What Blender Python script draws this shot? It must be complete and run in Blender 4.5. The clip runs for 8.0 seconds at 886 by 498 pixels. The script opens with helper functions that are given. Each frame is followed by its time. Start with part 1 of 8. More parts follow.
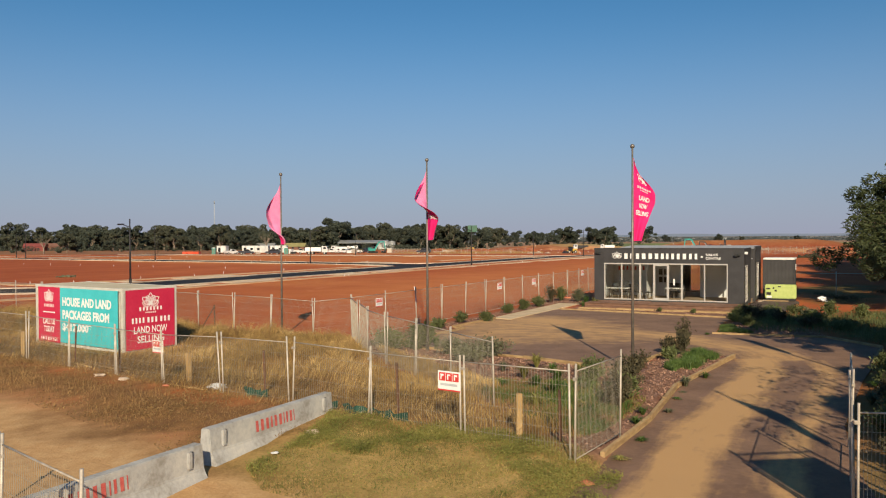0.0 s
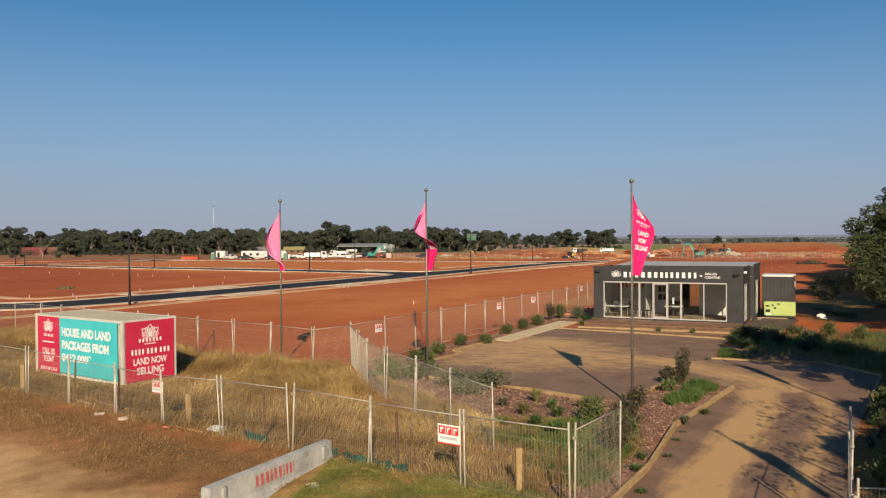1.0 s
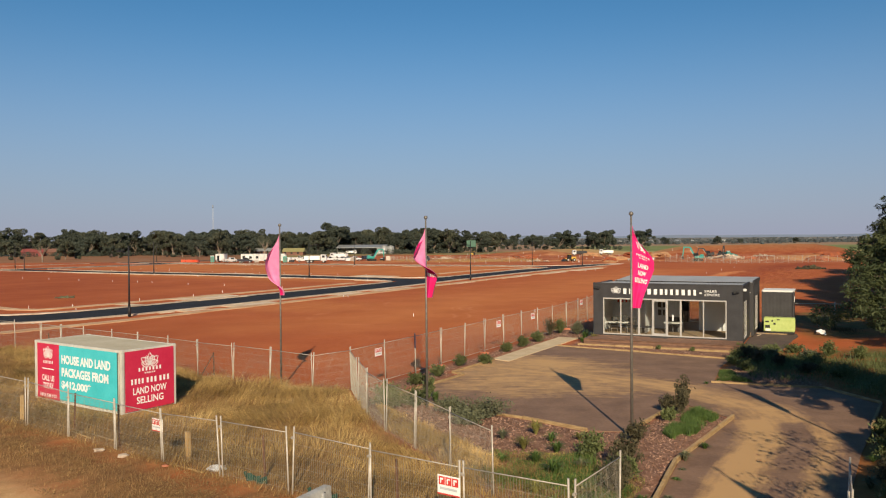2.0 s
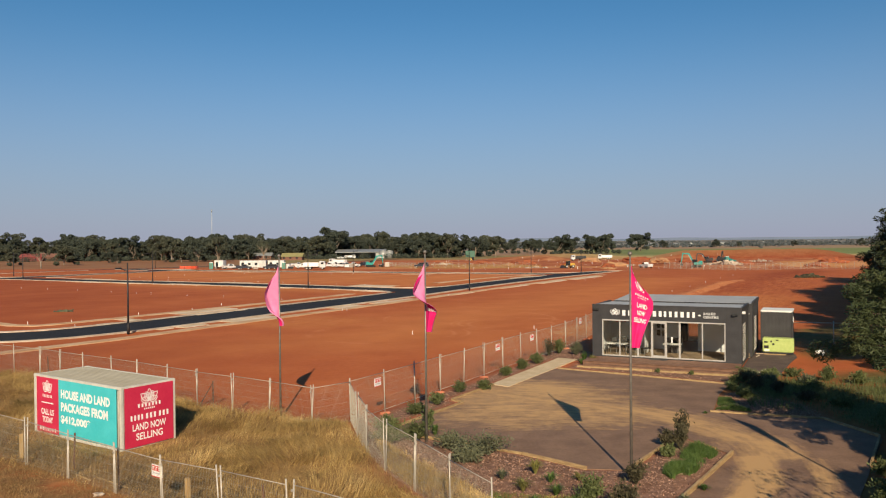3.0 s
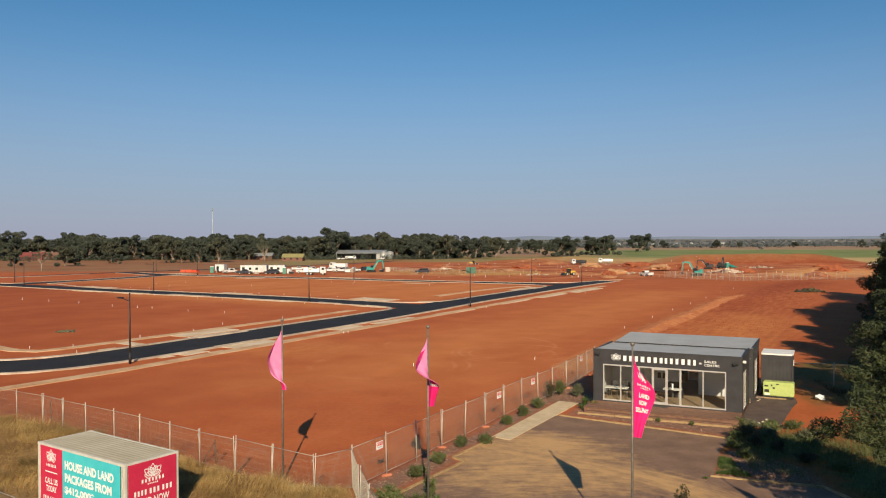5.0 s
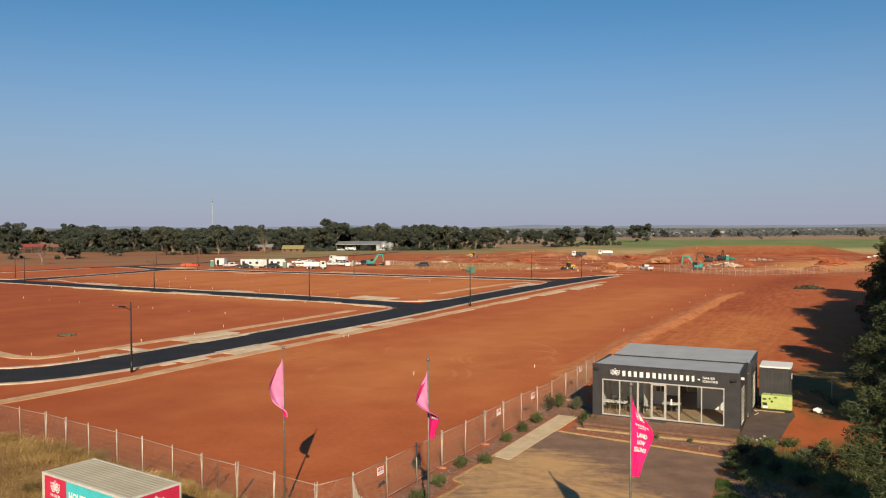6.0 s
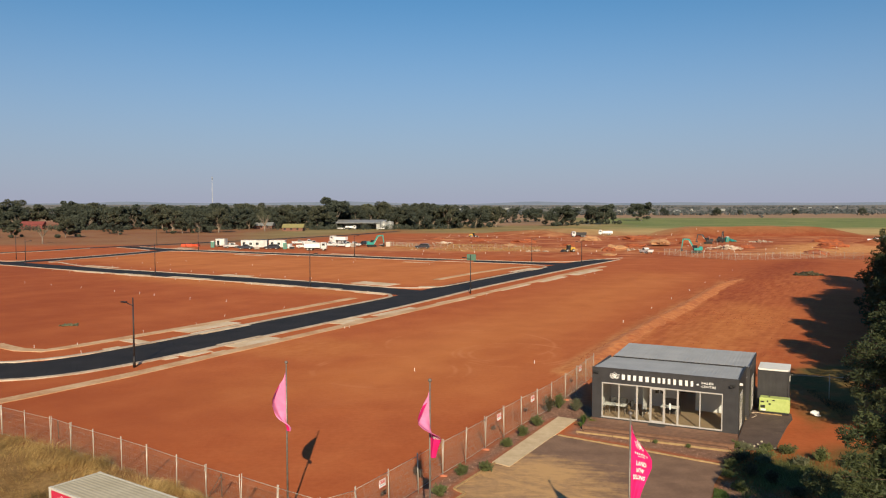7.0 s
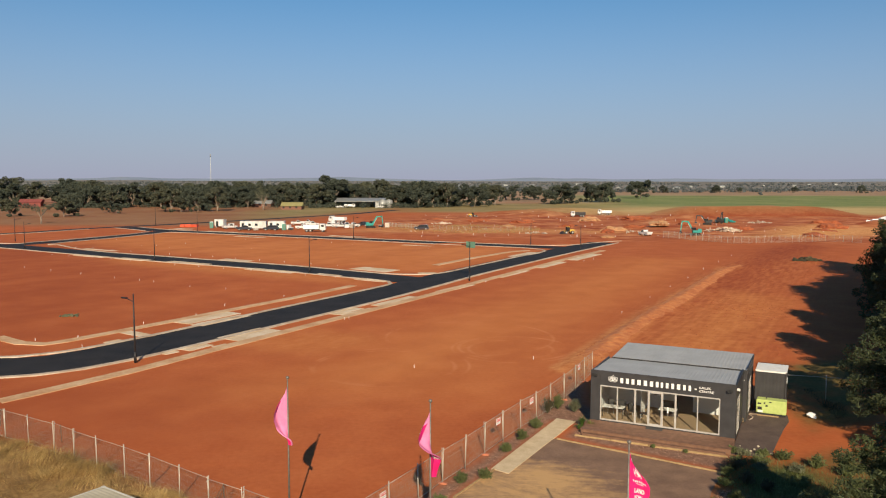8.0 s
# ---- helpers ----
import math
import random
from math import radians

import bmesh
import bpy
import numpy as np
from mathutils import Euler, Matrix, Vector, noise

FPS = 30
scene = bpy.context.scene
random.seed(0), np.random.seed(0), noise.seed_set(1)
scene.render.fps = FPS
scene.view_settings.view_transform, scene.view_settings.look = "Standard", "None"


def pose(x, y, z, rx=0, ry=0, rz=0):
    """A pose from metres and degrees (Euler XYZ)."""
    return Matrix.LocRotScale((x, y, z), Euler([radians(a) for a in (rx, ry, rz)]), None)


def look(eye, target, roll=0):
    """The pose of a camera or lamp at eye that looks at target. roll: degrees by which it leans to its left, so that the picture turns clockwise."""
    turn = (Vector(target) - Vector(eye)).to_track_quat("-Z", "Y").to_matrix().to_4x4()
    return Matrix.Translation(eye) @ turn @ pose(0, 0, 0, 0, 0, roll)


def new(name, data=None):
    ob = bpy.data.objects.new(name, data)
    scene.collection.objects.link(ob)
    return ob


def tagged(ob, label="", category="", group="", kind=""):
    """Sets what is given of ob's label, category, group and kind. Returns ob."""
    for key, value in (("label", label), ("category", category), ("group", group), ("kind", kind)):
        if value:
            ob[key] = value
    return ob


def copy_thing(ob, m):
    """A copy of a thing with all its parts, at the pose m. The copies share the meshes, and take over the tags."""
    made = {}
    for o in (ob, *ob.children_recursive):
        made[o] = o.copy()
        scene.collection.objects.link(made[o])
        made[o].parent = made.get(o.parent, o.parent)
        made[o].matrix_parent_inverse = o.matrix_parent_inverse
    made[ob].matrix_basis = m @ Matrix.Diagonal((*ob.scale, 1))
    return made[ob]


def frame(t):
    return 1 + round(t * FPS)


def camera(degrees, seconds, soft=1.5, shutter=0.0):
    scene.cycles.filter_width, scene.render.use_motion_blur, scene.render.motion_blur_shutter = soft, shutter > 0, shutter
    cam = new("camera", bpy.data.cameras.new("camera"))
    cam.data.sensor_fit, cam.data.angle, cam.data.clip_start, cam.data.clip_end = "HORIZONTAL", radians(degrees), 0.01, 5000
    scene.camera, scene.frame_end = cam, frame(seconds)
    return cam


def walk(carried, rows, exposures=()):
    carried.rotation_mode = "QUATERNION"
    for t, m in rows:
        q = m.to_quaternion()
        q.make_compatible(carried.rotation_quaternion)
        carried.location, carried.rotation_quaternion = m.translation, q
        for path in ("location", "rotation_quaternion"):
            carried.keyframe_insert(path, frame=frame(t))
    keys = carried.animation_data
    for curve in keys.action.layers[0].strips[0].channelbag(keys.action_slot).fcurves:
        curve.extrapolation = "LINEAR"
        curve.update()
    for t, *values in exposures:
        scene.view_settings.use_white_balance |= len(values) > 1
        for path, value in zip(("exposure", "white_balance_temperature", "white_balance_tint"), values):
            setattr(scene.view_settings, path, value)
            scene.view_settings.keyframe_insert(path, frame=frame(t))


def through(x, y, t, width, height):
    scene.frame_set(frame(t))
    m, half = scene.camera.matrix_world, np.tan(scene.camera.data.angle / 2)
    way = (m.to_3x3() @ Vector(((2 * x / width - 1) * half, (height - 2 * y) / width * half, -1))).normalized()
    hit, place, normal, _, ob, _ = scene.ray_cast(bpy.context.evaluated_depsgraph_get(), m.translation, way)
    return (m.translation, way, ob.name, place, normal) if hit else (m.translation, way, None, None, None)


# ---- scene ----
cam = camera(58.4, 8.0, soft=1.15)
METRES, EYE, TILT, LEAN, TURN = 14.0, 5.0, -0.9, 0.0, 0.0
PATH = [
    (0, (0.119, 0.124, 4.644), (0.094, 2.123, 4.614), -0.3),
    (0.5, (0.112, 0.105, 5.197), (0.089, 2.105, 5.165), -0.3),
    (1, (0.119, 0.121, 5.785), (0.096, 2.121, 5.759), -0.4),
    (1.5, (0.126, 0.138, 6.352), (0.103, 2.137, 6.323), -0.4),
    (3, (0.119, 0.112, 8.195), (0.1, 2.112, 8.175), -0.5),
    (3.5, (0.096, 0.085, 8.985), (0.076, 2.085, 8.962), -0.4),
    (4, (0.027, 0.064, 9.782), (0.008, 2.064, 9.757), -0.2),
    (4.5, (0.021, 0.049, 10.526), (0.001, 2.049, 10.501), -0.1),
    (6, (0.032, -0.133, 13.211), (0.012, 1.867, 13.154), -0.2),
    (6.5, (-0.003, -0.238, 14.108), (-0.024, 1.76, 14.023), -0.1),
    (7, (-0.053, -0.216, 15.102), (-0.073, 1.781, 14.985), -0.0),
    (7.5, (-0.053, -0.212, 16.041), (-0.073, 1.782, 15.895), 0.1),
    (8, (-0.128, -0.167, 17.022), (-0.145, 1.825, 16.844), 0.1),
]
walk(cam, [(t, look(eye, target, roll)) for t, eye, target, roll in PATH], [(0.0, 0.20, 6500, 10), (4.0, 0.23, 6500, 10), (8.0, 0.30, 6500, 10)])

SUN_EL, SUN_AZ = 27.5, 3.8            # degrees: height, and how far the shadows lean to -x from +y

# ---- world and sun ----
world = bpy.data.worlds.new("sky")
scene.world = world
world.use_nodes = True
wt = world.node_tree
bg = wt.nodes["Background"]
sky = wt.nodes.new("ShaderNodeTexSky")
sky.sky_type = "NISHITA"
sky.sun_disc = False
sky.sun_elevation = radians(SUN_EL)
sky.sun_rotation = radians(180 - SUN_AZ)
sky.altitude, sky.air_density, sky.dust_density, sky.ozone_density = 100, 1.0, 0.4, 3.0
# dusty haze that thickens towards the horizon, all the way round
wco = wt.nodes.new("ShaderNodeTexCoord")
wsep = wt.nodes.new("ShaderNodeSeparateXYZ")
wt.links.new(wco.outputs["Generated"], wsep.inputs[0])
wramp = wt.nodes.new("ShaderNodeMapRange")
wramp.interpolation_type = "SMOOTHSTEP"
wramp.inputs[1].default_value, wramp.inputs[2].default_value = -0.06, 0.30
wramp.inputs[3].default_value, wramp.inputs[4].default_value = 0.92, 0.0
wt.links.new(wsep.outputs[2], wramp.inputs[0])
wmul = wt.nodes.new("ShaderNodeMix")
wmul.data_type, wmul.blend_type = "RGBA", "MULTIPLY"
wmul.inputs[0].default_value = 1.0
wmul.inputs[7].default_value = (0.53, 0.99, 1.19, 1)
wt.links.new(sky.outputs[0], wmul.inputs[6])
wmix = wt.nodes.new("ShaderNodeMix")
wmix.data_type = "RGBA"
wmix.inputs[7].default_value = (5.24, 5.11, 6.93, 1)
wt.links.new(wramp.outputs[0], wmix.inputs[0])
wt.links.new(wmul.outputs[2], wmix.inputs[6])
wt.links.new(wmix.outputs[2], bg.inputs[0])
bg.inputs[1].default_value = 0.059
sun = new("sun", bpy.data.lights.new("sun", "SUN"))
sun.data.energy, sun.data.angle, sun.data.color = 5.0, radians(0.55), (1.0, 0.83, 0.58)
aim = Vector((-math.sin(radians(SUN_AZ)) * math.cos(radians(SUN_EL)), math.cos(radians(SUN_AZ)) * math.cos(radians(SUN_EL)), -math.sin(radians(SUN_EL))))
sun.matrix_world = Matrix.Translation((6, -60, 40)) @ aim.to_track_quat("-Z", "Y").to_matrix().to_4x4()


# ---- materials ----
def material(name, colours, scale=4.0, rough=0.8, metal=0.0, bump=0.0, bump_scale=None, fine=0.25, vary=0.0, coat=0.0, through=0.0, stretch=(1, 1, 1)):
    """Noise-mixed surface: colours low to high, a coarse and a fine noise, bump, and a shift from piece to piece."""
    m = bpy.data.materials.new(name)
    m.use_nodes = True
    t = m.node_tree
    n, l = t.nodes, t.links
    p = n["Principled BSDF"]
    co = n.new("ShaderNodeTexCoord")
    mp = n.new("ShaderNodeMapping")
    mp.inputs["Scale"].default_value = stretch
    l.new(co.outputs["Object"], mp.inputs[0])
    a = n.new("ShaderNodeTexNoise")
    a.inputs["Scale"].default_value, a.inputs["Detail"].default_value = scale, 5
    b = n.new("ShaderNodeTexNoise")
    b.inputs["Scale"].default_value, b.inputs["Detail"].default_value = scale * 9, 3
    l.new(mp.outputs[0], a.inputs["Vector"])
    l.new(mp.outputs[0], b.inputs["Vector"])
    mix = n.new("ShaderNodeMath")
    mix.operation = "MULTIPLY_ADD"
    l.new(b.outputs[0], mix.inputs[0])
    mix.inputs[1].default_value = fine * 2
    l.new(a.outputs[0], mix.inputs[2])
    sub = n.new("ShaderNodeMath")
    sub.operation = "SUBTRACT"
    l.new(mix.outputs[0], sub.inputs[0])
    sub.inputs[1].default_value = fine
    ramp = n.new("ShaderNodeValToRGB")
    ramp.color_ramp.elements[0].position, ramp.color_ramp.elements[1].position = 0.28, 0.72
    while len(ramp.color_ramp.elements) < len(colours):
        ramp.color_ramp.elements.new(0.5)
    for i, c in enumerate(colours):
        e = ramp.color_ramp.elements[i]
        e.position = 0.28 + 0.44 * i / max(1, len(colours) - 1)
        e.color = (*c, 1)
    l.new(sub.outputs[0], ramp.inputs[0])
    out = ramp.outputs[0]
    if vary:
        oi = n.new("ShaderNodeObjectInfo")
        isl = n.new("ShaderNodeNewGeometry")
        ad = n.new("ShaderNodeMath")
        ad.operation = "ADD"
        l.new(oi.outputs["Random"], ad.inputs[0])
        l.new(isl.outputs["Random Per Island"], ad.inputs[1])
        mr = n.new("ShaderNodeMapRange")
        mr.inputs[1].default_value, mr.inputs[2].default_value = 0, 2
        mr.inputs[3].default_value, mr.inputs[4].default_value = 1 - vary, 1 + vary
        l.new(ad.outputs[0], mr.inputs[0])
        hs = n.new("ShaderNodeHueSaturation")
        l.new(mr.outputs[0], hs.inputs["Value"])
        l.new(out, hs.inputs["Color"])
        out = hs.outputs[0]
    l.new(out, p.inputs["Base Color"])
    p.inputs["Roughness"].default_value, p.inputs["Metallic"].default_value = rough, metal
    p.inputs["Coat Weight"].default_value = coat
    if bump:
        c = n.new("ShaderNodeTexNoise")
        c.inputs["Scale"].default_value, c.inputs["Detail"].default_value = bump_scale or scale * 6, 6
        l.new(mp.outputs[0], c.inputs["Vector"])
        bn = n.new("ShaderNodeBump")
        bn.inputs["Strength"].default_value, bn.inputs["Distance"].default_value = bump, 0.03
        l.new(c.outputs[0], bn.inputs["Height"])
        l.new(bn.outputs[0], p.inputs["Normal"])
    if through:
        tr = n.new("ShaderNodeBsdfTranslucent")
        l.new(out, tr.inputs[0])
        ms = n.new("ShaderNodeMixShader")
        ms.inputs[0].default_value = through
        l.new(p.outputs[0], ms.inputs[1])
        l.new(tr.outputs[0], ms.inputs[2])
        l.new(ms.outputs[0], n["Material Output"].inputs[0])
    return m


def glassy(name, tint=(0.90, 0.93, 0.93)):
    m = bpy.data.materials.new(name)
    m.use_nodes = True
    t = m.node_tree
    n, l = t.nodes, t.links
    tr = n.new("ShaderNodeBsdfTransparent")
    tr.inputs[0].default_value = (*tint, 1)
    gl = n.new("ShaderNodeBsdfGlossy")
    gl.inputs["Roughness"].default_value = 0.02
    fr = n.new("ShaderNodeFresnel")
    fr.inputs[0].default_value = 1.5
    ms = n.new("ShaderNodeMixShader")
    l.new(fr.outputs[0], ms.inputs[0])
    l.new(tr.outputs[0], ms.inputs[1])
    l.new(gl.outputs[0], ms.inputs[2])
    l.new(ms.outputs[0], n["Material Output"].inputs[0])
    return m


M = {}
M["asphalt_new"] = material("fresh_asphalt", [(0.014, 0.0125, 0.012), (0.034, 0.029, 0.027)], 0.4, 0.75, bump=0.3, bump_scale=60)
M["asphalt_new"].node_tree.nodes["Principled BSDF"].inputs["Specular IOR Level"].default_value = 0.22
M["kerb"] = material("pale_kerb_concrete", [(0.36, 0.25, 0.17), (0.62, 0.53, 0.42)], 0.5, 0.9, bump=0.2)
M["footpath"] = material("footpath_concrete", [(0.46, 0.24, 0.11), (0.66, 0.46, 0.28)], 0.35, 0.9, bump=0.2)
M["concrete"] = material("cast_concrete", [(0.27, 0.255, 0.23), (0.40, 0.395, 0.385), (0.50, 0.485, 0.45)], 1.3, 0.9, bump=0.25, bump_scale=22)
M["slab"] = material("dusty_slab_concrete", [(0.52, 0.36, 0.21), (0.63, 0.48, 0.32), (0.70, 0.60, 0.47)], 0.35, 0.9, bump=0.2)
M["path_pale"] = material("pale_path_concrete", [(0.5, 0.37, 0.22), (0.66, 0.52, 0.34)], 1.2, 0.9, bump=0.2)
M["timber"] = material("weathered_sleeper", [(0.25, 0.155, 0.072), (0.47, 0.325, 0.16)], 2.5, 0.85, bump=0.4, vary=0.15, stretch=(1, 1, 6))
M["deck"] = material("deck_board", [(0.13, 0.065, 0.04), (0.22, 0.115, 0.07)], 3, 0.7, bump=0.3, vary=0.2)
M["galv"] = material("galvanised_steel", [(0.36, 0.315, 0.26), (0.55, 0.49, 0.415)], 6, 0.55, 0.30, bump=0.1)
M["wire"] = material("fence_wire", [(0.30, 0.27, 0.22), (0.42, 0.38, 0.31)], 6, 0.6, 0.3)
M["rust"] = material("rusty_picket", [(0.09, 0.045, 0.03), (0.17, 0.08, 0.045)], 9, 0.9, bump=0.4)
M["post_wood"] = material("bollard_timber", [(0.35, 0.22, 0.09), (0.55, 0.37, 0.17)], 5, 0.85, bump=0.4, stretch=(1, 1, 0.2))
M["charcoal"] = material("charcoal_cladding", [(0.028, 0.027, 0.029), (0.044, 0.042, 0.045)], 1.5, 0.6, bump=0.08, bump_scale=40)
M["roof"] = material("grey_steel_roof", [(0.36, 0.36, 0.355), (0.45, 0.45, 0.44)], 0.8, 0.55, 0.1, bump=0.05)
M["dark_trim"] = material("dark_trim", [(0.02, 0.02, 0.022), (0.035, 0.034, 0.036)], 4, 0.6)
M["alu"] = material("pale_window_frame", [(0.44, 0.42, 0.39), (0.56, 0.53, 0.50)], 5, 0.45, 0.15)
M["white"] = material("white_paint", [(0.70, 0.69, 0.66), (0.82, 0.81, 0.78)], 3, 0.55, bump=0.05)
M["white_clean"] = material("white_vinyl", [(0.78, 0.77, 0.75), (0.86, 0.85, 0.83)], 3, 0.5)
M["lime"] = material("lime_paint", [(0.40, 0.50, 0.15), (0.50, 0.58, 0.21)], 4, 0.45, bump=0.05)
M["black"] = material("black_plastic", [(0.012, 0.012, 0.012), (0.03, 0.03, 0.03)], 8, 0.6)
M["pole"] = material("bronze_pole", [(0.13, 0.115, 0.10), (0.22, 0.195, 0.17)], 8, 0.45, 0.3)
M["lamp"] = material("black_lamp_post", [(0.016, 0.015, 0.017), (0.03, 0.028, 0.03)], 5, 0.55, 0.2)
M["flag"] = material("magenta_flag", [(0.76, 0.006, 0.15), (0.88, 0.016, 0.23)], 3, 0.75, through=0.2)
M["flag_pale"] = material("pale_pink_reverse", [(0.80, 0.22, 0.45), (0.88, 0.31, 0.54)], 3, 0.8, through=0.2)
M["sign_red"] = material("crimson_banner", [(0.50, 0.016, 0.060), (0.58, 0.030, 0.080)], 1.2, 0.55, bump=0.06)
M["sign_teal"] = material("turquoise_banner", [(0.045, 0.47, 0.52), (0.075, 0.56, 0.61)], 1.2, 0.5, bump=0.06)
M["container"] = material("cream_container", [(0.46, 0.44, 0.39), (0.62, 0.60, 0.54)], 1.3, 0.6, bump=0.1)
M["container_roof"] = material("dusty_container_roof", [(0.40, 0.35, 0.25), (0.50, 0.45, 0.34)], 0.9, 0.8, bump=0.1)
M["red_paint"] = material("faded_red_stencil", [(0.42, 0.06, 0.055), (0.6, 0.14, 0.12)], 6, 0.9)
M["print_red"] = material("red_print", [(0.55, 0.03, 0.03), (0.62, 0.05, 0.04)], 3, 0.6)
M["grey_print"] = material("grey_print", [(0.42, 0.44, 0.46), (0.55, 0.56, 0.58)], 3, 0.6)
M["orange"] = material("orange_block", [(0.42, 0.13, 0.07), (0.58, 0.22, 0.12)], 5, 0.8)
M["barrier_red"] = material("orange_red_plastic", [(0.62, 0.07, 0.03), (0.72, 0.12, 0.05)], 4, 0.6)
M["site_panel"] = material("white_site_panel", [(0.40, 0.41, 0.40), (0.60, 0.60, 0.58), (0.76, 0.75, 0.72)], 0.9, 0.6, bump=0.1, stretch=(1, 1, 0.3))
M["teal_paint"] = material("teal_machine_paint", [(0.015, 0.22, 0.20), (0.03, 0.33, 0.29)], 3, 0.5)
M["yellow_paint"] = material("yellow_machine_paint", [(0.50, 0.30, 0.04), (0.65, 0.42, 0.07)], 3, 0.55)
M["car_white"] = material("white_car_paint", [(0.56, 0.56, 0.56), (0.68, 0.68, 0.67)], 2, 0.3, coat=0.4)
M["car_dark"] = material("dark_car_paint", [(0.02, 0.025, 0.04), (0.04, 0.045, 0.06)], 2, 0.3, coat=0.4)
M["tyre"] = material("rubber_tyre", [(0.015, 0.014, 0.013), (0.03, 0.028, 0.026)], 8, 0.9)
M["car_glass"] = material("dark_car_glass", [(0.015, 0.02, 0.025), (0.03, 0.035, 0.04)], 2, 0.1)
M["site_white"] = material("mottled_site_panel", [(0.30, 0.33, 0.32), (0.46, 0.47, 0.45), (0.64, 0.64, 0.61)], 0.9, 0.6, bump=0.1, stretch=(1, 1, 0.3))
M["glass"] = glassy("window_glass")
M["interior"] = material("interior_white_wall", [(0.66, 0.67, 0.69), (0.75, 0.76, 0.78)], 1.5, 0.8)
M["carpet"] = material("tan_floor", [(0.30, 0.21, 0.13), (0.40, 0.29, 0.18)], 5, 0.85, bump=0.1)
M["steel_shed"] = material("old_zincalume", [(0.25, 0.255, 0.25), (0.38, 0.385, 0.375)], 0.4, 0.5, 0.3)
M["green_roof"] = material("faded_green_roof", [(0.24, 0.215, 0.085), (0.33, 0.285, 0.12)], 0.6, 0.7)
M["brick"] = material("far_brick", [(0.15, 0.07, 0.05), (0.23, 0.11, 0.075)], 1.5, 0.9)
M["maroon"] = material("maroon_wall", [(0.17, 0.04, 0.035), (0.25, 0.06, 0.05)], 0.6, 0.8)
M["bark"] = material("pale_gum_bark", [(0.14, 0.10, 0.075), (0.34, 0.28, 0.22)], 2, 0.9, bump=0.4)
M["bark_dark"] = material("dark_pine_bark", [(0.06, 0.04, 0.03), (0.12, 0.085, 0.06)], 4, 0.95, bump=0.6)
M["gum"] = material("gum_leaves", [(0.056, 0.064, 0.042), (0.086, 0.094, 0.060), (0.120, 0.122, 0.080)], 0.35, 0.8, vary=0.35, through=0.2)
M["gum_dark"] = material("dark_leaves", [(0.036, 0.046, 0.035), (0.052, 0.064, 0.046), (0.076, 0.088, 0.060)], 0.35, 0.8, vary=0.3, through=0.15)
# far woods only: distance haze is put into the leaf colour
M["far_leaves"] = material("haze_tinted_leaves", [(0.062, 0.074, 0.078), (0.090, 0.104, 0.108)], 0.01, 0.9, vary=0.3)
M["pine"] = material("pine_needles", [(0.024, 0.036, 0.014), (0.046, 0.062, 0.022), (0.088, 0.102, 0.036)], 0.6, 0.7, vary=0.4, through=0.2)
M["shrub"] = material("shrub_leaves", [(0.085, 0.105, 0.034), (0.165, 0.185, 0.065)], 2, 0.7, vary=0.45, through=0.25)
M["shrub_grey"] = material("grey_shrub_leaves", [(0.105, 0.112, 0.058), (0.185, 0.19, 0.11)], 2, 0.75, vary=0.35, through=0.2)
M["shrub_brown"] = material("brown_shrub_leaves", [(0.055, 0.05, 0.025), (0.11, 0.09, 0.045)], 2, 0.8, vary=0.4, through=0.2)
M["strap"] = material("strappy_leaves", [(0.06, 0.11, 0.022), (0.14, 0.21, 0.05)], 2, 0.6, vary=0.4, through=0.3)
M["straw"] = material("dry_grass", [(0.17, 0.118, 0.040), (0.51, 0.335, 0.118), (0.80, 0.57, 0.24)], 0.55, 0.8, vary=0.35, through=0.3)
M["brown_grass"] = material("brown_grass", [(0.22, 0.125, 0.05), (0.38, 0.235, 0.095)], 0.4, 0.85, vary=0.35, through=0.2)
M["lawn"] = material("green_groundcover", [(0.17, 0.18, 0.045), (0.29, 0.26, 0.075), (0.48, 0.385, 0.145)], 0.5, 0.75, vary=0.4, through=0.3)
M["creeper"] = material("olive_creeper", [(0.15, 0.165, 0.038), (0.27, 0.265, 0.064), (0.42, 0.37, 0.11)], 0.9, 0.75, vary=0.45, through=0.3)
M["brown_mat"] = material("matted_weeds", [(0.12, 0.075, 0.030), (0.22, 0.135, 0.053), (0.33, 0.215, 0.085)], 0.5, 0.9, vary=0.4, through=0.15)
M["mulch"] = material("bark_mulch", [(0.14, 0.074, 0.050), (0.28, 0.158, 0.110), (0.45, 0.285, 0.205)], 6, 0.95, bump=0.8, bump_scale=30, vary=0.4)
M["soil"] = material("red_spoil", [(0.25, 0.062, 0.022), (0.36, 0.105, 0.04)], 0.25, 0.95, bump=0.7, bump_scale=1.5)
M["spoil_tan"] = material("tan_spoil", [(0.36, 0.17, 0.075), (0.50, 0.28, 0.14)], 0.3, 0.95, bump=0.7, bump_scale=1.5)
M["rubble"] = material("pale_rubble", [(0.3, 0.2, 0.13), (0.6, 0.5, 0.4)], 0.8, 0.9, bump=0.6, vary=0.3)
M["green_cloth"] = material("green_shade_cloth", [(0.012, 0.05, 0.035), (0.03, 0.085, 0.06)], 3, 0.9)
M["street_sign"] = material("green_sign", [(0.08, 0.17, 0.12), (0.11, 0.21, 0.15)], 2, 0.5)
M["tarp"] = material("white_sheet", [(0.6, 0.6, 0.6), (0.8, 0.8, 0.8)], 4, 0.7)
M["hard_stand"] = material("dark_gravel", [(0.075, 0.05, 0.042), (0.12, 0.082, 0.066)], 1.1, 0.95, bump=0.5, bump_scale=30)
# ridge colour carries the haze itself
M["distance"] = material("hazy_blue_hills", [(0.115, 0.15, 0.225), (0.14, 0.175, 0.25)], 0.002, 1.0)
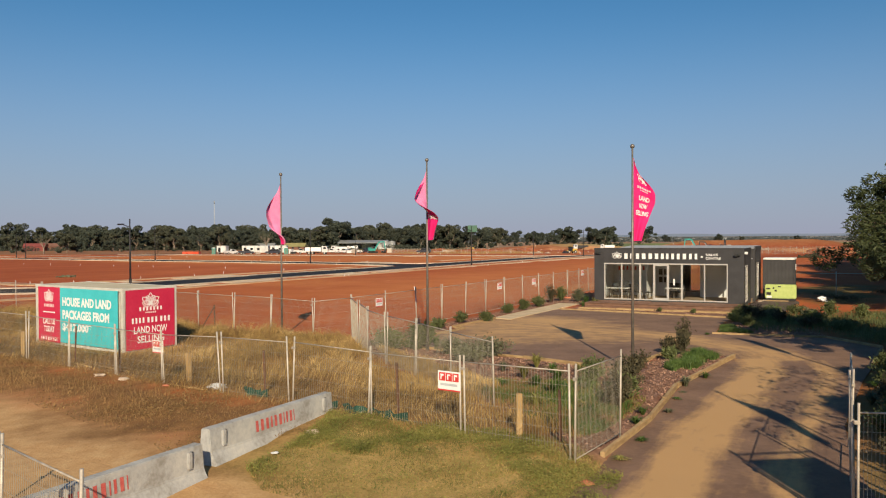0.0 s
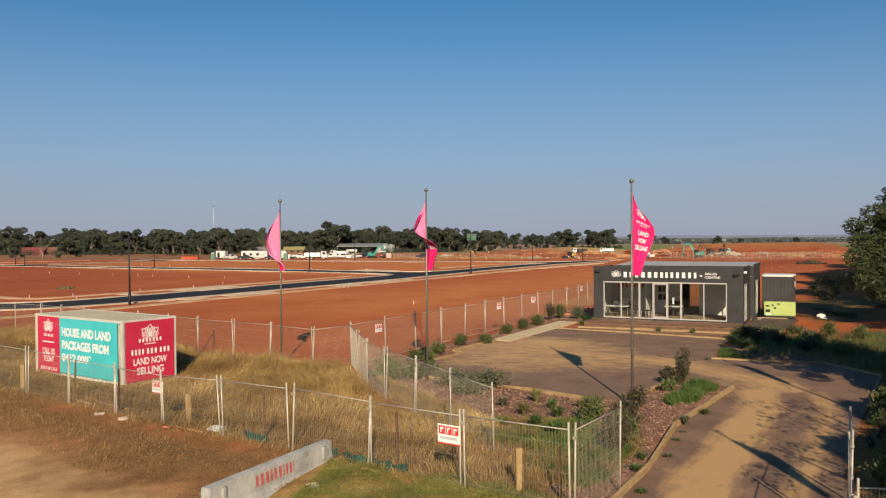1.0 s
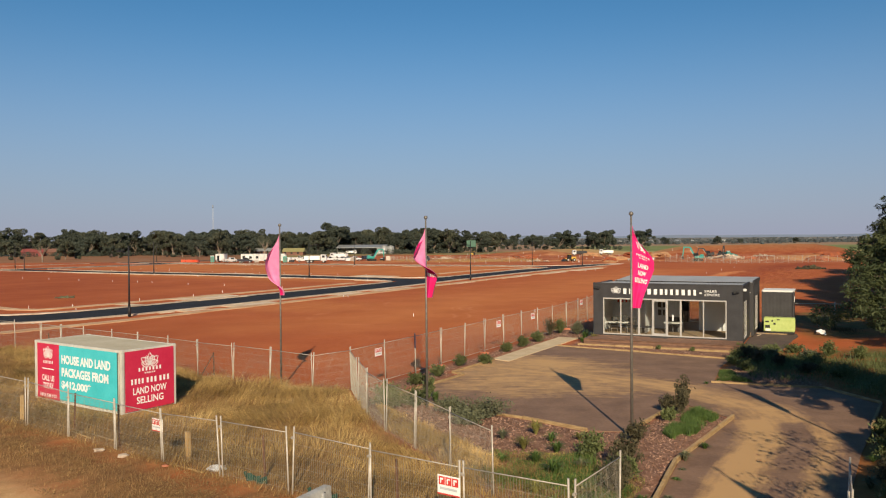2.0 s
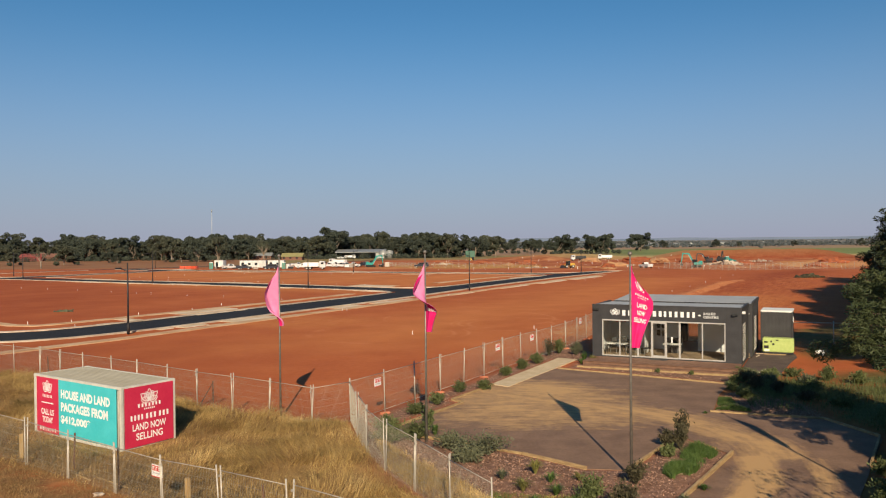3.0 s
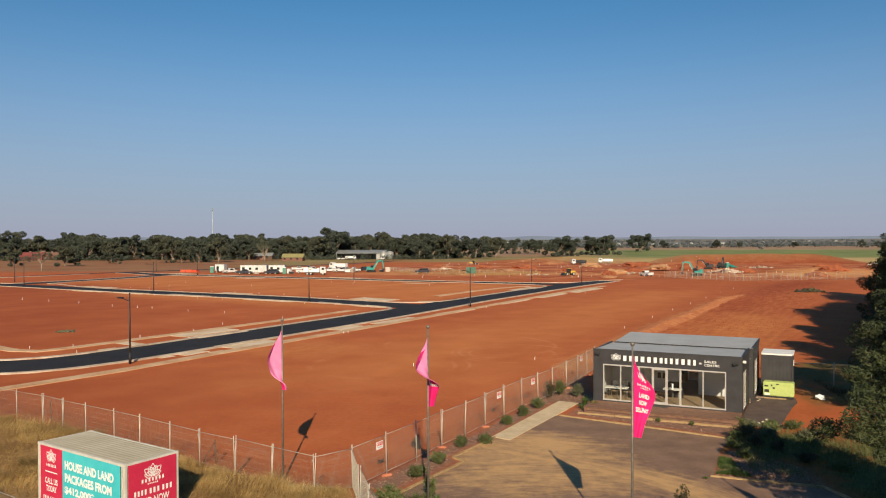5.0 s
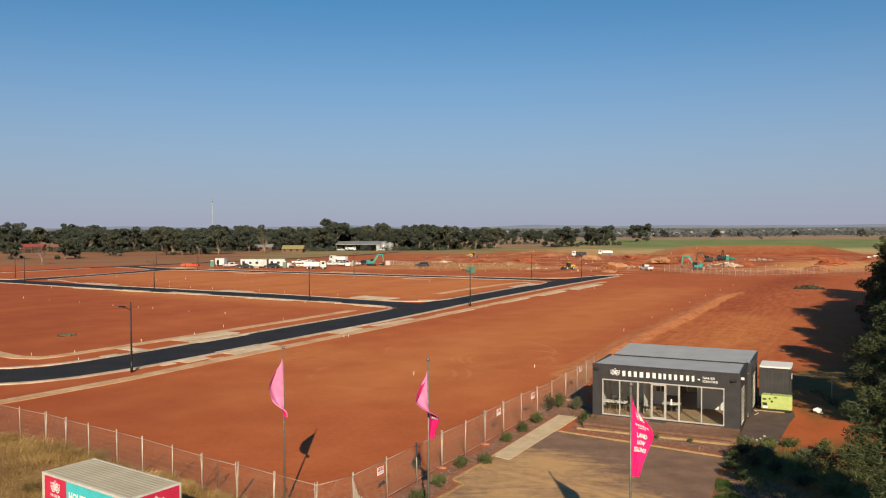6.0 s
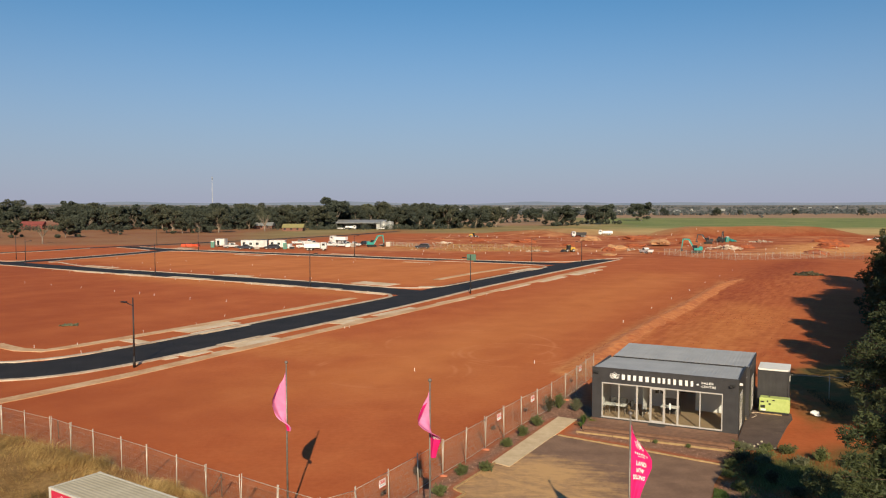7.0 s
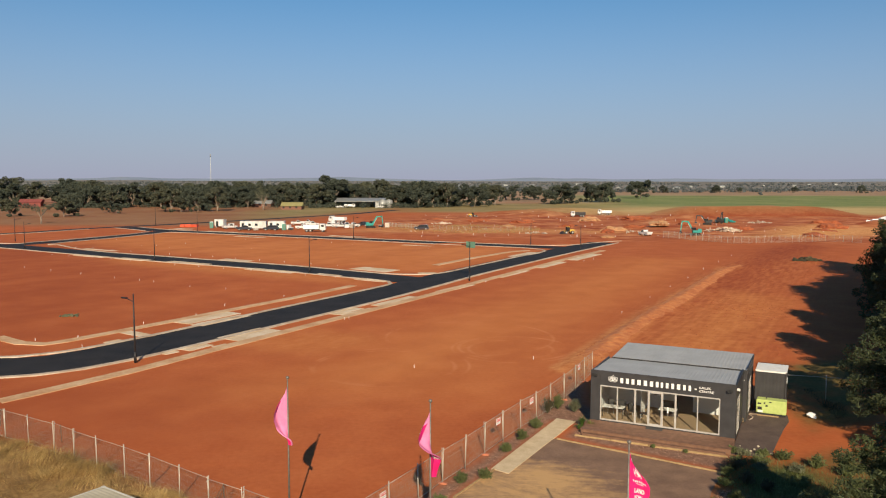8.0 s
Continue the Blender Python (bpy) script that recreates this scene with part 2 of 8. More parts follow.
M["chair"] = material("dark_chair", [(0.03, 0.03, 0.032), (0.06, 0.06, 0.06)], 4, 0.6)


# ---- shape helpers ----
def box(bm, x0, x1, y0, y1, z0, z1, bevel=0.0, m=None):
    r = bmesh.ops.create_cube(bm, size=1)
    vs = r["verts"]
    for v in vs:
        v.co = Vector((x0 + (v.co.x + 0.5) * (x1 - x0), y0 + (v.co.y + 0.5) * (y1 - y0), z0 + (v.co.z + 0.5) * (z1 - z0)))
    if bevel:
        es = list({e for v in vs for e in v.link_edges})
        r2 = bmesh.ops.bevel(bm, geom=es, offset=bevel, segments=2, affect="EDGES")
        vs = list({v for f in r2["faces"] for v in f.verts} | {v for v in vs if v.is_valid})
    if m is not None:
        for v in vs:
            v.co = m @ v.co
    return bm


def tube(bm, p, q, r0, r1=None, n=8, caps=True):
    p, q = Vector(p), Vector(q)
    r1 = r0 if r1 is None else r1
    rot = (q - p).to_track_quat("Z", "Y").to_matrix()
    ring = []
    for c, r in ((p, r0), (q, r1)):
        ring.append([bm.verts.new(c + rot @ Vector((r * math.cos(2 * math.pi * i / n), r * math.sin(2 * math.pi * i / n), 0))) for i in range(n)])
    for i in range(n):
        f = bm.faces.new((ring[0][i], ring[0][(i + 1) % n], ring[1][(i + 1) % n], ring[1][i]))
        f.smooth = n > 5
    if caps:
        bm.faces.new(ring[0][::-1])
        bm.faces.new(ring[1])
    return bm


def prism(bm, outline, y0, y1):
    """An outline in x, z, drawn out along y."""
    a = [bm.verts.new((x, y0, z)) for x, z in outline]
    b = [bm.verts.new((x, y1, z)) for x, z in outline]
    k = len(outline)
    bm.faces.new(a)
    bm.faces.new(b[::-1])
    for i in range(k):
        bm.faces.new((a[i], b[i], b[(i + 1) % k], a[(i + 1) % k]))
    bmesh.ops.recalc_face_normals(bm, faces=bm.faces)
    return bm


def mesh_of(name, bm, mat):
    me = bpy.data.meshes.new(name)
    bm.to_mesh(me)
    bm.free()
    me.materials.append(mat)
    return me


def part(name, bm, mat, parent, label=""):
    ob = new(name, mesh_of(name, bm, mat) if isinstance(bm, bmesh.types.BMesh) else bm)
    ob.parent = parent
    return tagged(ob, label)


def solo(name, bm, mat, m, label, category, group="", kind=""):
    ob = new(name, mesh_of(name, bm, mat) if isinstance(bm, bmesh.types.BMesh) else bm)
    ob.matrix_world = m
    return tagged(ob, label, category, group, kind)


def thing(name, m, label, category, group="", kind=""):
    ob = new(name)
    ob.empty_display_size = 0.3
    ob.matrix_world = m
    return tagged(ob, label, category, group, kind)


def raw_mesh(name, verts, faces, mat):
    me = bpy.data.meshes.new(name)
    me.from_pydata(verts if isinstance(verts, list) else verts.tolist(), [], faces if isinstance(faces, list) else faces.tolist())
    me.materials.append(mat)
    return me


def lettering(body, width, height, mat, parent, m, name="lettering", label="", bold=0.012):
    """Built-in font, stretched to width and height, lying in x, y of m with its centre there."""
    cu = bpy.data.curves.new("line", "FONT")
    cu.body, cu.align_x, cu.align_y, cu.offset, cu.resolution_u = body, "CENTER", "CENTER", bold, 3
    tmp = bpy.data.objects.new("line", cu)
    scene.collection.objects.link(tmp)
    dg = bpy.context.evaluated_depsgraph_get()
    me = bpy.data.meshes.new_from_object(tmp.evaluated_get(dg))
    bpy.data.objects.remove(tmp)
    co = np.array([v.co[:] for v in me.vertices])
    lo, hi = co.min(0), co.max(0)
    sx, sy = width / (hi[0] - lo[0]), height / (hi[1] - lo[1])
    for v in me.vertices:
        v.co = Vector(((v.co.x - (lo[0] + hi[0]) / 2) * sx, (v.co.y - (lo[1] + hi[1]) / 2) * sy, 0))
    me.materials.clear()
    me.materials.append(mat)
    ob = new(name, me)
    ob.parent = parent
    ob.matrix_local = m
    return tagged(ob, label)


def bars(widths, height, gap, mat, parent, m, name="lettering_bar"):
    """A word as plain bars of its letters' sizes, centred on m's origin, each a part."""
    x = -(sum(widths) + gap * (len(widths) - 1)) / 2
    for w in widths:
        k = 0.0 if w > height * 2 else 0.17
        bm = bmesh.new()
        bm.faces.new([bm.verts.new(v) for v in ((x + w * k, -height / 2, 0), (x + w * (1 - k), -height / 2, 0), (x + w * (1 - k), height / 2, 0), (x + w * k, height / 2, 0))])
        if w > 0.03:
            part(name, bm, mat, parent).matrix_local = m
        x += w + gap


def emblem(size, mat, parent, m, stroke=0.045):
    """A plain flower outline of seven petals."""
    bm = bmesh.new()
    for k in range(7):
        a = radians(-78 + 26 * k)
        ln, wd = size * (0.62 if k % 2 else 0.5) * (1.0 if k == 3 else 1.05), size * 0.17
        up, side = Vector((math.sin(a), math.cos(a), 0)), Vector((math.cos(a), -math.sin(a), 0))
        for s in (-1, 1):
            inner, outer = [], []
            for i in range(9):
                f = i / 8
                w = wd * math.sin(math.pi * f ** 0.85)
                c = up * (ln * f) - Vector((0, size * 0.25, 0))
                outer.append(bm.verts.new(c + side * s * (w + size * stroke * 0.5)))
                inner.append(bm.verts.new(c + side * s * max(0, w - size * stroke * 0.5)))
            for i in range(8):
                try:
                    bm.faces.new((outer[i], outer[i + 1], inner[i + 1], inner[i]))
                except ValueError:
                    pass
    ob = part("emblem", bm, mat, parent)
    ob.matrix_local = m
    return ob


UPRIGHT = Matrix.Rotation(radians(90), 4, "X")


# ---- numeric noise and plan tools ----
def vnoise(x, y, seed=0):
    x, y = np.asarray(x, float), np.asarray(y, float)
    xi, yi = np.floor(x).astype(np.int64), np.floor(y).astype(np.int64)
    fx, fy = x - xi, y - yi
    fx, fy = fx * fx * (3 - 2 * fx), fy * fy * (3 - 2 * fy)

    def h(a, b):
        k = (a * 374761393 + b * 668265263 + seed * 974711) & 0x7FFFFFFF
        k = ((k ^ (k >> 13)) * 1274126177) & 0x7FFFFFFF
        return ((k ^ (k >> 16)) & 0xFFFF) / 65535.0
    return (h(xi, yi) * (1 - fx) + h(xi + 1, yi) * fx) * (1 - fy) + (h(xi, yi + 1) * (1 - fx) + h(xi + 1, yi + 1) * fx) * fy


def fnoise(x, y, seed=0):
    return (vnoise(x, y, seed) + 0.5 * vnoise(x * 2.1, y * 2.1, seed + 1) + 0.25 * vnoise(x * 4.3, y * 4.3, seed + 2)) / 1.75


def inside(x, y, poly):
    """Signed distance to a polygon's edge, above 0 inside it."""
    x, y = np.asarray(x, float), np.asarray(y, float)
    d = np.full(x.shape, 1e9)
    c = np.zeros(x.shape, bool)
    for (x0, y0), (x1, y1) in zip(poly, poly[1:] + poly[:1]):
        ex, ey = x1 - x0, y1 - y0
        t = np.clip(((x - x0) * ex + (y - y0) * ey) / (ex * ex + ey * ey), 0, 1)
        d = np.minimum(d, np.hypot(x - x0 - t * ex, y - y0 - t * ey))
        if y1 != y0:
            c ^= ((y0 > y) != (y1 > y)) & (x < (x1 - x0) * (y - y0) / (y1 - y0) + x0)
    return np.where(c, d, -d)


def blend(d, soft):
    return np.clip(d / soft * 0.5 + 0.5, 0, 1)


def smooth_line(pts, step=2.0):
    """A curve through the points, resampled."""
    p = [Vector((*q[:2], 0)) for q in pts]
    p = [p[0] * 2 - p[1]] + p + [p[-1] * 2 - p[-2]]
    out = []
    for i in range(1, len(p) - 2):
        k = max(1, int((p[i + 1] - p[i]).length / step))
        for j in range(k):
            t = j / k
            out.append(0.5 * (2 * p[i] + (p[i + 1] - p[i - 1]) * t + (2 * p[i - 1] - 5 * p[i] + 4 * p[i + 1] - p[i + 2]) * t * t + (3 * p[i] - p[i - 1] - 3 * p[i + 1] + p[i + 2]) * t ** 3))
    return out + [p[-2]]


# ---- the ground ----
LOT = [(-2.5, 34.7), (0.7, 40.1), (0.1, 40.8), (2.6, 45.0), (6.8, 50.6), (15.7, 44.6), (14.2, 41.9), (12.4, 37.5), (16.9, 35.9), (17.6, 32.4),
       (13.0, 25.2), (9.6, 19.4), (8.2, 16.2), (7.2, 13.0), (6.6, 8.0), (-1.0, 8.0), (1.6, 13.0), (3.2, 16.6), (5.0, 19.8), (7.3, 25.0), (10.7, 30.2), (9.6, 33.0), (6.4, 28.2), (4.9, 28.4), (2.8, 30.4), (-0.1, 32.4), (-1.9, 33.7)]
STRAW = [(-70, 64), (-45, 56), (-29.0, 49.7), (-18.4, 43.0), (-8.1, 35.6), (-4.4, 35.3), (-3.5, 31.5), (-2.2, 27.4), (0.0, 22.8), (2.4, 16.4), (-2.0, 18.6), (-15.2, 27.6), (-30, 38), (-60, 56)]
VERGE = [(-60, 57), (-30, 39), (-15.2, 28), (-2.0, 19.2), (2.6, 16.2), (3.2, 15.2), (1.6, 12.0), (-2, 14.0), (-6.0, 16.6), (-9.6, 19.8), (-14, 23.5), (-24, 29), (-60, 48)]
COVER = [(-2.6, 18.6), (0.3, 17.2), (2.6, 16.0), (3.2, 15.6), (2.6, 13.6), (-0.5, 13.0), (-3.4, 14.8), (-4.4, 16.4), (-3.0, 18.8)]
BED = [(-3.6, 34.6), (-2.2, 34.0), (-0.1, 32.2), (2.8, 30.2), (4.9, 28.2), (6.4, 28.0), (9.6, 32.9), (10.6, 30.2), (7.2, 25.1), (4.9, 19.9), (3.2, 16.8), (2.6, 16.6), (0.2, 23.0), (-2.0, 27.6), (-3.4, 31.6)]
BED_EAST = [(12.5, 37.7), (17.0, 36.1), (17.6, 32.2), (13.4, 25.5), (9.4, 19.0), (7.6, 14.0), (6.7, 10.5), (6.5, 4.0), (20, 2), (40, 20), (40, 60), (24, 48), (19, 47.5), (17.2, 46.4), (15.9, 44.8), (14.4, 41.9)]
BED_NORTH = [(-4.4, 35.6), (-2.8, 34.9), (0.5, 40.2), (0.0, 41.0), (2.4, 45.2), (7.2, 54.6), (9.0, 53.6), (7.6, 51.0), (15.9, 45.0), (17.4, 47.5), (19, 50), (12.5, 53), (10, 58.5), (11.0, 66.0), (4.7, 52.5), (0.8, 45.0)]


def fall(y):
    return -0.0095 * np.clip(np.minimum(y, 650) - 170, 0, None) - 0.0008 * np.clip(y - 650, 0, None) + 0.0046 * np.clip(y - 2500, 0, None)


def mound(x, y, cx, cy, rx, ry, h, turn=0.0, seed=0):
    c, s = math.cos(radians(turn)), math.sin(radians(turn))
    u, v = ((x - cx) * c + (y - cy) * s) / rx, (-(x - cx) * s + (y - cy) * c) / ry
    r = np.sqrt(u * u + v * v) * (0.8 + 0.4 * fnoise(x / rx * 2.2, y / ry * 2.2, seed))
    k = np.clip(1 - r, 0, 1)
    return h * k * k * (3 - 2 * k)


CUT = [(9.5, 69.0), (14.0, 79.5), (25.0, 99.5), (36.0, 122.0), (46.0, 143.5), (56.0, 161.0), (68.0, 178.0), (84.0, 176.0), (70.0, 150.0), (52.0, 118.0), (38.0, 88.0), (30.0, 70.0), (27.0, 62.0), (20.0, 64.0)]
BERM = smooth_line([(11.0, 70.0), (14.6, 77.0), (20.0, 88.0), (25.8, 99.4), (31.4, 109.4), (38.4, 122.6), (49.0, 143.0), (57.0, 155.5)], 2.0)


def plateau(x, y, cx, cy, rx, ry, h, turn=0.0, seed=0):
    """A flat-topped heap with steep, uneven sides."""
    c, s = math.cos(radians(turn)), math.sin(radians(turn))
    u, v = ((x - cx) * c + (y - cy) * s) / rx, (-(x - cx) * s + (y - cy) * c) / ry
    r = np.sqrt(u * u + v * v) * (0.85 + 0.3 * fnoise(x / rx * 5, y / ry * 3, seed))
    k = np.clip((1 - r) * 2.6, 0, 1)
    return h * k * (0.85 + 0.3 * fnoise(x * 0.06, y * 0.06, seed + 3))


def terrain(x, y):
    x, y = np.asarray(x, float), np.asarray(y, float)
    z = fall(y) + 0.0
    near = np.exp(-((y - 30) / 60) ** 2)
    z = z + (fnoise(x * 0.35, y * 0.35, 5) - 0.5) * 0.10 * near + (fnoise(x * 0.03, y * 0.03, 9) - 0.5) * 0.14 * np.clip((y - 60) / 60, 0, 1) * np.clip(1 - np.abs(y - 150) / 200, 0, 1)
    z = z + 0.30 * blend(inside(x, y, STRAW) + 0.8, 1.4) * np.clip(1.6 - np.abs(y - 24) / 26, 0.25, 1)
    z = z + 0.22 * blend(inside(x, y, VERGE) - 0.2, 2.0) * np.clip(1.6 - np.abs(y - 20) / 16, 0.2, 1)
    z = z + 0.05 * blend(inside(x, y, BED), 0.5) + 0.08 * blend(inside(x, y, BED_EAST), 0.8)
    # loose bank beside the levelled lots
    d = np.full(np.shape(x), 1e9)
    for a, b in zip(BERM, BERM[1:]):
        e = b - a
        t = np.clip(((x - a.x) * e.x + (y - a.y) * e.y) / e.length_squared, 0, 1)
        d = np.minimum(d, np.hypot(x - a.x - t * e.x, y - a.y - t * e.y))
    z = z + 0.25 * np.clip(1 - d / 2.1, 0, 1)
    # spoil heaps of the works beyond
    z = z + mound(x, y, 20, 372, 34, 9, 1.6, 5, 25) + mound(x, y, 60, 330, 20, 6, 1.3, -8, 26) + mound(x, y, -4, 345, 14, 5, 1.0, 0, 27) + mound(x, y, 82, 300, 14, 5, 1.1, 10, 28) + mound(x, y, 120, 285, 16, 5, 1.2, -10, 29)
    z = z + mound(x, y, 64, 446, 62, 11, 3.6, 2, 24) + mound(x, y, 105, 345, 30, 14, 3.2, 10, 31) + plateau(x, y, 160, 424, 58, 20, 4.6, -5, 32) + mound(x, y, 88, 262, 9, 5, 1.0, 0, 33) + mound(x, y, 138, 300, 14, 8, 2.4, 0, 34)
    z = z + mound(x, y, 47, 420, 30, 16, 2.6, 0, 35) + mound(x, y, 64, 262, 10, 5, 0.9, 20, 36) + mound(x, y, 118, 262, 16, 8, 1.4, 0, 37) + mound(x, y, 172, 312, 22, 10, 2.6, 0, 38) + mound(x, y, 96, 232, 12, 7, 1.0, 30, 39)
    # the paved lot stays level
    k = blend(inside(x, y, LOT) + 0.25, 0.5)
    z = z * (1 - k) - 0.02 * k
    k = blend(np.minimum(np.minimum(x - 7.5, 27 - x), np.minimum(y - 47, 70 - y)), 2.0)
    return z * (1 - 0.8 * k)


def steps(a, b, fine0, fine1, d, grow):
    out = list(np.arange(fine0, fine1, d))
    s, v = d, fine1
    while v < b:
        out.append(v)
        s *= grow
        v += s
    out.append(b)
    s, v = d, fine0
    while v > a:
        s *= grow
        v -= s
        out.insert(0, max(v, a))
    return np.array(out)


gx = steps(-4900, 4900, -24, 20, 0.34, 1.05)
gy = steps(-4900, 4950, 9, 56, 0.34, 1.038)
GX, GY = np.meshgrid(gx, gy)
GZ = terrain(GX, GY)
nx, ny = len(gx), len(gy)
idx = np.arange(nx * ny).reshape(ny, nx)
quads = np.stack([idx[:-1, :-1], idx[:-1, 1:], idx[1:, 1:], idx[1:, :-1]], -1).reshape(-1, 4)
ground_mesh = bpy.data.meshes.new("ground")
ground_mesh.from_pydata(np.stack([GX, GY, GZ], -1).reshape(-1, 3).tolist(), [], quads.tolist())
ground_mesh.polygons.foreach_set("use_smooth", np.ones(len(ground_mesh.polygons), bool))

wob = (fnoise(GX * 0.5, GY * 0.5, 51) - 0.5) * 2.2 + (fnoise(GX * 2.2, GY * 2.2, 52) - 0.5) * 0.8
wide = (fnoise(GX * 0.02, GY * 0.02, 53) - 0.5) * 60
bank = np.full(GX.shape, 1e9)
for a, b in zip(BERM, BERM[1:]):
    e = b - a
    t = np.clip(((GX - a.x) * e.x + (GY - a.y) * e.y) / e.length_squared, 0, 1)
    bank = np.minimum(bank, np.hypot(GX - a.x - t * e.x, GY - a.y - t * e.y))
WORKS = [(-40, 300), (-30, 262), (10, 240), (48, 226), (70, 236), (112, 214), (190, 250), (230, 420), (150, 440), (60, 450), (-10, 420), (-30, 360)]
LEE = [(24.2, 52.2), (25.3, 57.5), (26.8, 61.6), (27.4, 66), (31, 72), (40, 75), (30.5, 55.5), (26.4, 52.7)]     # weedy strip in the lee of the pines
ZONES = {
    "works": blend(inside(GX, GY, WORKS) + wide * 0.2, 16),
    "bank": np.maximum(0.6 * blend(2.0 - bank + wob * 0.35, 0.4), np.maximum(0.8 * blend(inside(GX, GY, [(96, 240), (150, 258), (166, 300), (128, 300)]) + wide * 0.15, 8), 0.5 * blend(inside(GX, GY, [(-36, 266), (28, 258), (66, 262), (40, 282), (-24, 292)]) + wide * 0.15, 8))),
    "pale_lot": np.maximum(0.6 * blend(inside(GX, GY, [(-100, 204), (-14, 146), (-3, 143), (19, 186), (10, 197), (-92, 254)]) + wide * 0.1, 6), 0.7 * blend(inside(GX, GY, [(-18, 62), (0, 96), (40, 170), (46, 165), (20, 105), (2, 62)]) + wide * 0.12, 9)),
    "red_lot": 0.85 * np.maximum(blend(inside(GX, GY, [(-130, 205), (-92, 198), (-50, 134), (-38, 92), (-46, 78), (-70, 84)]) + wide * 0.2, 16), blend(inside(GX, GY, [(-60, 78), (-38, 66), (-24, 64), (-17, 52), (-34, 46), (-60, 60)]) + wide * 0.06, 9)),
    "straw": blend(inside(GX, GY, STRAW) + wob * 0.35, 0.8),
    "verge": blend(inside(GX, GY, VERGE) + wob * 1.3, 0.6),
    "cover": blend(inside(GX, GY, COVER) + wob * 0.5, 0.9),
    "mulch": np.maximum(blend(inside(GX, GY, BED) + 0.3 + wob * 0.15, 0.4), np.maximum(blend(inside(GX, GY, BED_NORTH) + wob * 0.2, 0.5), blend(inside(GX, GY, [(12.5, 37.7), (17, 36.1), (17.2, 38.6), (15.6, 41.8), (14.4, 41.9)]), 0.6))),
    "weed": (1 - 0.85 * blend(inside(GX, GY, [(12.5, 37.7), (17, 36.1), (17.2, 38.6), (15.6, 41.8), (14.4, 41.9)]) + wob * 0.3, 1.0)) * blend(inside(GX, GY, BED_EAST) + wob * 0.9, 1.5) * np.clip(fnoise(GX * 0.4, GY * 0.4, 54) * 2 - 0.1, 0.55 + 0.45 * np.clip((30 - GY) / 6, 0, 1), 1) * (1 - blend(np.minimum(GX - 18.5, GY - 47.0) - wob, 1.5) * np.clip(1.5 - 1.6 * fnoise(GX * 0.22, GY * 0.22, 58) * blend(GX - 21.5, 2.0), 0.2, 1)) + 0.85 * blend(inside(GX, GY, LEE) + wob * 1.2, 1.5) * np.clip(fnoise(GX * 0.5, GY * 0.5, 62) * 2.2 - 0.2, 0.25, 1),
    "sand": blend(np.minimum(17.5 - GY + wob, 9.0 - GX) + np.clip(-(GX + 4) * 0.72, 0, 40), 2.0) * blend(1.6 - inside(GX, GY, VERGE) - wob * 1.3, 0.6),
    "paddock": np.maximum(blend(np.minimum(GY - 300 - GX * 0.0, -85 - GX + (GY - 300) * 0.22) + wide * 0.15, 14), 0) * 1.0,
    "stubble": blend(np.minimum(GY - 430, GX - 62 - (GY - 520) * 0.1) + wide * 0.1, 24),
    "meadow": np.maximum(blend(inside(GX, GY, [(-92, 362), (-60, 440), (-40, 520), (-30, 660), (-110, 640), (-112, 470)]) + wide * 0.25, 16), blend(inside(GX, GY, [(-30, 470), (60, 455), (120, 560), (110, 700), (-60, 700), (-40, 560)]) + wide * 0.3, 20)),
    "crop": blend(np.minimum(np.minimum(GY - 590, 1060 - GY), GX - 118 + 0.0 * GY) + wide * 0.3, 40),
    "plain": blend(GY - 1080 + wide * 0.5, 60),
    "fallow": np.maximum(blend(np.minimum(GY - 1050, 1500 - GY) + wide * 0.5, 60), blend(np.minimum(np.minimum(GY - 690, 1080 - GY), 130 - GX) + wide * 0.4, 40)),
    "ramp": np.maximum(0.75 * blend(inside(GX, GY, [(104, 400), (216, 396), (220, 450), (104, 450)]) + wide * 0.15, 8), 1.0 * blend(inside(GX, GY, [(41, 122), (50, 140), (60, 160), (75, 192), (97, 217), (92, 197), (77, 177), (62, 155), (50, 134), (43, 121)]) + wob * 1.2 + (fnoise(GX * 0.12, GY * 0.12, 59) - 0.5) * 6, 4)),
    "scrape": np.maximum(np.maximum(0.75 * blend(inside(GX, GY, [(-72, 168.5), (-34, 145.0), (-18, 134.5), (-15, 127), (-30, 135), (-66, 157)]) + wide * 0.06 + wob * 0.6, 3), 0.6 * blend(inside(GX, GY, [(-23, 81), (-14, 88), (-8, 84), (-11, 77), (-18, 76)]) + wob * 1.2, 2.5)), 0.8 * blend(inside(GX, GY, [(19, 78), (29, 97), (44, 119), (46, 108), (36, 88), (27, 76)]) + wob * 1.0 + (fnoise(GX * 0.15, GY * 0.15, 60) - 0.5) * 7, 4)),
    "track": blend(inside(GX, GY, CUT) + wob * 1.6 + (fnoise(GX * 0.08, GY * 0.08, 57) - 0.5) * 9, 5) ,
}
for zn, zv in ZONES.items():
    at = ground_mesh.attributes.new(zn, "FLOAT", "POINT")
    at.data.foreach_set("value", np.clip(zv, 0, 1).astype(np.float32).ravel())

gm = bpy.data.materials.new("mixed_ground")
gm.use_nodes = True
gt = gm.node_tree
gn, gl = gt.nodes, gt.links
gp = gn["Principled BSDF"]
gp.inputs["Roughness"].default_value = 0.95
gp.inputs["Specular IOR Level"].default_value = 0.15
gco = gn.new("ShaderNodeTexCoord")


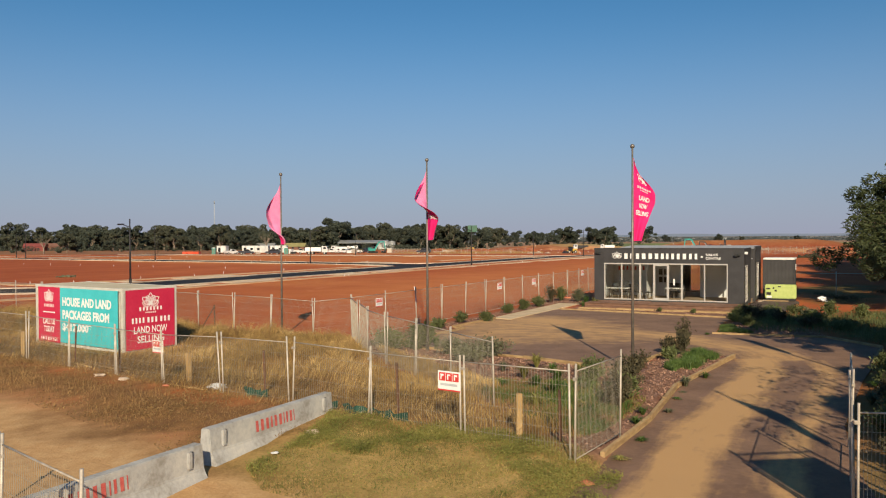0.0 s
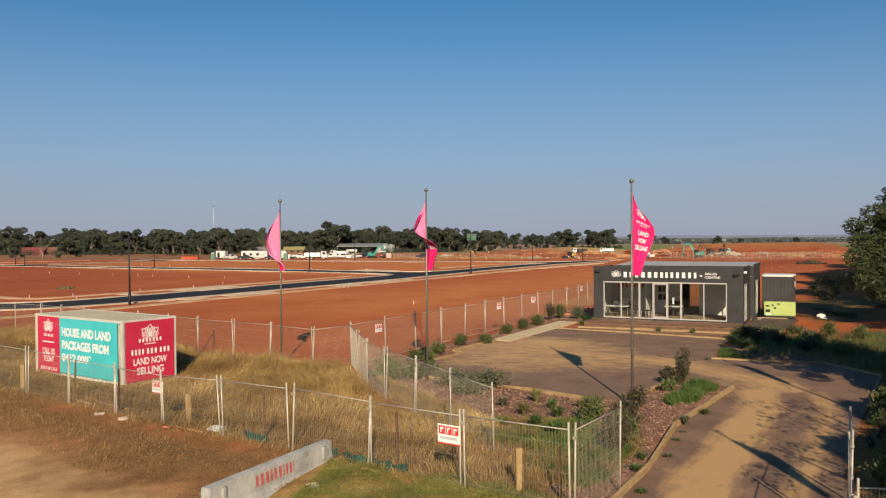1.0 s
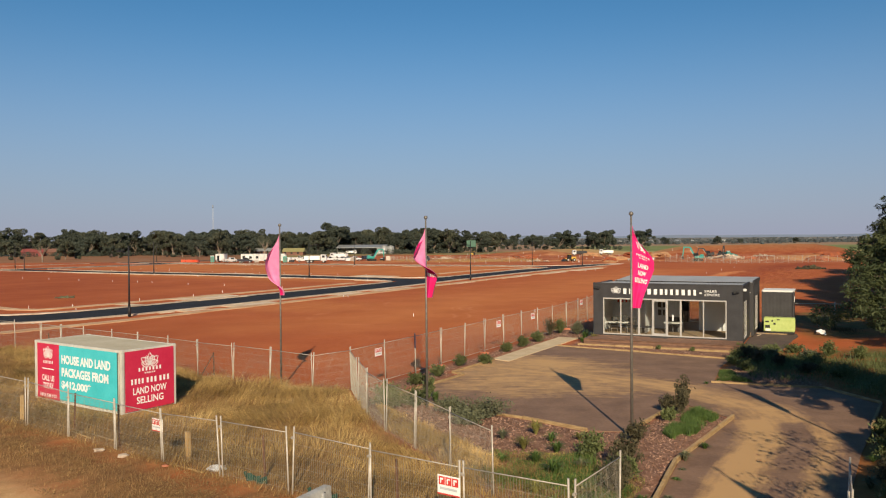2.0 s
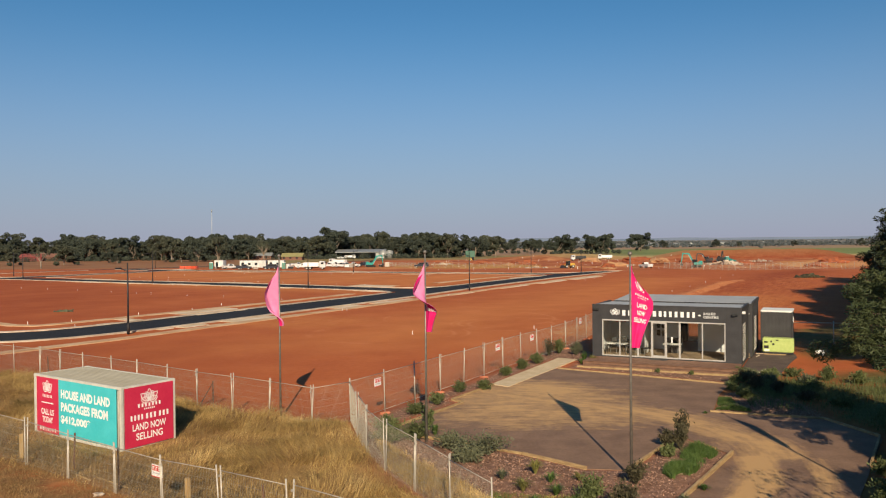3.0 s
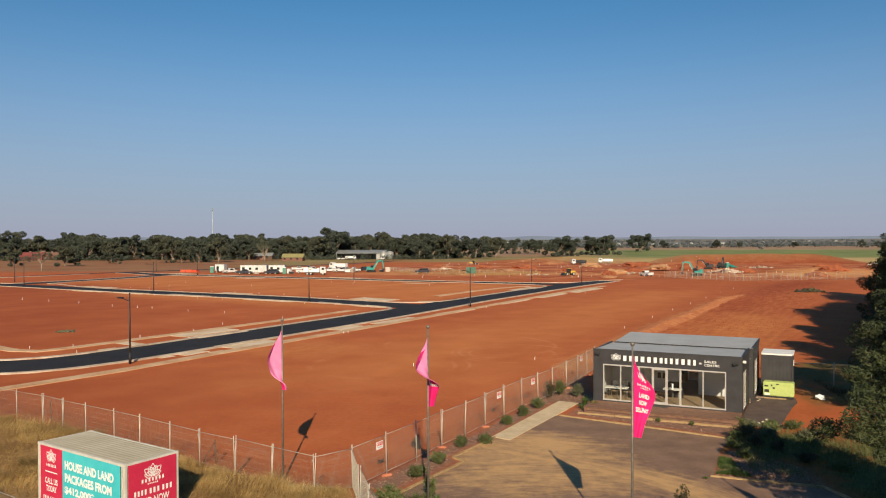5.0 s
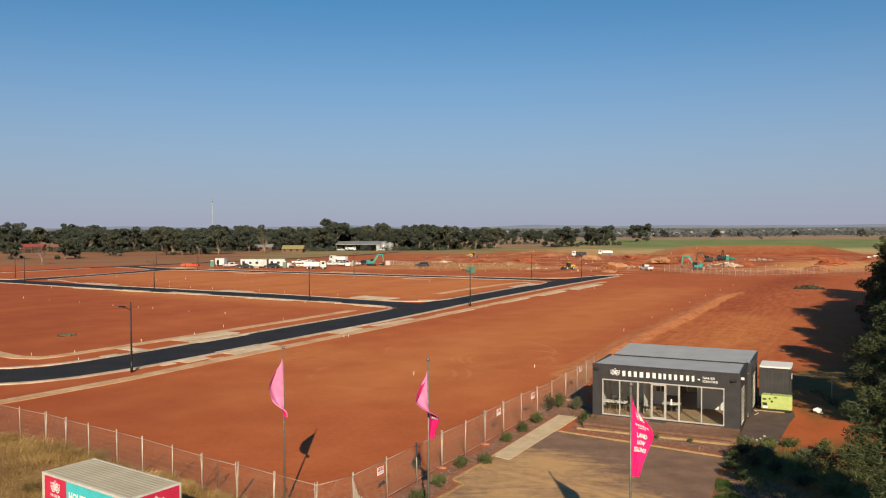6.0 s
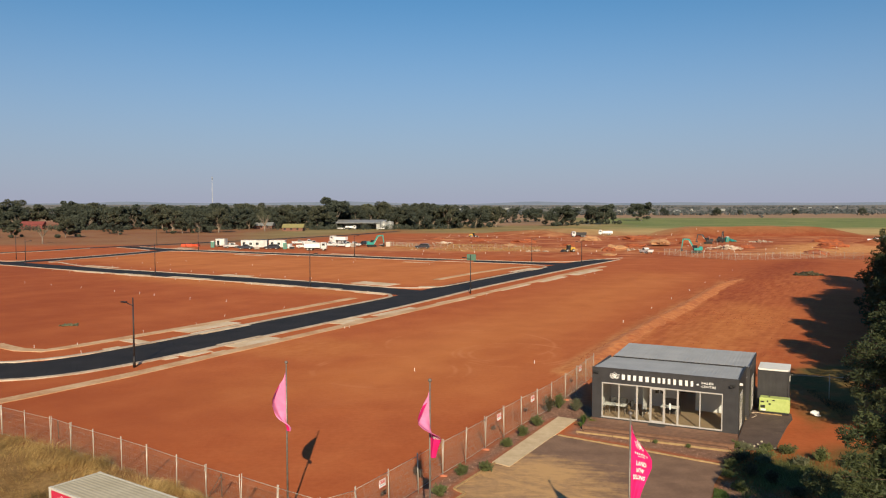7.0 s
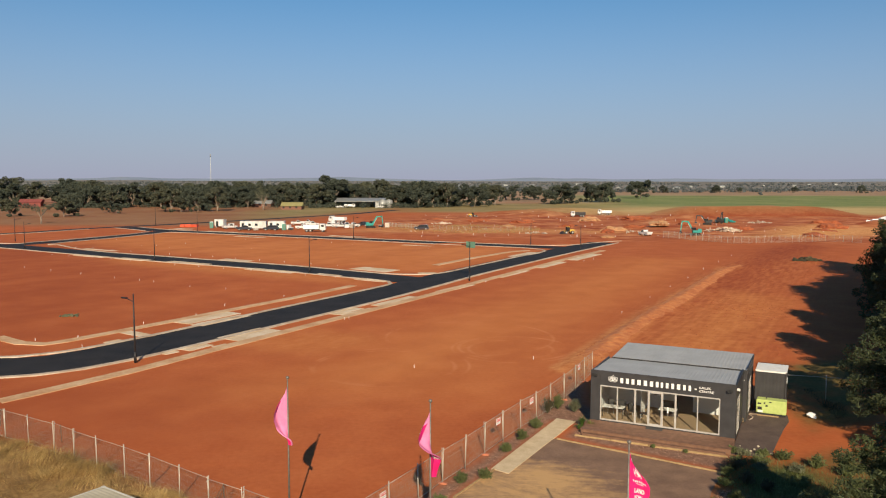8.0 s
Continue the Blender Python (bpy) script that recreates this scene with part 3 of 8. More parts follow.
def gnoise(scale, detail=5, stretch=None):
    t = gn.new("ShaderNodeTexNoise")
    t.inputs["Scale"].default_value, t.inputs["Detail"].default_value = scale, detail
    src = gco.outputs["Object"]
    if stretch:
        turn = gn.new("ShaderNodeMapping")
        turn.inputs["Rotation"].default_value = (0, 0, radians(stretch[1]))
        gl.new(src, turn.inputs[0])
        mp = gn.new("ShaderNodeMapping")
        mp.inputs["Scale"].default_value = (1, stretch[0], 1)
        gl.new(turn.outputs[0], mp.inputs[0])
        src = mp.outputs[0]
    gl.new(src, t.inputs["Vector"])
    return t.outputs[0]


def gramp(src, cols, lo=0.3, hi=0.7):
    r = gn.new("ShaderNodeValToRGB")
    while len(r.color_ramp.elements) < len(cols):
        r.color_ramp.elements.new(0.5)
    for i, c in enumerate(cols):
        r.color_ramp.elements[i].position = lo + (hi - lo) * i / (len(cols) - 1)
        r.color_ramp.elements[i].color = (*c, 1)
    gl.new(src, r.inputs[0])
    return r.outputs[0]


def gmix(fac, a, b, blend_type="MIX"):
    m = gn.new("ShaderNodeMix")
    m.data_type, m.blend_type = "RGBA", blend_type
    if isinstance(fac, float):
        m.inputs[0].default_value = fac
    else:
        gl.new(fac, m.inputs[0])
    gl.new(a, m.inputs[6])
    gl.new(b, m.inputs[7])
    return m.outputs[2]


def gattr(name):
    a = gn.new("ShaderNodeAttribute")
    a.attribute_name = name
    return a.outputs["Fac"]


n_wide, n_mid, n_fine, n_grain = gnoise(0.02), gnoise(0.22, 6), gnoise(2.6, 6), gnoise(16, 4)
n_streak = gnoise(0.12, 5, (0.18, 28.6))
n_cut = gnoise(1.5, 8, (0.12, 28.6))
n_clod = gnoise(0.8, 9)
n_works = gnoise(0.07, 8, (1.5, 6))
EARTH = [(0.37, 0.086, 0.0255), (0.45, 0.116, 0.035), (0.54, 0.161, 0.052)]
col = gramp(n_mid, EARTH)
col = gmix(0.35, col, gramp(n_streak, EARTH, 0.35, 0.65))
col = gmix(0.30, col, gramp(n_fine, [(0.32, 0.076, 0.026), (0.50, 0.15, 0.06)]))
TONES = {
    "pale_lot": [(0.49, 0.155, 0.046), (0.60, 0.215, 0.064), (0.67, 0.265, 0.088)],
    "red_lot": [(0.29, 0.062, 0.020), (0.35, 0.083, 0.027), (0.43, 0.115, 0.038)],
    "works": [(0.27, 0.056, 0.02), (0.42, 0.112, 0.040), (0.60, 0.26, 0.115)],
    "bank": [(0.52, 0.20, 0.065), (0.70, 0.345, 0.125), (0.76, 0.42, 0.17)],
    "track": [(0.32, 0.074, 0.026), (0.41, 0.110, 0.037), (0.50, 0.160, 0.056)],
    "ramp": [(0.22, 0.042, 0.015), (0.30, 0.064, 0.022), (0.41, 0.108, 0.038)],
    "scrape": [(0.46, 0.135, 0.040), (0.56, 0.20, 0.060), (0.62, 0.25, 0.085)],
    "paddock": [(0.25, 0.095, 0.045), (0.29, 0.14, 0.07), (0.34, 0.19, 0.095)],
    "stubble": [(0.40, 0.26, 0.10), (0.50, 0.35, 0.15), (0.55, 0.40, 0.19)],
    "meadow": [(0.20, 0.135, 0.055), (0.28, 0.215, 0.09), (0.36, 0.27, 0.125)],
    "crop": [(0.13, 0.165, 0.055), (0.19, 0.225, 0.078), (0.31, 0.29, 0.12)],
    # blue-grey of the distance haze is mixed into the plain's tones
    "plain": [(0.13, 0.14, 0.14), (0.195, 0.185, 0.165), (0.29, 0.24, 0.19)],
    "fallow": [(0.24, 0.155, 0.10), (0.33, 0.21, 0.13), (0.40, 0.27, 0.165)],
    "sand": [(0.41, 0.23, 0.10), (0.51, 0.31, 0.145), (0.59, 0.385, 0.195)],
    "straw": [(0.20, 0.115, 0.045), (0.32, 0.195, 0.075), (0.46, 0.30, 0.12)],
    "verge": [(0.135, 0.070, 0.030), (0.21, 0.110, 0.045), (0.32, 0.170, 0.070)],
    "cover": [(0.26, 0.19, 0.062), (0.42, 0.29, 0.105), (0.55, 0.36, 0.15)],
    "mulch": [(0.15, 0.078, 0.052), (0.235, 0.130, 0.090), (0.35, 0.21, 0.15)],
    "weed": [(0.055, 0.07, 0.02), (0.09, 0.10, 0.03), (0.15, 0.13, 0.05)],
}
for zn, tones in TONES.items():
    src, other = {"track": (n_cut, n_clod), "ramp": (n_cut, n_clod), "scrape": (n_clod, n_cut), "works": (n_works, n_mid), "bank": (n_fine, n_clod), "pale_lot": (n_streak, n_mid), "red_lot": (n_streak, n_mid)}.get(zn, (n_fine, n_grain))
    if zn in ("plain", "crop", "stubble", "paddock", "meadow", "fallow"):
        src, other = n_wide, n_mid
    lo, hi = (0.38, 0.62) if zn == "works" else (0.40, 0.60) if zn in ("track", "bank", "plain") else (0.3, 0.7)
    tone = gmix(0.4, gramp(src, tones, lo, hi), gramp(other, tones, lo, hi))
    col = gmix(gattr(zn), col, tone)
# faint turning circles left by machines
for cx, cy, r0, w in ((6.0, 78.0, 4.2, 0.30), (6.4, 78.6, 5.6, 0.30), (6.2, 78.2, 6.1, 0.22), (-6.0, 70.5, 6.4, 0.3), (-5.5, 70.8, 7.2, 0.25), (2.0, 84.0, 9.0, 0.3)):
    vd = gn.new("ShaderNodeVectorMath")
    vd.operation = "DISTANCE"
    sx = gn.new("ShaderNodeVectorMath")
    sx.operation = "MULTIPLY"
    sx.inputs[1].default_value = (1, 1, 0)
    gl.new(gco.outputs["Object"], sx.inputs[0])
    gl.new(sx.outputs[0], vd.inputs[0])
    vd.inputs[1].default_value = (cx, cy, 0)
    su = gn.new("ShaderNodeMath")
    su.operation = "SUBTRACT"
    gl.new(vd.outputs["Value"], su.inputs[0])
    su.inputs[1].default_value = r0
    ab = gn.new("ShaderNodeMath")
    ab.operation = "ABSOLUTE"
    gl.new(su.outputs[0], ab.inputs[0])
    mr = gn.new("ShaderNodeMapRange")
    mr.inputs[1].default_value, mr.inputs[2].default_value, mr.inputs[3].default_value, mr.inputs[4].default_value = 0.0, w, 0.6, 0.0
    gl.new(ab.outputs[0], mr.inputs[0])
    ml = gn.new("ShaderNodeMath")
    ml.operation = "MULTIPLY"
    gl.new(mr.outputs[0], ml.inputs[0])
    gl.new(gramp(n_mid, [(0, 0, 0), (1, 1, 1)], 0.45, 0.62), ml.inputs[1])
    light = gn.new("ShaderNodeRGB")
    light.outputs[0].default_value = (0.60, 0.235, 0.10, 1)
    col = gmix(ml.outputs[0], col, light.outputs[0])
gl.new(col, gp.inputs["Base Color"])
gb = gn.new("ShaderNodeBump")
gb.inputs["Strength"].default_value, gb.inputs["Distance"].default_value = 0.55, 0.06
gl.new(gmix(0.5, n_fine, n_grain), gb.inputs["Height"])
gl.new(gb.outputs[0], gp.inputs["Normal"])
ground_mesh.materials.append(gm)
ground = tagged(new("ground", ground_mesh), "bare red earth with dry grass, beds and distant paddocks", "ground", kind="structure")


# loose windrow of soil along the levelled lots, with its own crumbly relief
M["windrow"] = material("golden_loose_soil", [(0.38, 0.108, 0.034), (0.48, 0.160, 0.051), (0.58, 0.230, 0.078)], 0.9, 0.95, bump=0.8, bump_scale=6)
fine_line = smooth_line([(p.x, p.y) for p in BERM[::3]] + [(BERM[-1].x, BERM[-1].y)], 0.3)
cols = 17
wr_v, wr_f = [], []
for i, p in enumerate(fine_line):
    d = (fine_line[min(i + 1, len(fine_line) - 1)] - fine_line[max(i - 1, 0)]).normalized()
    for j in range(cols):
        u = 2 * j / (cols - 1) - 1
        wr_v.append((p.x + d.y * u * 2.3, p.y - d.x * u * 2.3, abs(u)))
wr = np.array(wr_v)
edge = np.clip(1 - wr[:, 2] * (0.70 + 1.3 * fnoise(wr[:, 0] * 0.35, wr[:, 1] * 0.35, 141)), 0, 1)
taper_ends = np.clip(np.repeat(np.minimum(np.arange(len(fine_line)), len(fine_line) - 1 - np.arange(len(fine_line))), cols) / 40.0, 0, 1)
crumb = 0.5 + 0.7 * fnoise(wr[:, 0] * 1.6, wr[:, 1] * 1.6, 142) + 0.35 * vnoise(wr[:, 0] * 4.5, wr[:, 1] * 4.5, 143)
wr[:, 2] = terrain(wr[:, 0], wr[:, 1]) - 0.08 + 0.22 * np.minimum(1, edge * 1.3) * crumb * taper_ends
for i in range(len(fine_line) - 1):
    for j in range(cols - 1):
        a = i * cols + j
        wr_f.append((a, a + cols, a + cols + 1, a + 1))
windrow = tagged(new("soil_windrow", raw_mesh("soil_windrow", wr, wr_f, M["windrow"])), "long loose windrow of golden soil beside the levelled lots", "soil bank", kind="structure")

# clods lying over the scraped strip
crng = np.random.default_rng(144)
cq = crng.uniform((12, 70), (90, 200), (60000, 2))
cq = cq[(inside(cq[:, 0], cq[:, 1], CUT) > 0) & (crng.uniform(size=len(cq)) < np.clip(fnoise(cq[:, 0] * 0.12, cq[:, 1] * 0.12, 145) * 3.2 - 1.2, 0.03, 1))][:4500]
cn = len(cq)
unit = np.array([(1, 0, 0), (-1, 0, 0), (0, 1, 0), (0, -1, 0), (0, 0, 1), (0, 0, -0.4)], float)
cv = np.concatenate([cq, terrain(cq[:, 0], cq[:, 1])[:, None]], 1)[:, None, :] + unit[None] * crng.uniform(0.5, 1.3, (cn, 6, 1)) * (0.03 + 0.09 * crng.uniform(size=(cn, 1, 1)) ** 4)
cf = (np.array([(0, 2, 4), (2, 1, 4), (1, 3, 4), (3, 0, 4), (2, 0, 5), (1, 2, 5), (3, 1, 5), (0, 3, 5)])[None] + 6 * np.arange(cn)[:, None, None]).reshape(-1, 3)
M["clod"] = material("red_clods", [(0.24, 0.050, 0.017), (0.32, 0.080, 0.028), (0.40, 0.12, 0.042)], 0.5, 0.95, vary=0.35)
tagged(new("soil_clods", raw_mesh("soil_clods", cv.reshape(-1, 3), cf, M["clod"])), "red clods strewn over the scraped strip", "clods", kind="stuff")


# far ridges beyond the plain, blue haze put into their base colour
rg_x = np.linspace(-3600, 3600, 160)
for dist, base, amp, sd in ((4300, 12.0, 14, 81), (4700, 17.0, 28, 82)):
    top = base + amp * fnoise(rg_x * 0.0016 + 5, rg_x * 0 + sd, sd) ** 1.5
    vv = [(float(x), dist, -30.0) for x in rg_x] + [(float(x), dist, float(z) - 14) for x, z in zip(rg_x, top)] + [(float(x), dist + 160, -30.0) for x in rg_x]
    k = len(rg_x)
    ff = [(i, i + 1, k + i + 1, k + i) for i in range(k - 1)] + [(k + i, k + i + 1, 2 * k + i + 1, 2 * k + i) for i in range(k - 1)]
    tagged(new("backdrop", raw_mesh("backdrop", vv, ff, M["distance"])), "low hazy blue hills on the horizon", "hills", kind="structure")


# ---- paved lot and drive ----
def sheet(name, poly, z, mat, label, category, thick=0.06, step=0.0):
    bm = bmesh.new()
    vs = [bm.verts.new((x, y, z)) for x, y in poly]
    f = bm.faces.new(vs)
    if f.normal.z < 0:
        f.normal_flip()
    bmesh.ops.triangulate(bm, faces=[f])
    r = bmesh.ops.extrude_face_region(bm, geom=list(bm.faces))
    for v in r["geom"]:
        if isinstance(v, bmesh.types.BMVert):
            v.co.z -= thick
    bmesh.ops.recalc_face_normals(bm, faces=bm.faces)
    return solo(name, bm, mat, Matrix(), label, category, kind="structure")


am = material("dusty_old_asphalt", [(0.165, 0.094, 0.060), (0.262, 0.156, 0.100)], 0.8, 0.9, bump=0.4, bump_scale=45)
an, al = am.node_tree.nodes, am.node_tree.links
ap = an["Principled BSDF"]
aged = ap.inputs["Base Color"].links[0].from_socket
aco = an.new("ShaderNodeTexCoord")


def swept(amount, flow, stretch, seed):
    """Dust cover: an amount on the mesh, broken into streaks along the flow."""
    va = an.new("ShaderNodeAttribute")
    va.attribute_name = flow
    vm = an.new("ShaderNodeMapping")
    vm.inputs["Scale"].default_value = stretch
    vm.inputs["Location"].default_value = (seed, seed, 0)
    al.new(va.outputs["Vector"], vm.inputs[0])
    no = an.new("ShaderNodeTexNoise")
    no.inputs["Scale"].default_value, no.inputs["Detail"].default_value, no.inputs["Roughness"].default_value = 1.0, 6, 0.66
    al.new(vm.outputs[0], no.inputs["Vector"])
    iso = an.new("ShaderNodeTexNoise")
    iso.inputs["Scale"].default_value, iso.inputs["Detail"].default_value, iso.inputs["Roughness"].default_value = 1.4, 12, 0.70
    al.new(aco.outputs["Object"], iso.inputs["Vector"])
    half = an.new("ShaderNodeMix")
    half.inputs[0].default_value = 0.42
    al.new(no.outputs[0], half.inputs[2])
    al.new(iso.outputs[0], half.inputs[3])
    ea = an.new("ShaderNodeAttribute")
    ea.attribute_name = amount
    su = an.new("ShaderNodeMath")
    su.operation = "ADD"
    al.new(half.outputs[0], su.inputs[0])
    al.new(ea.outputs["Fac"], su.inputs[1])
    mr = an.new("ShaderNodeMapRange")
    mr.inputs[1].default_value, mr.inputs[2].default_value, mr.inputs[3].default_value, mr.inputs[4].default_value = 0.90, 1.13, 0.0, 0.88
    al.new(su.outputs[0], mr.inputs[0])
    return mr.outputs[0]


amul = an.new("ShaderNodeMath")
amul.operation = "MAXIMUM"
al.new(swept("dust", "drive_flow", (1.9, 0.30, 1), 3.0), amul.inputs[0])
al.new(swept("dust_lot", "lot_flow", (1.9, 0.42, 1), 9.0), amul.inputs[1])
dust = an.new("ShaderNodeMix")
dust.data_type = "RGBA"
dust.inputs[7].default_value = (0.58, 0.345, 0.145, 1)
al.new(amul.outputs[0], dust.inputs[0])
al.new(aged, dust.inputs[6])
al.new(dust.outputs[2], ap.inputs["Base Color"])
park = sheet("car_park", LOT, 0.02, am, "old asphalt car park and drive under blown tan dust", "car park")
bm = bmesh.new()
bm.from_mesh(park.data)
for axis, lo, hi in (((1, 0, 0), -3.0, 18.0), ((0, 1, 0), 8.0, 51.0)):
    v = lo
    while v < hi:
        bmesh.ops.bisect_plane(bm, geom=list(bm.verts) + list(bm.edges) + list(bm.faces), plane_co=Vector(axis) * v, plane_no=axis)
        v += 0.45
bm.to_mesh(park.data)
bm.free()
px = np.array([v.co[:] for v in park.data.vertices])
DRIVE = smooth_line([(1.8, 8.0), (4.2, 13.0), (6.5, 18.0), (9.2, 23.2), (11.8, 28.4), (12.0, 33.0), (9.4, 37.2), (5.4, 40.4), (2.0, 43.0)], 0.8)
best, along, run = np.full(len(px), 1e9), np.zeros(len(px)), 0.0
for a, b in zip(DRIVE, DRIVE[1:]):
    e = b - a
    t = np.clip(((px[:, 0] - a.x) * e.x + (px[:, 1] - a.y) * e.y) / e.length_squared, 0, 1)
    side = np.sign((px[:, 0] - a.x) * e.y - (px[:, 1] - a.y) * e.x)
    q = np.hypot(px[:, 0] - a.x - t * e.x, px[:, 1] - a.y - t * e.y)
    near = q < np.abs(best)
    best, along = np.where(near, q * side, best), np.where(near, run + t * e.length, along)
    run += e.length
wander = (fnoise(along * 0.2, along * 0.0 + 3, 101) - 0.5) * 0.8
across = best + wander
band = 0.60 * np.exp(-((across + 0.75) / 0.95) ** 2) + 0.44 * np.exp(-((across - 1.30) / 0.60) ** 2) + 0.14
band = np.where(along > 24, 0.60 * np.exp(-(across / 2.6) ** 2), band)
r_lot, a_lot = np.hypot(px[:, 0] - 4.0, px[:, 1] - 22.0), np.arctan2(px[:, 0] - 4.0, px[:, 1] - 22.0)
lot = 0.56 * np.exp(-((px[:, 0] - 4.4) / 7.2) ** 4 - ((px[:, 1] - 39.4) / 7.0) ** 4) + 0.26 * np.exp(-((px[:, 1] - 46.0) / 2.5) ** 2 - ((px[:, 0] - 5.0) / 3.0) ** 2)
for nm, vals in (("dust", np.clip(band, 0, 1)), ("dust_lot", np.clip(lot, 0, 1))):
    park.data.attributes.new(nm, "FLOAT", "POINT").data.foreach_set("value", vals.astype(np.float32))
for nm, u, v in (("drive_flow", best, along), ("lot_flow", r_lot, a_lot * 16)):
    park.data.attributes.new(nm, "FLOAT_VECTOR", "POINT").data.foreach_set("vector", np.stack([u, v, 0 * u], 1).astype(np.float32).ravel())

# timber edging of the beds
EDGES = [[(-2.5, 34.7), (0.7, 40.1), (0.1, 40.8), (2.5, 44.9)], [(6.9, 50.5), (15.7, 44.6)], [(12.3, 37.6), (16.9, 35.9), (17.6, 32.6), (15.0, 28.4)],
         [(-2.3, 34.0), (-0.1, 32.4), (2.8, 30.4), (4.9, 28.3)], [(6.3, 28.1), (9.5, 33.0)], [(10.0, 31.7), (10.35, 30.9)], [(10.75, 30.2), (7.35, 25.0), (6.9, 24.3), (5.0, 19.9), (3.2, 16.6)]]
for line in EDGES:
    for a, b in zip(line, line[1:]):
        a, b = Vector((*a, 0)), Vector((*b, 0))
        k = max(1, round((b - a).length / 2.4))
        for i in range(k):
            p, q = a.lerp(b, i / k), a.lerp(b, (i + 1) / k)
            bm = box(bmesh.new(), 0.01, (q - p).length - 0.012, -0.05, 0.05, -0.08, 0.17 if line is EDGES[-1] else 0.11, 0.012)
            j = random.uniform(-0.012, 0.012)
            solo("garden_sleeper", bm, M["timber"], pose(p.x, p.y, j, 0, random.uniform(-0.5, 0.5), math.degrees(math.atan2(q.y - p.y, q.x - p.x))), "weathered pine sleeper edging a garden bed", "garden sleeper", "bed edging")
sheet("concrete_path", [(2.35, 45.05), (3.3, 44.3), (8.7, 54.2), (7.5, 54.9)], 0.06, M["path_pale"], "pale concrete path beside the car park", "path", 0.12)


# ---- estate roads ----
def ribbon(name, pts, width, z, mat, label, category, thick=0.05, step=2.5, shift=0.0):
    line = smooth_line(pts, step)
    vs, fs = [], []
    for i, p in enumerate(line):
        d = (line[min(i + 1, len(line) - 1)] - line[max(i - 1, 0)]).normalized()
        n = Vector((-d.y, d.x, 0))
        for s, h in ((-1, -thick), (-1, 0), (1, 0), (1, -thick)):
            q = p + n * (shift + s * width / 2)
            vs.append((q.x, q.y, float(fall(q.y)) + z + h))
    for i in range(len(line) - 1):
        for k in range(3):
            a = i * 4 + k
            fs.append((a, a + 4, a + 5, a + 1))
    me = raw_mesh(name, vs, fs, mat)
    return tagged(new(name, me), label, category, kind="structure")


ROAD_A = [(-95, 68.2), (-60, 68.8), (-45, 69.3), (-40, 69.5), (-36.6, 71.0), (-33.4, 74.4), (-29.1, 81.6), (-23.1, 92.6), (-17.6, 102.6), (-11.5, 113.8), (-4.6, 127.6), (2.8, 143.0), (17.4, 170.2), (32.0, 198.0), (42.0, 216.5)]
ROAD_B = [(-5.5, 131.0), (-16.5, 138.4), (-31.3, 148.4), (-46.0, 156.8), (-61.0, 165.0), (-86.0, 181.0), (-108.0, 195.5), (-140.0, 214.0)]
ROAD_C = [(30.0, 196.5), (19.2, 201.6), (7.9, 207.4), (-2.6, 212.8), (-15.2, 220.1), (-39.8, 234.9), (-72.0, 253.3), (-92.5, 265.2), (-105.4, 275.0), (-119.0, 289.0)]
ROAD_D = [(-114.0, 199.0), (-108.0, 213.0), (-101.4, 232.0), (-97.0, 250.0), (-95.6, 264.0)]
ROAD_E = [(-190.0, 190.0), (-143.0, 247.0), (-130.0, 278.0), (-120.0, 295.0), (-106.4, 318.5), (-93.0, 345.0), (-75.0, 384.0), (-54.0, 431.0), (-34.0, 503.0)]
LIFT = 0.13
for nm, pts, w, z in (("road_a", ROAD_A, 7.6, 0.030), ("road_b", ROAD_B, 7.6, 0.024), ("road_c", ROAD_C, 7.6, 0.018), ("road_d", ROAD_D, 6.4, 0.012), ("road_e", ROAD_E, 6.0, 0.006)):
    ribbon(nm, pts, w, z + LIFT - 0.12, M["asphalt_new"], "new black asphalt estate road between red lots", "road", 0.5)
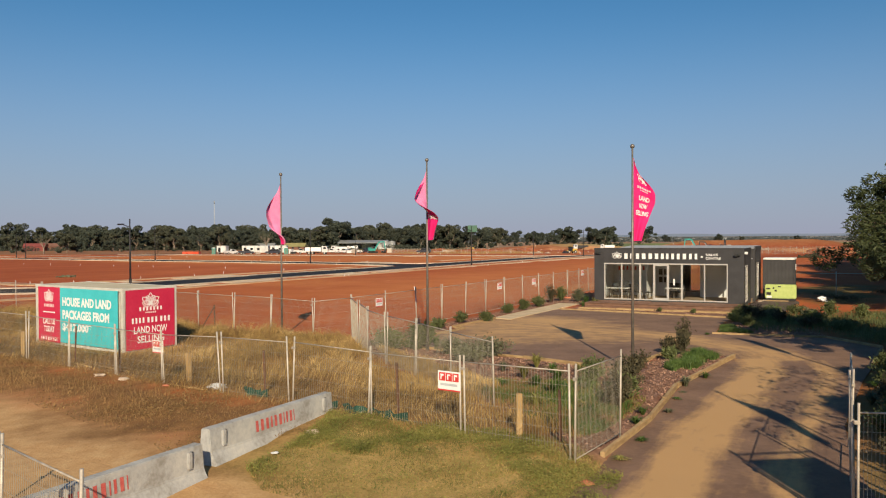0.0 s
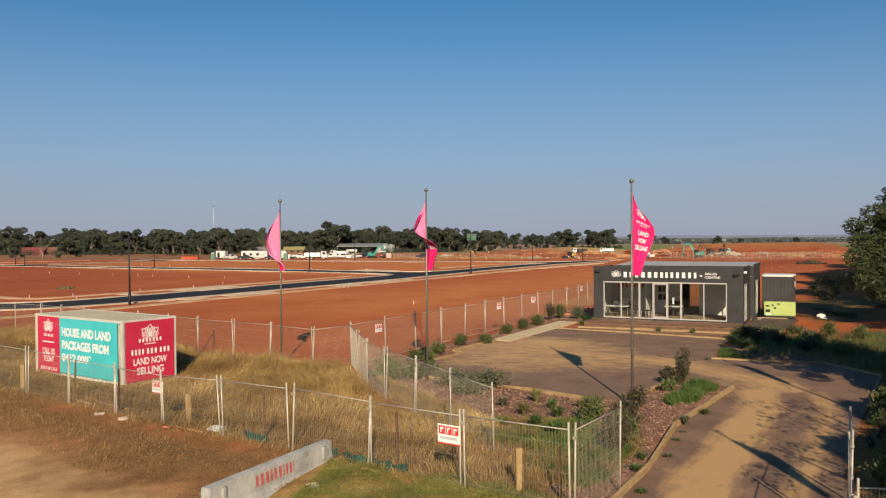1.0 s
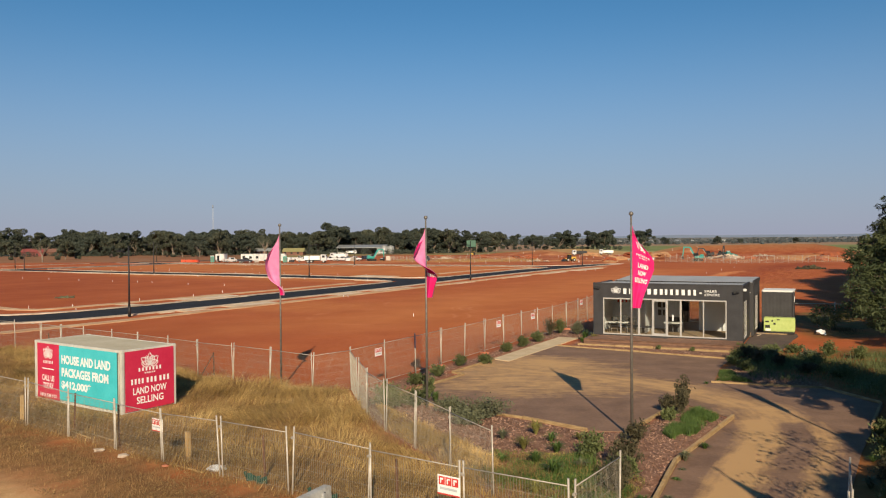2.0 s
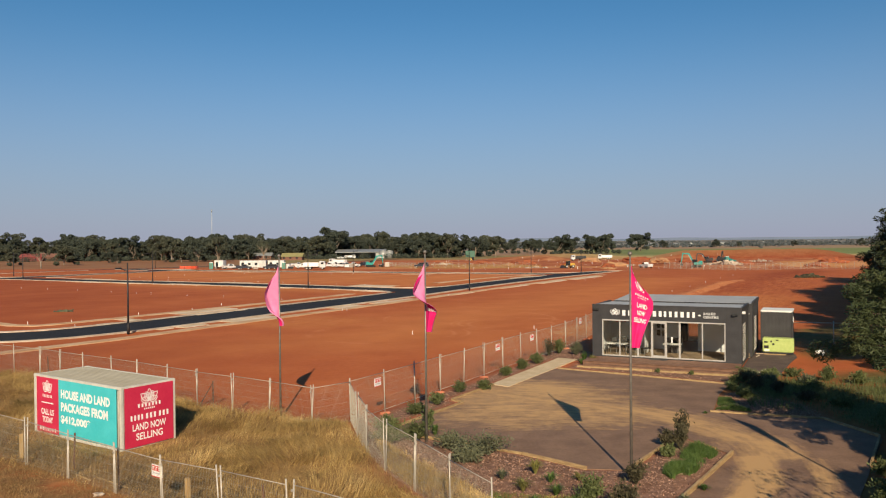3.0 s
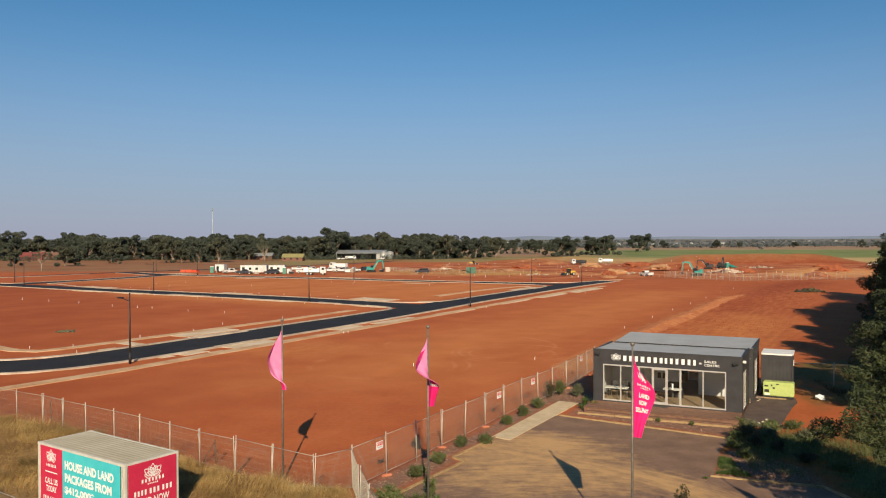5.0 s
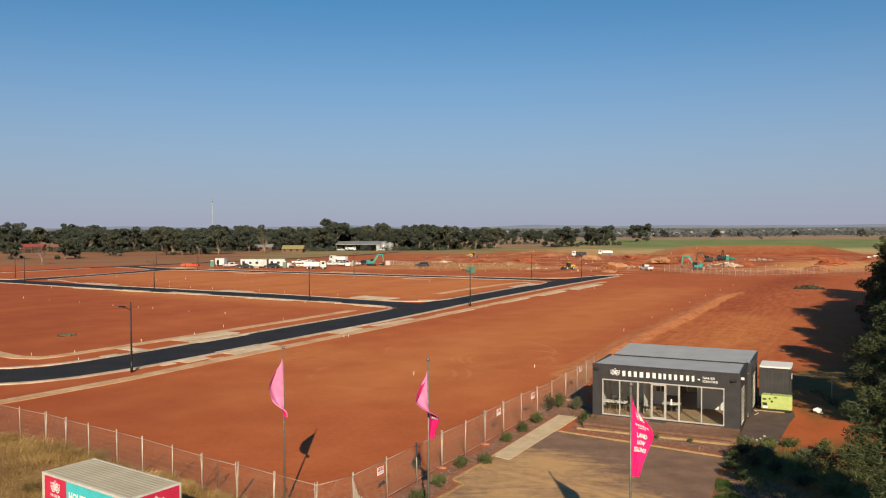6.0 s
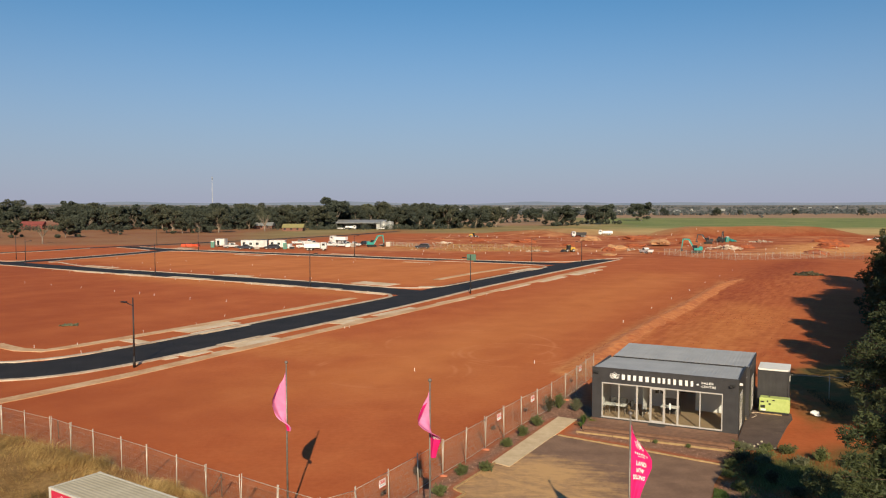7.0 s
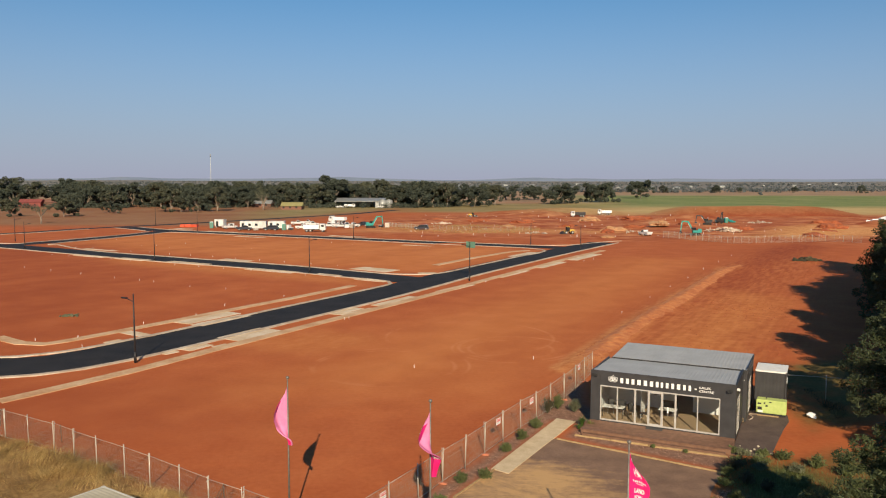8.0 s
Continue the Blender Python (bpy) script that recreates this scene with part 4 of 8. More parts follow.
KERBS = [[(-95, 64.3), (-60, 64.9), (-45, 65.3), (-39.0, 65.6), (-34.2, 67.6), (-30.0, 72.4), (-25.7, 79.6), (-19.7, 90.6), (-14.2, 100.6), (-8.1, 111.9), (-1.2, 125.8), (6.2, 141.2), (20.8, 168.3), (35.5, 196.4), (45.5, 214.7)],
         [(-95, 72.1), (-60, 72.7), (-45, 73.2), (-41.2, 73.6), (-38.6, 75.2), (-36.4, 77.6), (-32.5, 83.6), (-26.5, 94.6), (-22.0, 103.0), (-16.2, 113.4), (-11.4, 122.4), (-9.6, 126.4), (-10.2, 129.2), (-13.0, 131.8), (-18.6, 135.2), (-33.4, 145.1), (-48.0, 153.4), (-63.0, 161.6), (-88.0, 177.6), (-110.0, 192.2), (-140, 209.8)],
         [(-104.0, 203.4), (-101.5, 203.0), (-84.0, 184.4), (-59.0, 168.5), (-44.0, 160.2), (-29.2, 151.8), (-14.6, 142.0), (-8.4, 139.3), (-3.2, 140.0), (0.0, 143.8), (5.2, 153.6), (14.0, 170.0), (21.4, 184.0), (22.4, 188.4), (21.4, 192.6), (17.9, 196.6), (6.0, 203.2), (-4.6, 209.0), (-17.3, 216.5), (-41.9, 231.4), (-74.1, 249.8), (-88.6, 257.6), (-92.6, 256.6), (-94.0, 249.4), (-98.0, 231.0), (-104.0, 210.4), (-104.0, 203.4)],
         [(48.0, 222.5), (40.0, 215.6), (33.0, 207.6), (28.0, 205.4), (20.5, 205.5), (9.8, 211.0), (-0.6, 216.4), (-13.1, 223.6), (-37.7, 238.4), (-69.9, 256.8), (-90.3, 268.6), (-102.7, 278.1), (-114.0, 289.5)],
         [(-140, 219.0), (-116.0, 206.6), (-111.4, 215.0), (-104.8, 233.0), (-100.4, 251.0), (-100.6, 262.6), (-108.1, 271.9), (-120.8, 284.7)],
         [(-186.0, 190.0), (-139.8, 245.0), (-126.8, 276.0)]]
for line in KERBS:
    ribbon("kerb", line, 0.55, LIFT + 0.0, M["kerb"], "pale new concrete kerb and gutter", "kerb", 0.45, 1.6)
PATHS = [([(-34.5, 58.5), (-30.6, 64.4), (-27.4, 69.6), (-24.2, 75.8), (-18.4, 86.4), (-12.6, 97.0), (-6.9, 107.4), (0.4, 121.0), (7.0, 134.0), (21.6, 161.5), (36.5, 189.0)], 1.25),
         ([(-48.5, 83.0), (-44.3, 79.9), (-41.6, 79.4), (-38.6, 83.4), (-33.9, 91.4), (-28.1, 101.4), (-21.1, 113.6), (-15.4, 124.4)], 1.25),
         ([(-3.0, 154.0), (2.6, 164.6), (9.6, 176.6), (14.6, 185.0), (18.6, 188.6)], 1.4)]
for line, w in PATHS:
    ribbon("footpath", line, w * 1.15, LIFT - 0.06, M["footpath"], "dusty concrete footpath along an estate road", "footpath", 0.3, 2.0)
# driveway crossings between kerb and path
for x, y, ln, w, a in ((-29.6, 95.2, 8.6, 2.6, 61), (-27.4, 93.4, 8.0, 2.0, 61), (-21.9, 85.0, 6.7, 3.4, 61), (-20.4, 84.4, 6.0, 2.2, 57), (-34.1, 84.8, 4.6, 1.5, -34), (-34.9, 80.8, 1.9, 1.5, 58),
                       (-27.5, 75.8, 1.6, 1.2, 55), (-25.5, 78.2, 3.2, 1.3, 62), (-23.2, 78.9, 1.8, 1.2, 58), (-13.6, 100.4, 5.6, 2.0, 61), (-11.6, 99.8, 6.2, 1.6, 58), (-7.6, 108.8, 9.4, 1.9, 60), (0.8, 122.0, 9.6, 1.8, 61),
                       (11.0, 140.9, 11.7, 2.0, 61), (19.9, 155.9, 12.6, 1.8, 61), (29.4, 171.9, 16.0, 2.2, 61), (-78.0, 170.8, 9.9, 2.2, -30), (-66.5, 164.3, 8.9, 2.6, -30), (-52.5, 157.1, 11.5, 2.6, -31), (-32.9, 144.5, 11.7, 2.6, -32),
                       (-44.4, 162.8, 8.0, 2.4, -31), (-14.2, 146.8, 8.9, 4.2, -34), (16.7, 177.2, 12.0, 3.2, 61), (-21.6, 138.3, 5.5, 1.8, -34), (-83.4, 187.4, 12.0, 1.6, -31), (-13.1, 131.2, 6.4, 1.8, -33), (-4.2, 141.4, 3.2, 1.6, 10),
                       (-94.6, 278.0, 8.0, 5.0, -30), (-76.0, 262.0, 14.0, 2.0, -30), (-30.0, 239.0, 16.0, 1.8, -31), (-8.0, 203.0, 10.0, 1.6, -31), (-60.0, 236.0, 12.0, 1.6, -31)):
    bm = box(bmesh.new(), -ln / 2, ln / 2, -w / 2, w / 2, -0.3, 0.0, 0.02)
    solo("crossing_slab", bm, M["slab"], pose(x, y, float(fall(y)) + LIFT - 0.085 + random.uniform(-0.006, 0.006), 0, 0, a), "pale concrete driveway crossing slab", "driveway slab", "driveway crossings", "structure")
# ---- temporary fencing ----
def ground_at(x, y):
    return float(terrain(np.array([x]), np.array([y]))[0])


def fence_panel(w=2.4, h=2.0):
    top = thing("temporary_fence", Matrix(), "galvanised temporary fence panel with wire mesh infill", "temporary fence", "temporary fencing")
    for x in (0.03, w - 0.03):
        part("post", tube(bmesh.new(), (x, 0, -0.3), (x, 0, h + 0.03), 0.023, n=7), M["galv"], top)
    part("clamp", box(bmesh.new(), -0.05, 0.05, -0.03, 0.03, h - 0.30, h - 0.24, 0.008), M["galv"], top)
    part("top_rail", tube(bmesh.new(), (0.03, 0, h - 0.12), (w - 0.03, 0, h - 0.12), 0.014, n=6), M["galv"], top)
    part("bottom_rail", tube(bmesh.new(), (0.03, 0, 0.12), (w - 0.03, 0, 0.12), 0.012, n=6), M["galv"], top)
    bm = bmesh.new()
    k = 36
    for i in range(1, k):
        x = 0.05 + (w - 0.1) * i / k
        tube(bm, (x, 0, 0.12), (x, 0, h - 0.12), 0.0034, n=3, caps=False)
    for i in range(1, 6):
        z = 0.12 + (h - 0.24) * i / 6
        tube(bm, (0.05, 0, z), (w - 0.05, 0, z), 0.0034, n=3, caps=False)
    part("wire_mesh", bm, M["wire"], top)
    return top


panel = fence_panel()
first = True


def fence_run(tops, gap=0.05):
    """Panels between the named tops (x, y, z of the post tops)."""
    global first
    for (x0, y0, z0), (x1, y1, z1) in zip(tops, tops[1:]):
        a, b = Vector((x0, y0, z0 - 2.0)), Vector((x1, y1, z1 - 2.0))
        d = b - a
        s = (d.length - gap) / 2.4
        m = Matrix.Translation(a) @ pose(0, 0, 0, random.uniform(-2.0, 2.0), -math.degrees(math.asin(d.z / d.length)), math.degrees(math.atan2(d.y, d.x))) @ Matrix.Diagonal((s / (1 if first else panel.scale.x), 1, 1, 1))
        if first:
            panel.matrix_world = m
            first = False
        else:
            copy_thing(panel, m)


FRONT = [(-19.6, 31.2, 2.12), (-17.3, 29.55, 2.1), (-14.94, 27.93, 2.08), (-12.7, 26.37, 1.98), (-10.44, 24.8, 1.95), (-8.43, 23.4, 1.93), (-6.25, 21.88, 2.04), (-4.04, 20.35, 2.09), (-1.85, 18.83, 2.04), (0.34, 17.3, 2.05), (2.5, 15.8, 2.09), (3.92, 18.1, 2.06)]
SIDE = [(-4.4, 35.35, 2.09), (-3.72, 32.2, 2.09), (-3.1, 29.8, 2.05), (-2.2, 27.4, 2.05), (-1.08, 25.2, 2.05), (0.05, 22.8, 2.05), (1.2, 20.5, 2.05)]
BACK = [(-36.0, 55.0, 2.09), (-33.6, 53.2, 2.09), (-31.3, 51.5, 2.09), (-29.0, 49.85, 2.09), (-26.8, 48.55, 2.09), (-24.5, 47.2, 2.09), (-22.6, 45.8, 2.09), (-20.65, 44.5, 2.09), (-18.4, 43.0, 2.09), (-16.45, 41.6, 2.09), (-14.25, 39.9, 2.09), (-12.25, 38.4, 2.09), (-10.15, 37.0, 2.09), (-8.1, 35.5, 2.09), (-5.95, 34.2, 2.02), (-4.4, 35.35, 2.09)]
NORTH = [(-4.4, 35.35, 2.09), (-3.08, 37.75, 2.09), (-1.75, 40.2, 2.09), (-0.5, 42.7, 2.09), (0.8, 45.0, 2.09), (2.05, 47.4, 2.09), (3.35, 49.9, 2.09), (4.7, 52.4, 2.09), (6.0, 54.5, 2.09), (7.3, 56.8, 2.09), (8.7, 59.7, 2.09), (10.0, 62.5, 2.09), (11.2, 65.2, 2.09), (12.3, 67.6, 2.09)]
EAST = [(6.3, 12.4, 2.05), (7.6, 15.1, 2.09), (8.75, 17.5, 2.05)]
CAMERA_SIDE = [(-7.7, 11.95, 2.05), (-5.88, 10.42, 2.07), (-4.02, 8.8, 2.05)]
GATE = [(6.28, 12.3, 2.05), (8.5, 12.0, 2.05)]
for run in (FRONT, SIDE, EAST, CAMERA_SIDE, GATE):
    fence_run(run)
for run in (BACK, NORTH):
    fence_run(run, -0.045)

# rear boundary rail beyond the generator
wire_fence = thing("boundary_fence", Matrix(), "post and wire boundary fence behind the sales office", "fence")
fpts = [(26.0, 61.0), (29.0, 60.2), (33.0, 59.0), (37.0, 57.6)]
for i, (x, y) in enumerate(fpts):
    part("post", tube(bmesh.new(), (x, y, -0.2), (x, y, 1.9), 0.04, n=7), M["galv"], wire_fence)
    if i:
        part("rail", tube(bmesh.new(), (*fpts[i - 1], 1.75), (x, y, 1.75), 0.025, n=6), M["galv"], wire_fence)

# weights at the fence feet
for x, y, _ in NORTH[1:9:2] + NORTH[10:13:2]:
    bm = box(bmesh.new(), -0.26, 0.26, -0.1, 0.1, 0, 0.11, 0.03)
    solo("ballast_block", bm, M["orange"], pose(x, y, ground_at(x, y) + 0.0, 0, 0, random.uniform(-25, 70)), "faded orange block weighing down a fence post", "ballast block", "ballast blocks")

# rusty star pickets and timber bollards along the old boundary
for x, y, h, mat, nm in ((-13.1, 27.6, 1.25, "rust", 0), (-10.5, 25.2, 1.3, "rust", 0), (-5.0, 21.6, 1.2, "rust", 0), (-1.2, 19.0, 1.25, "rust", 0), (2.35, 16.6, 1.1, "rust", 0), (-15.7, 29.0, 0.9, "post_wood", 1), (-7.7, 23.4, 0.88, "post_wood", 1), (1.52, 17.1, 0.92, "post_wood", 1)):
    z = ground_at(x, y)
    if nm:
        bm = box(bmesh.new(), -0.065, 0.065, -0.065, 0.065, -0.3, h, 0.012)
        solo("timber_bollard", bm, M["post_wood"], pose(x, y, z, random.uniform(-2, 2), random.uniform(-2, 2), random.uniform(0, 60)), "square weathered timber bollard in dry grass", "bollard", "timber bollards")
    else:
        bm = bmesh.new()
        for a in (0, 120, 240):
            box(bm, 0, 0.035, -0.006, 0.006, -0.3, h, m=Matrix.Rotation(radians(a), 4, "Z"))
        solo("star_picket", bm, M["rust"], pose(x, y, z, random.uniform(-3, 3), random.uniform(-3, 3), random.uniform(0, 90)), "rusty steel star picket in dry grass", "fence picket", "star pickets")
for x, y, stay in ((-25.1, 49.4, 0), (-11.7, 39.2, 1), (-31.0, 52.8, 0)):
    bm = bmesh.new()
    for a in (0, 120, 240):
        box(bm, 0, 0.04, -0.007, 0.007, -0.3, 1.2, m=Matrix.Rotation(radians(a), 4, "Z"))
    if stay:
        tube(bm, (0, 0, 1.1), (-0.7, 0.2, 0.05), 0.03, n=5)
    solo("star_picket", bm, M["rust"], pose(x, y, ground_at(x, y), random.uniform(-3, 3), random.uniform(-4, 4), 0), "rusty steel picket of an old paddock fence", "fence picket", "star pickets")


def fence_sign(x, y, z, w, rz, scale=1.0):
    """White sheet sign with three red squares over a grey line."""
    s = thing("warning_sign", pose(x, y, z, 0, 0, rz), "white sign with red squares wired to a fence panel", "sign", "fence signs")
    h = w * 0.72
    part("board", box(bmesh.new(), -w / 2, w / 2, -0.006, 0.006, -h, 0, 0.003), M["white_clean"], s)
    for k in range(3):
        c = -w * 0.30 + k * w * 0.30
        part("square", box(bmesh.new(), c - w * 0.135, c + w * 0.135, -0.011, -0.0065, -h * 0.50, -h * 0.08), M["print_red"], s)
        b = bmesh.new()
        box(b, c - w * 0.07, c - w * 0.02, -0.015, -0.0115, -h * 0.43, -h * 0.15)
        box(b, c - w * 0.02, c + w * 0.07, -0.015, -0.0115, -h * (0.25 if k != 1 else 0.22), -h * 0.15)
        part("mark", b, M["white_clean"], s)
    part("lettering_bar", box(bmesh.new(), -w * 0.38, w * 0.38, -0.011, -0.0065, -h * 0.74, -h * 0.62), M["grey_print"], s)
    part("border", box(bmesh.new(), -w * 0.5, w * 0.5, -0.011, -0.0065, -h, -h * 0.93), M["print_red"], s)
    return s


fence_sign(0.02, 17.46, 1.70, 0.60, -35)
fence_sign(-8.66, 23.52, 1.62, 0.52, -35)
fence_sign(-3.35, 37.2, 1.80, 0.55, 61)
fence_sign(3.0, 49.2, 1.80, 0.6, 61)
fence_sign(5.6, 53.9, 1.80, 0.6, 61)


# ---- concrete road barriers ----
def barrier(x, y, rz, z, mark):
    top = thing("concrete_barrier", pose(x, y, z, 0, 0, rz), "grey cast concrete road barrier with faded red stencil", "road barrier", "concrete barriers")
    ln = 4.25
    bm = prism(bmesh.new(), [(-0.30, 0), (0.30, 0), (0.30, 0.09), (0.155, 0.33), (0.11, 0.80), (-0.11, 0.80), (-0.155, 0.33), (-0.30, 0.09)], 0, ln)
    bmesh.ops.bevel(bm, geom=list(bm.edges), offset=0.018, segments=2, affect="EDGES")
    ob = part("body", bm, M["concrete"], top)
    ob.matrix_local = Matrix.Rotation(radians(-90), 4, "Z")
    for cx in (0.38, ln - 0.38):
        part("recess", box(bmesh.new(), cx - 0.05, cx + 0.05, -0.185, -0.12, 0.40, 0.72, 0.012), M["concrete"], top)
        # thin dark box standing in for the shade beside the block
        part("recess_gap", box(bmesh.new(), cx + 0.052, cx + 0.085, -0.152, -0.12, 0.42, 0.72), M["dark_trim"], top)
    bar = bars([0.13, 0.14, 0.13, 0.09, 0.12, 0.14, 0.05, 0.09, 0.12, 0.04], 0.24, 0.035, M["red_paint"], top, pose(ln * mark, -0.141, 0.56, 84.5, 0, 0))
    return top


barrier(-4.86, 15.86, 64.0, 0.03, 0.48)
barrier(-6.68, 11.42, 63.5, -0.08, 0.42)


# ---- sign container ----
con = thing("shipping_container", pose(-17.56, 33.44, 0.16, 0, 0, -34.0), "cream shipping container carrying crimson and turquoise banners in long grass", "container")
CL, CW, CH = 6.2, 2.44, 2.59
for x in (0, CL - 0.12):
    for y in (0, CW - 0.12):
        part("corner_post", box(bmesh.new(), x, x + 0.12, y, y + 0.12, 0, CH, 0.012), M["container"], con)
for y in (0.01, CW - 0.11):
    part("top_rail", box(bmesh.new(), 0.12, CL - 0.12, y, y + 0.1, CH - 0.12, CH - 0.01, 0.01), M["container"], con)
    part("bottom_rail", box(bmesh.new(), 0.12, CL - 0.12, y, y + 0.1, 0.0, 0.16, 0.01), M["container"], con)
for x in (0.01, CL - 0.11):
    part("end_rail", box(bmesh.new(), x, x + 0.1, 0.12, CW - 0.12, CH - 0.12, CH - 0.01, 0.01), M["container"], con)
    part("end_sill", box(bmesh.new(), x, x + 0.1, 0.12, CW - 0.12, 0, 0.16, 0.01), M["container"], con)


for x in (0.0, CL - 0.17):
    for y in (0.0, CW - 0.16):
        for z in (0.0, CH - 0.12):
            part("corner_casting", box(bmesh.new(), x - 0.004, x + 0.174, y - 0.004, y + 0.164, z - 0.002, z + 0.122, 0.012), M["container"], con)
part("lock_rod", tube(bmesh.new(), (CL - 0.10, -0.03, 0.16), (CL - 0.10, -0.03, CH - 0.12), 0.014, n=7), M["galv"], con)


def ribbed(length, height, pitch=0.28, depth=0.036):
    """A corrugated sheet in x, z."""
    bm = bmesh.new()
    pts, x, k = [], 0.0, 0
    while x < length:
        pts += [(x, 0 if k % 2 == 0 else depth), (min(length, x + pitch * 0.32), 0 if k % 2 == 0 else depth)]
        x += pitch * 0.5
        k += 1
    a = [bm.verts.new((x, y, 0)) for x, y in pts]
    b = [bm.verts.new((x, y, height)) for x, y in pts]
    for i in range(len(pts) - 1):
        if (a[i].co - a[i + 1].co).length > 1e-4:
            bm.faces.new((a[i], a[i + 1], b[i + 1], b[i]))
    return bm


for nm, m, ln, hh, mt in (("side_wall", pose(0.12, 0.04, 0.16), CL - 0.24, CH - 0.28, "container"), ("side_wall", pose(0.12, CW - 0.08, 0.16), CL - 0.24, CH - 0.28, "container"),
                          ("end_wall", pose(CL - 0.04, 0.12, 0.16, 0, 0, 90), CW - 0.24, CH - 0.28, "container"), ("end_wall", pose(0.08, 0.12, 0.16, 0, 0, 90), CW - 0.24, CH - 0.28, "container")):
    part(nm, ribbed(ln, hh), M[mt], con).matrix_local = m
part("roof", ribbed(CW - 0.12, CL - 0.12, 0.2, 0.011), M["container_roof"], con, "dusty corrugated roof").matrix_local = pose(0.06, 0.06, CH - 0.025, 90, 0, 90) @ Matrix.Diagonal((1, 1, 1, 1))
part("banner", box(bmesh.new(), 0.24, 1.90, -0.016, -0.004, 0.22, CH - 0.09), M["sign_red"], con, "crimson vinyl banner")
teal = part("banner", box(bmesh.new(), 1.91, 5.92, -0.016, -0.004, 0.26, CH - 0.10), M["sign_teal"], con, "turquoise vinyl banner")
part("banner", box(bmesh.new(), CL + 0.004, CL + 0.016, 0.14, CW - 0.12, 0.2, CH - 0.08), M["sign_red"], con, "crimson vinyl banner")


def on_side(x, z):
    return pose(x, -0.020, z) @ UPRIGHT


def on_end(y, z):
    return pose(CL + 0.020, y, z, 0, 0, 90) @ UPRIGHT


emblem(0.68, M["white_clean"], con, on_side(1.07, 2.16), 0.06)
bars([0.08] * 7, 0.12, 0.03, M["white_clean"], con, on_side(1.07, 1.74))
bars([0.9], 0.045, 0.0, M["white_clean"], con, on_side(1.07, 1.46))
lettering("CALL US", 0.95, 0.25, M["white_clean"], con, on_side(1.07, 1.08), bold=0.025)
lettering("TODAY", 0.80, 0.25, M["white_clean"], con, on_side(1.07, 0.76), bold=0.025)
bars([0.09] * 4 + [0.01] + [0.09] * 3 + [0.01] + [0.09] * 3, 0.14, 0.03, M["white_clean"], con, on_side(1.07, 0.36))
lettering("HOUSE AND LAND", 3.42, 0.37, M["white_clean"], con, on_side(3.80, 1.94), bold=0.045)
lettering("PACKAGES FROM", 3.28, 0.37, M["white_clean"], con, on_side(3.73, 1.42), bold=0.045)
lettering("$412,000*", 2.10, 0.38, M["white_clean"], con, on_side(3.12, 0.90), bold=0.045)
emblem(0.74, M["white_clean"], con, on_end(1.22, 2.10), 0.055)
bars([0.12] * 7, 0.14, 0.035, M["white_clean"], con, on_end(1.22, 1.76))
bars([0.07] * 6, 0.06, 0.015, M["white_clean"], con, on_end(1.22, 1.61))
bars([0.12] * 4 + [0.02] + [0.14] * 3 + [0.02] + [0.14] * 3, 0.21, 0.035, M["white_clean"], con, on_end(1.24, 1.32))
lettering("LAND NOW", 1.50, 0.28, M["white_clean"], con, on_end(1.22, 0.95), bold=0.022)
lettering("SELLING", 1.20, 0.28, M["white_clean"], con, on_end(1.22, 0.58), bold=0.022)


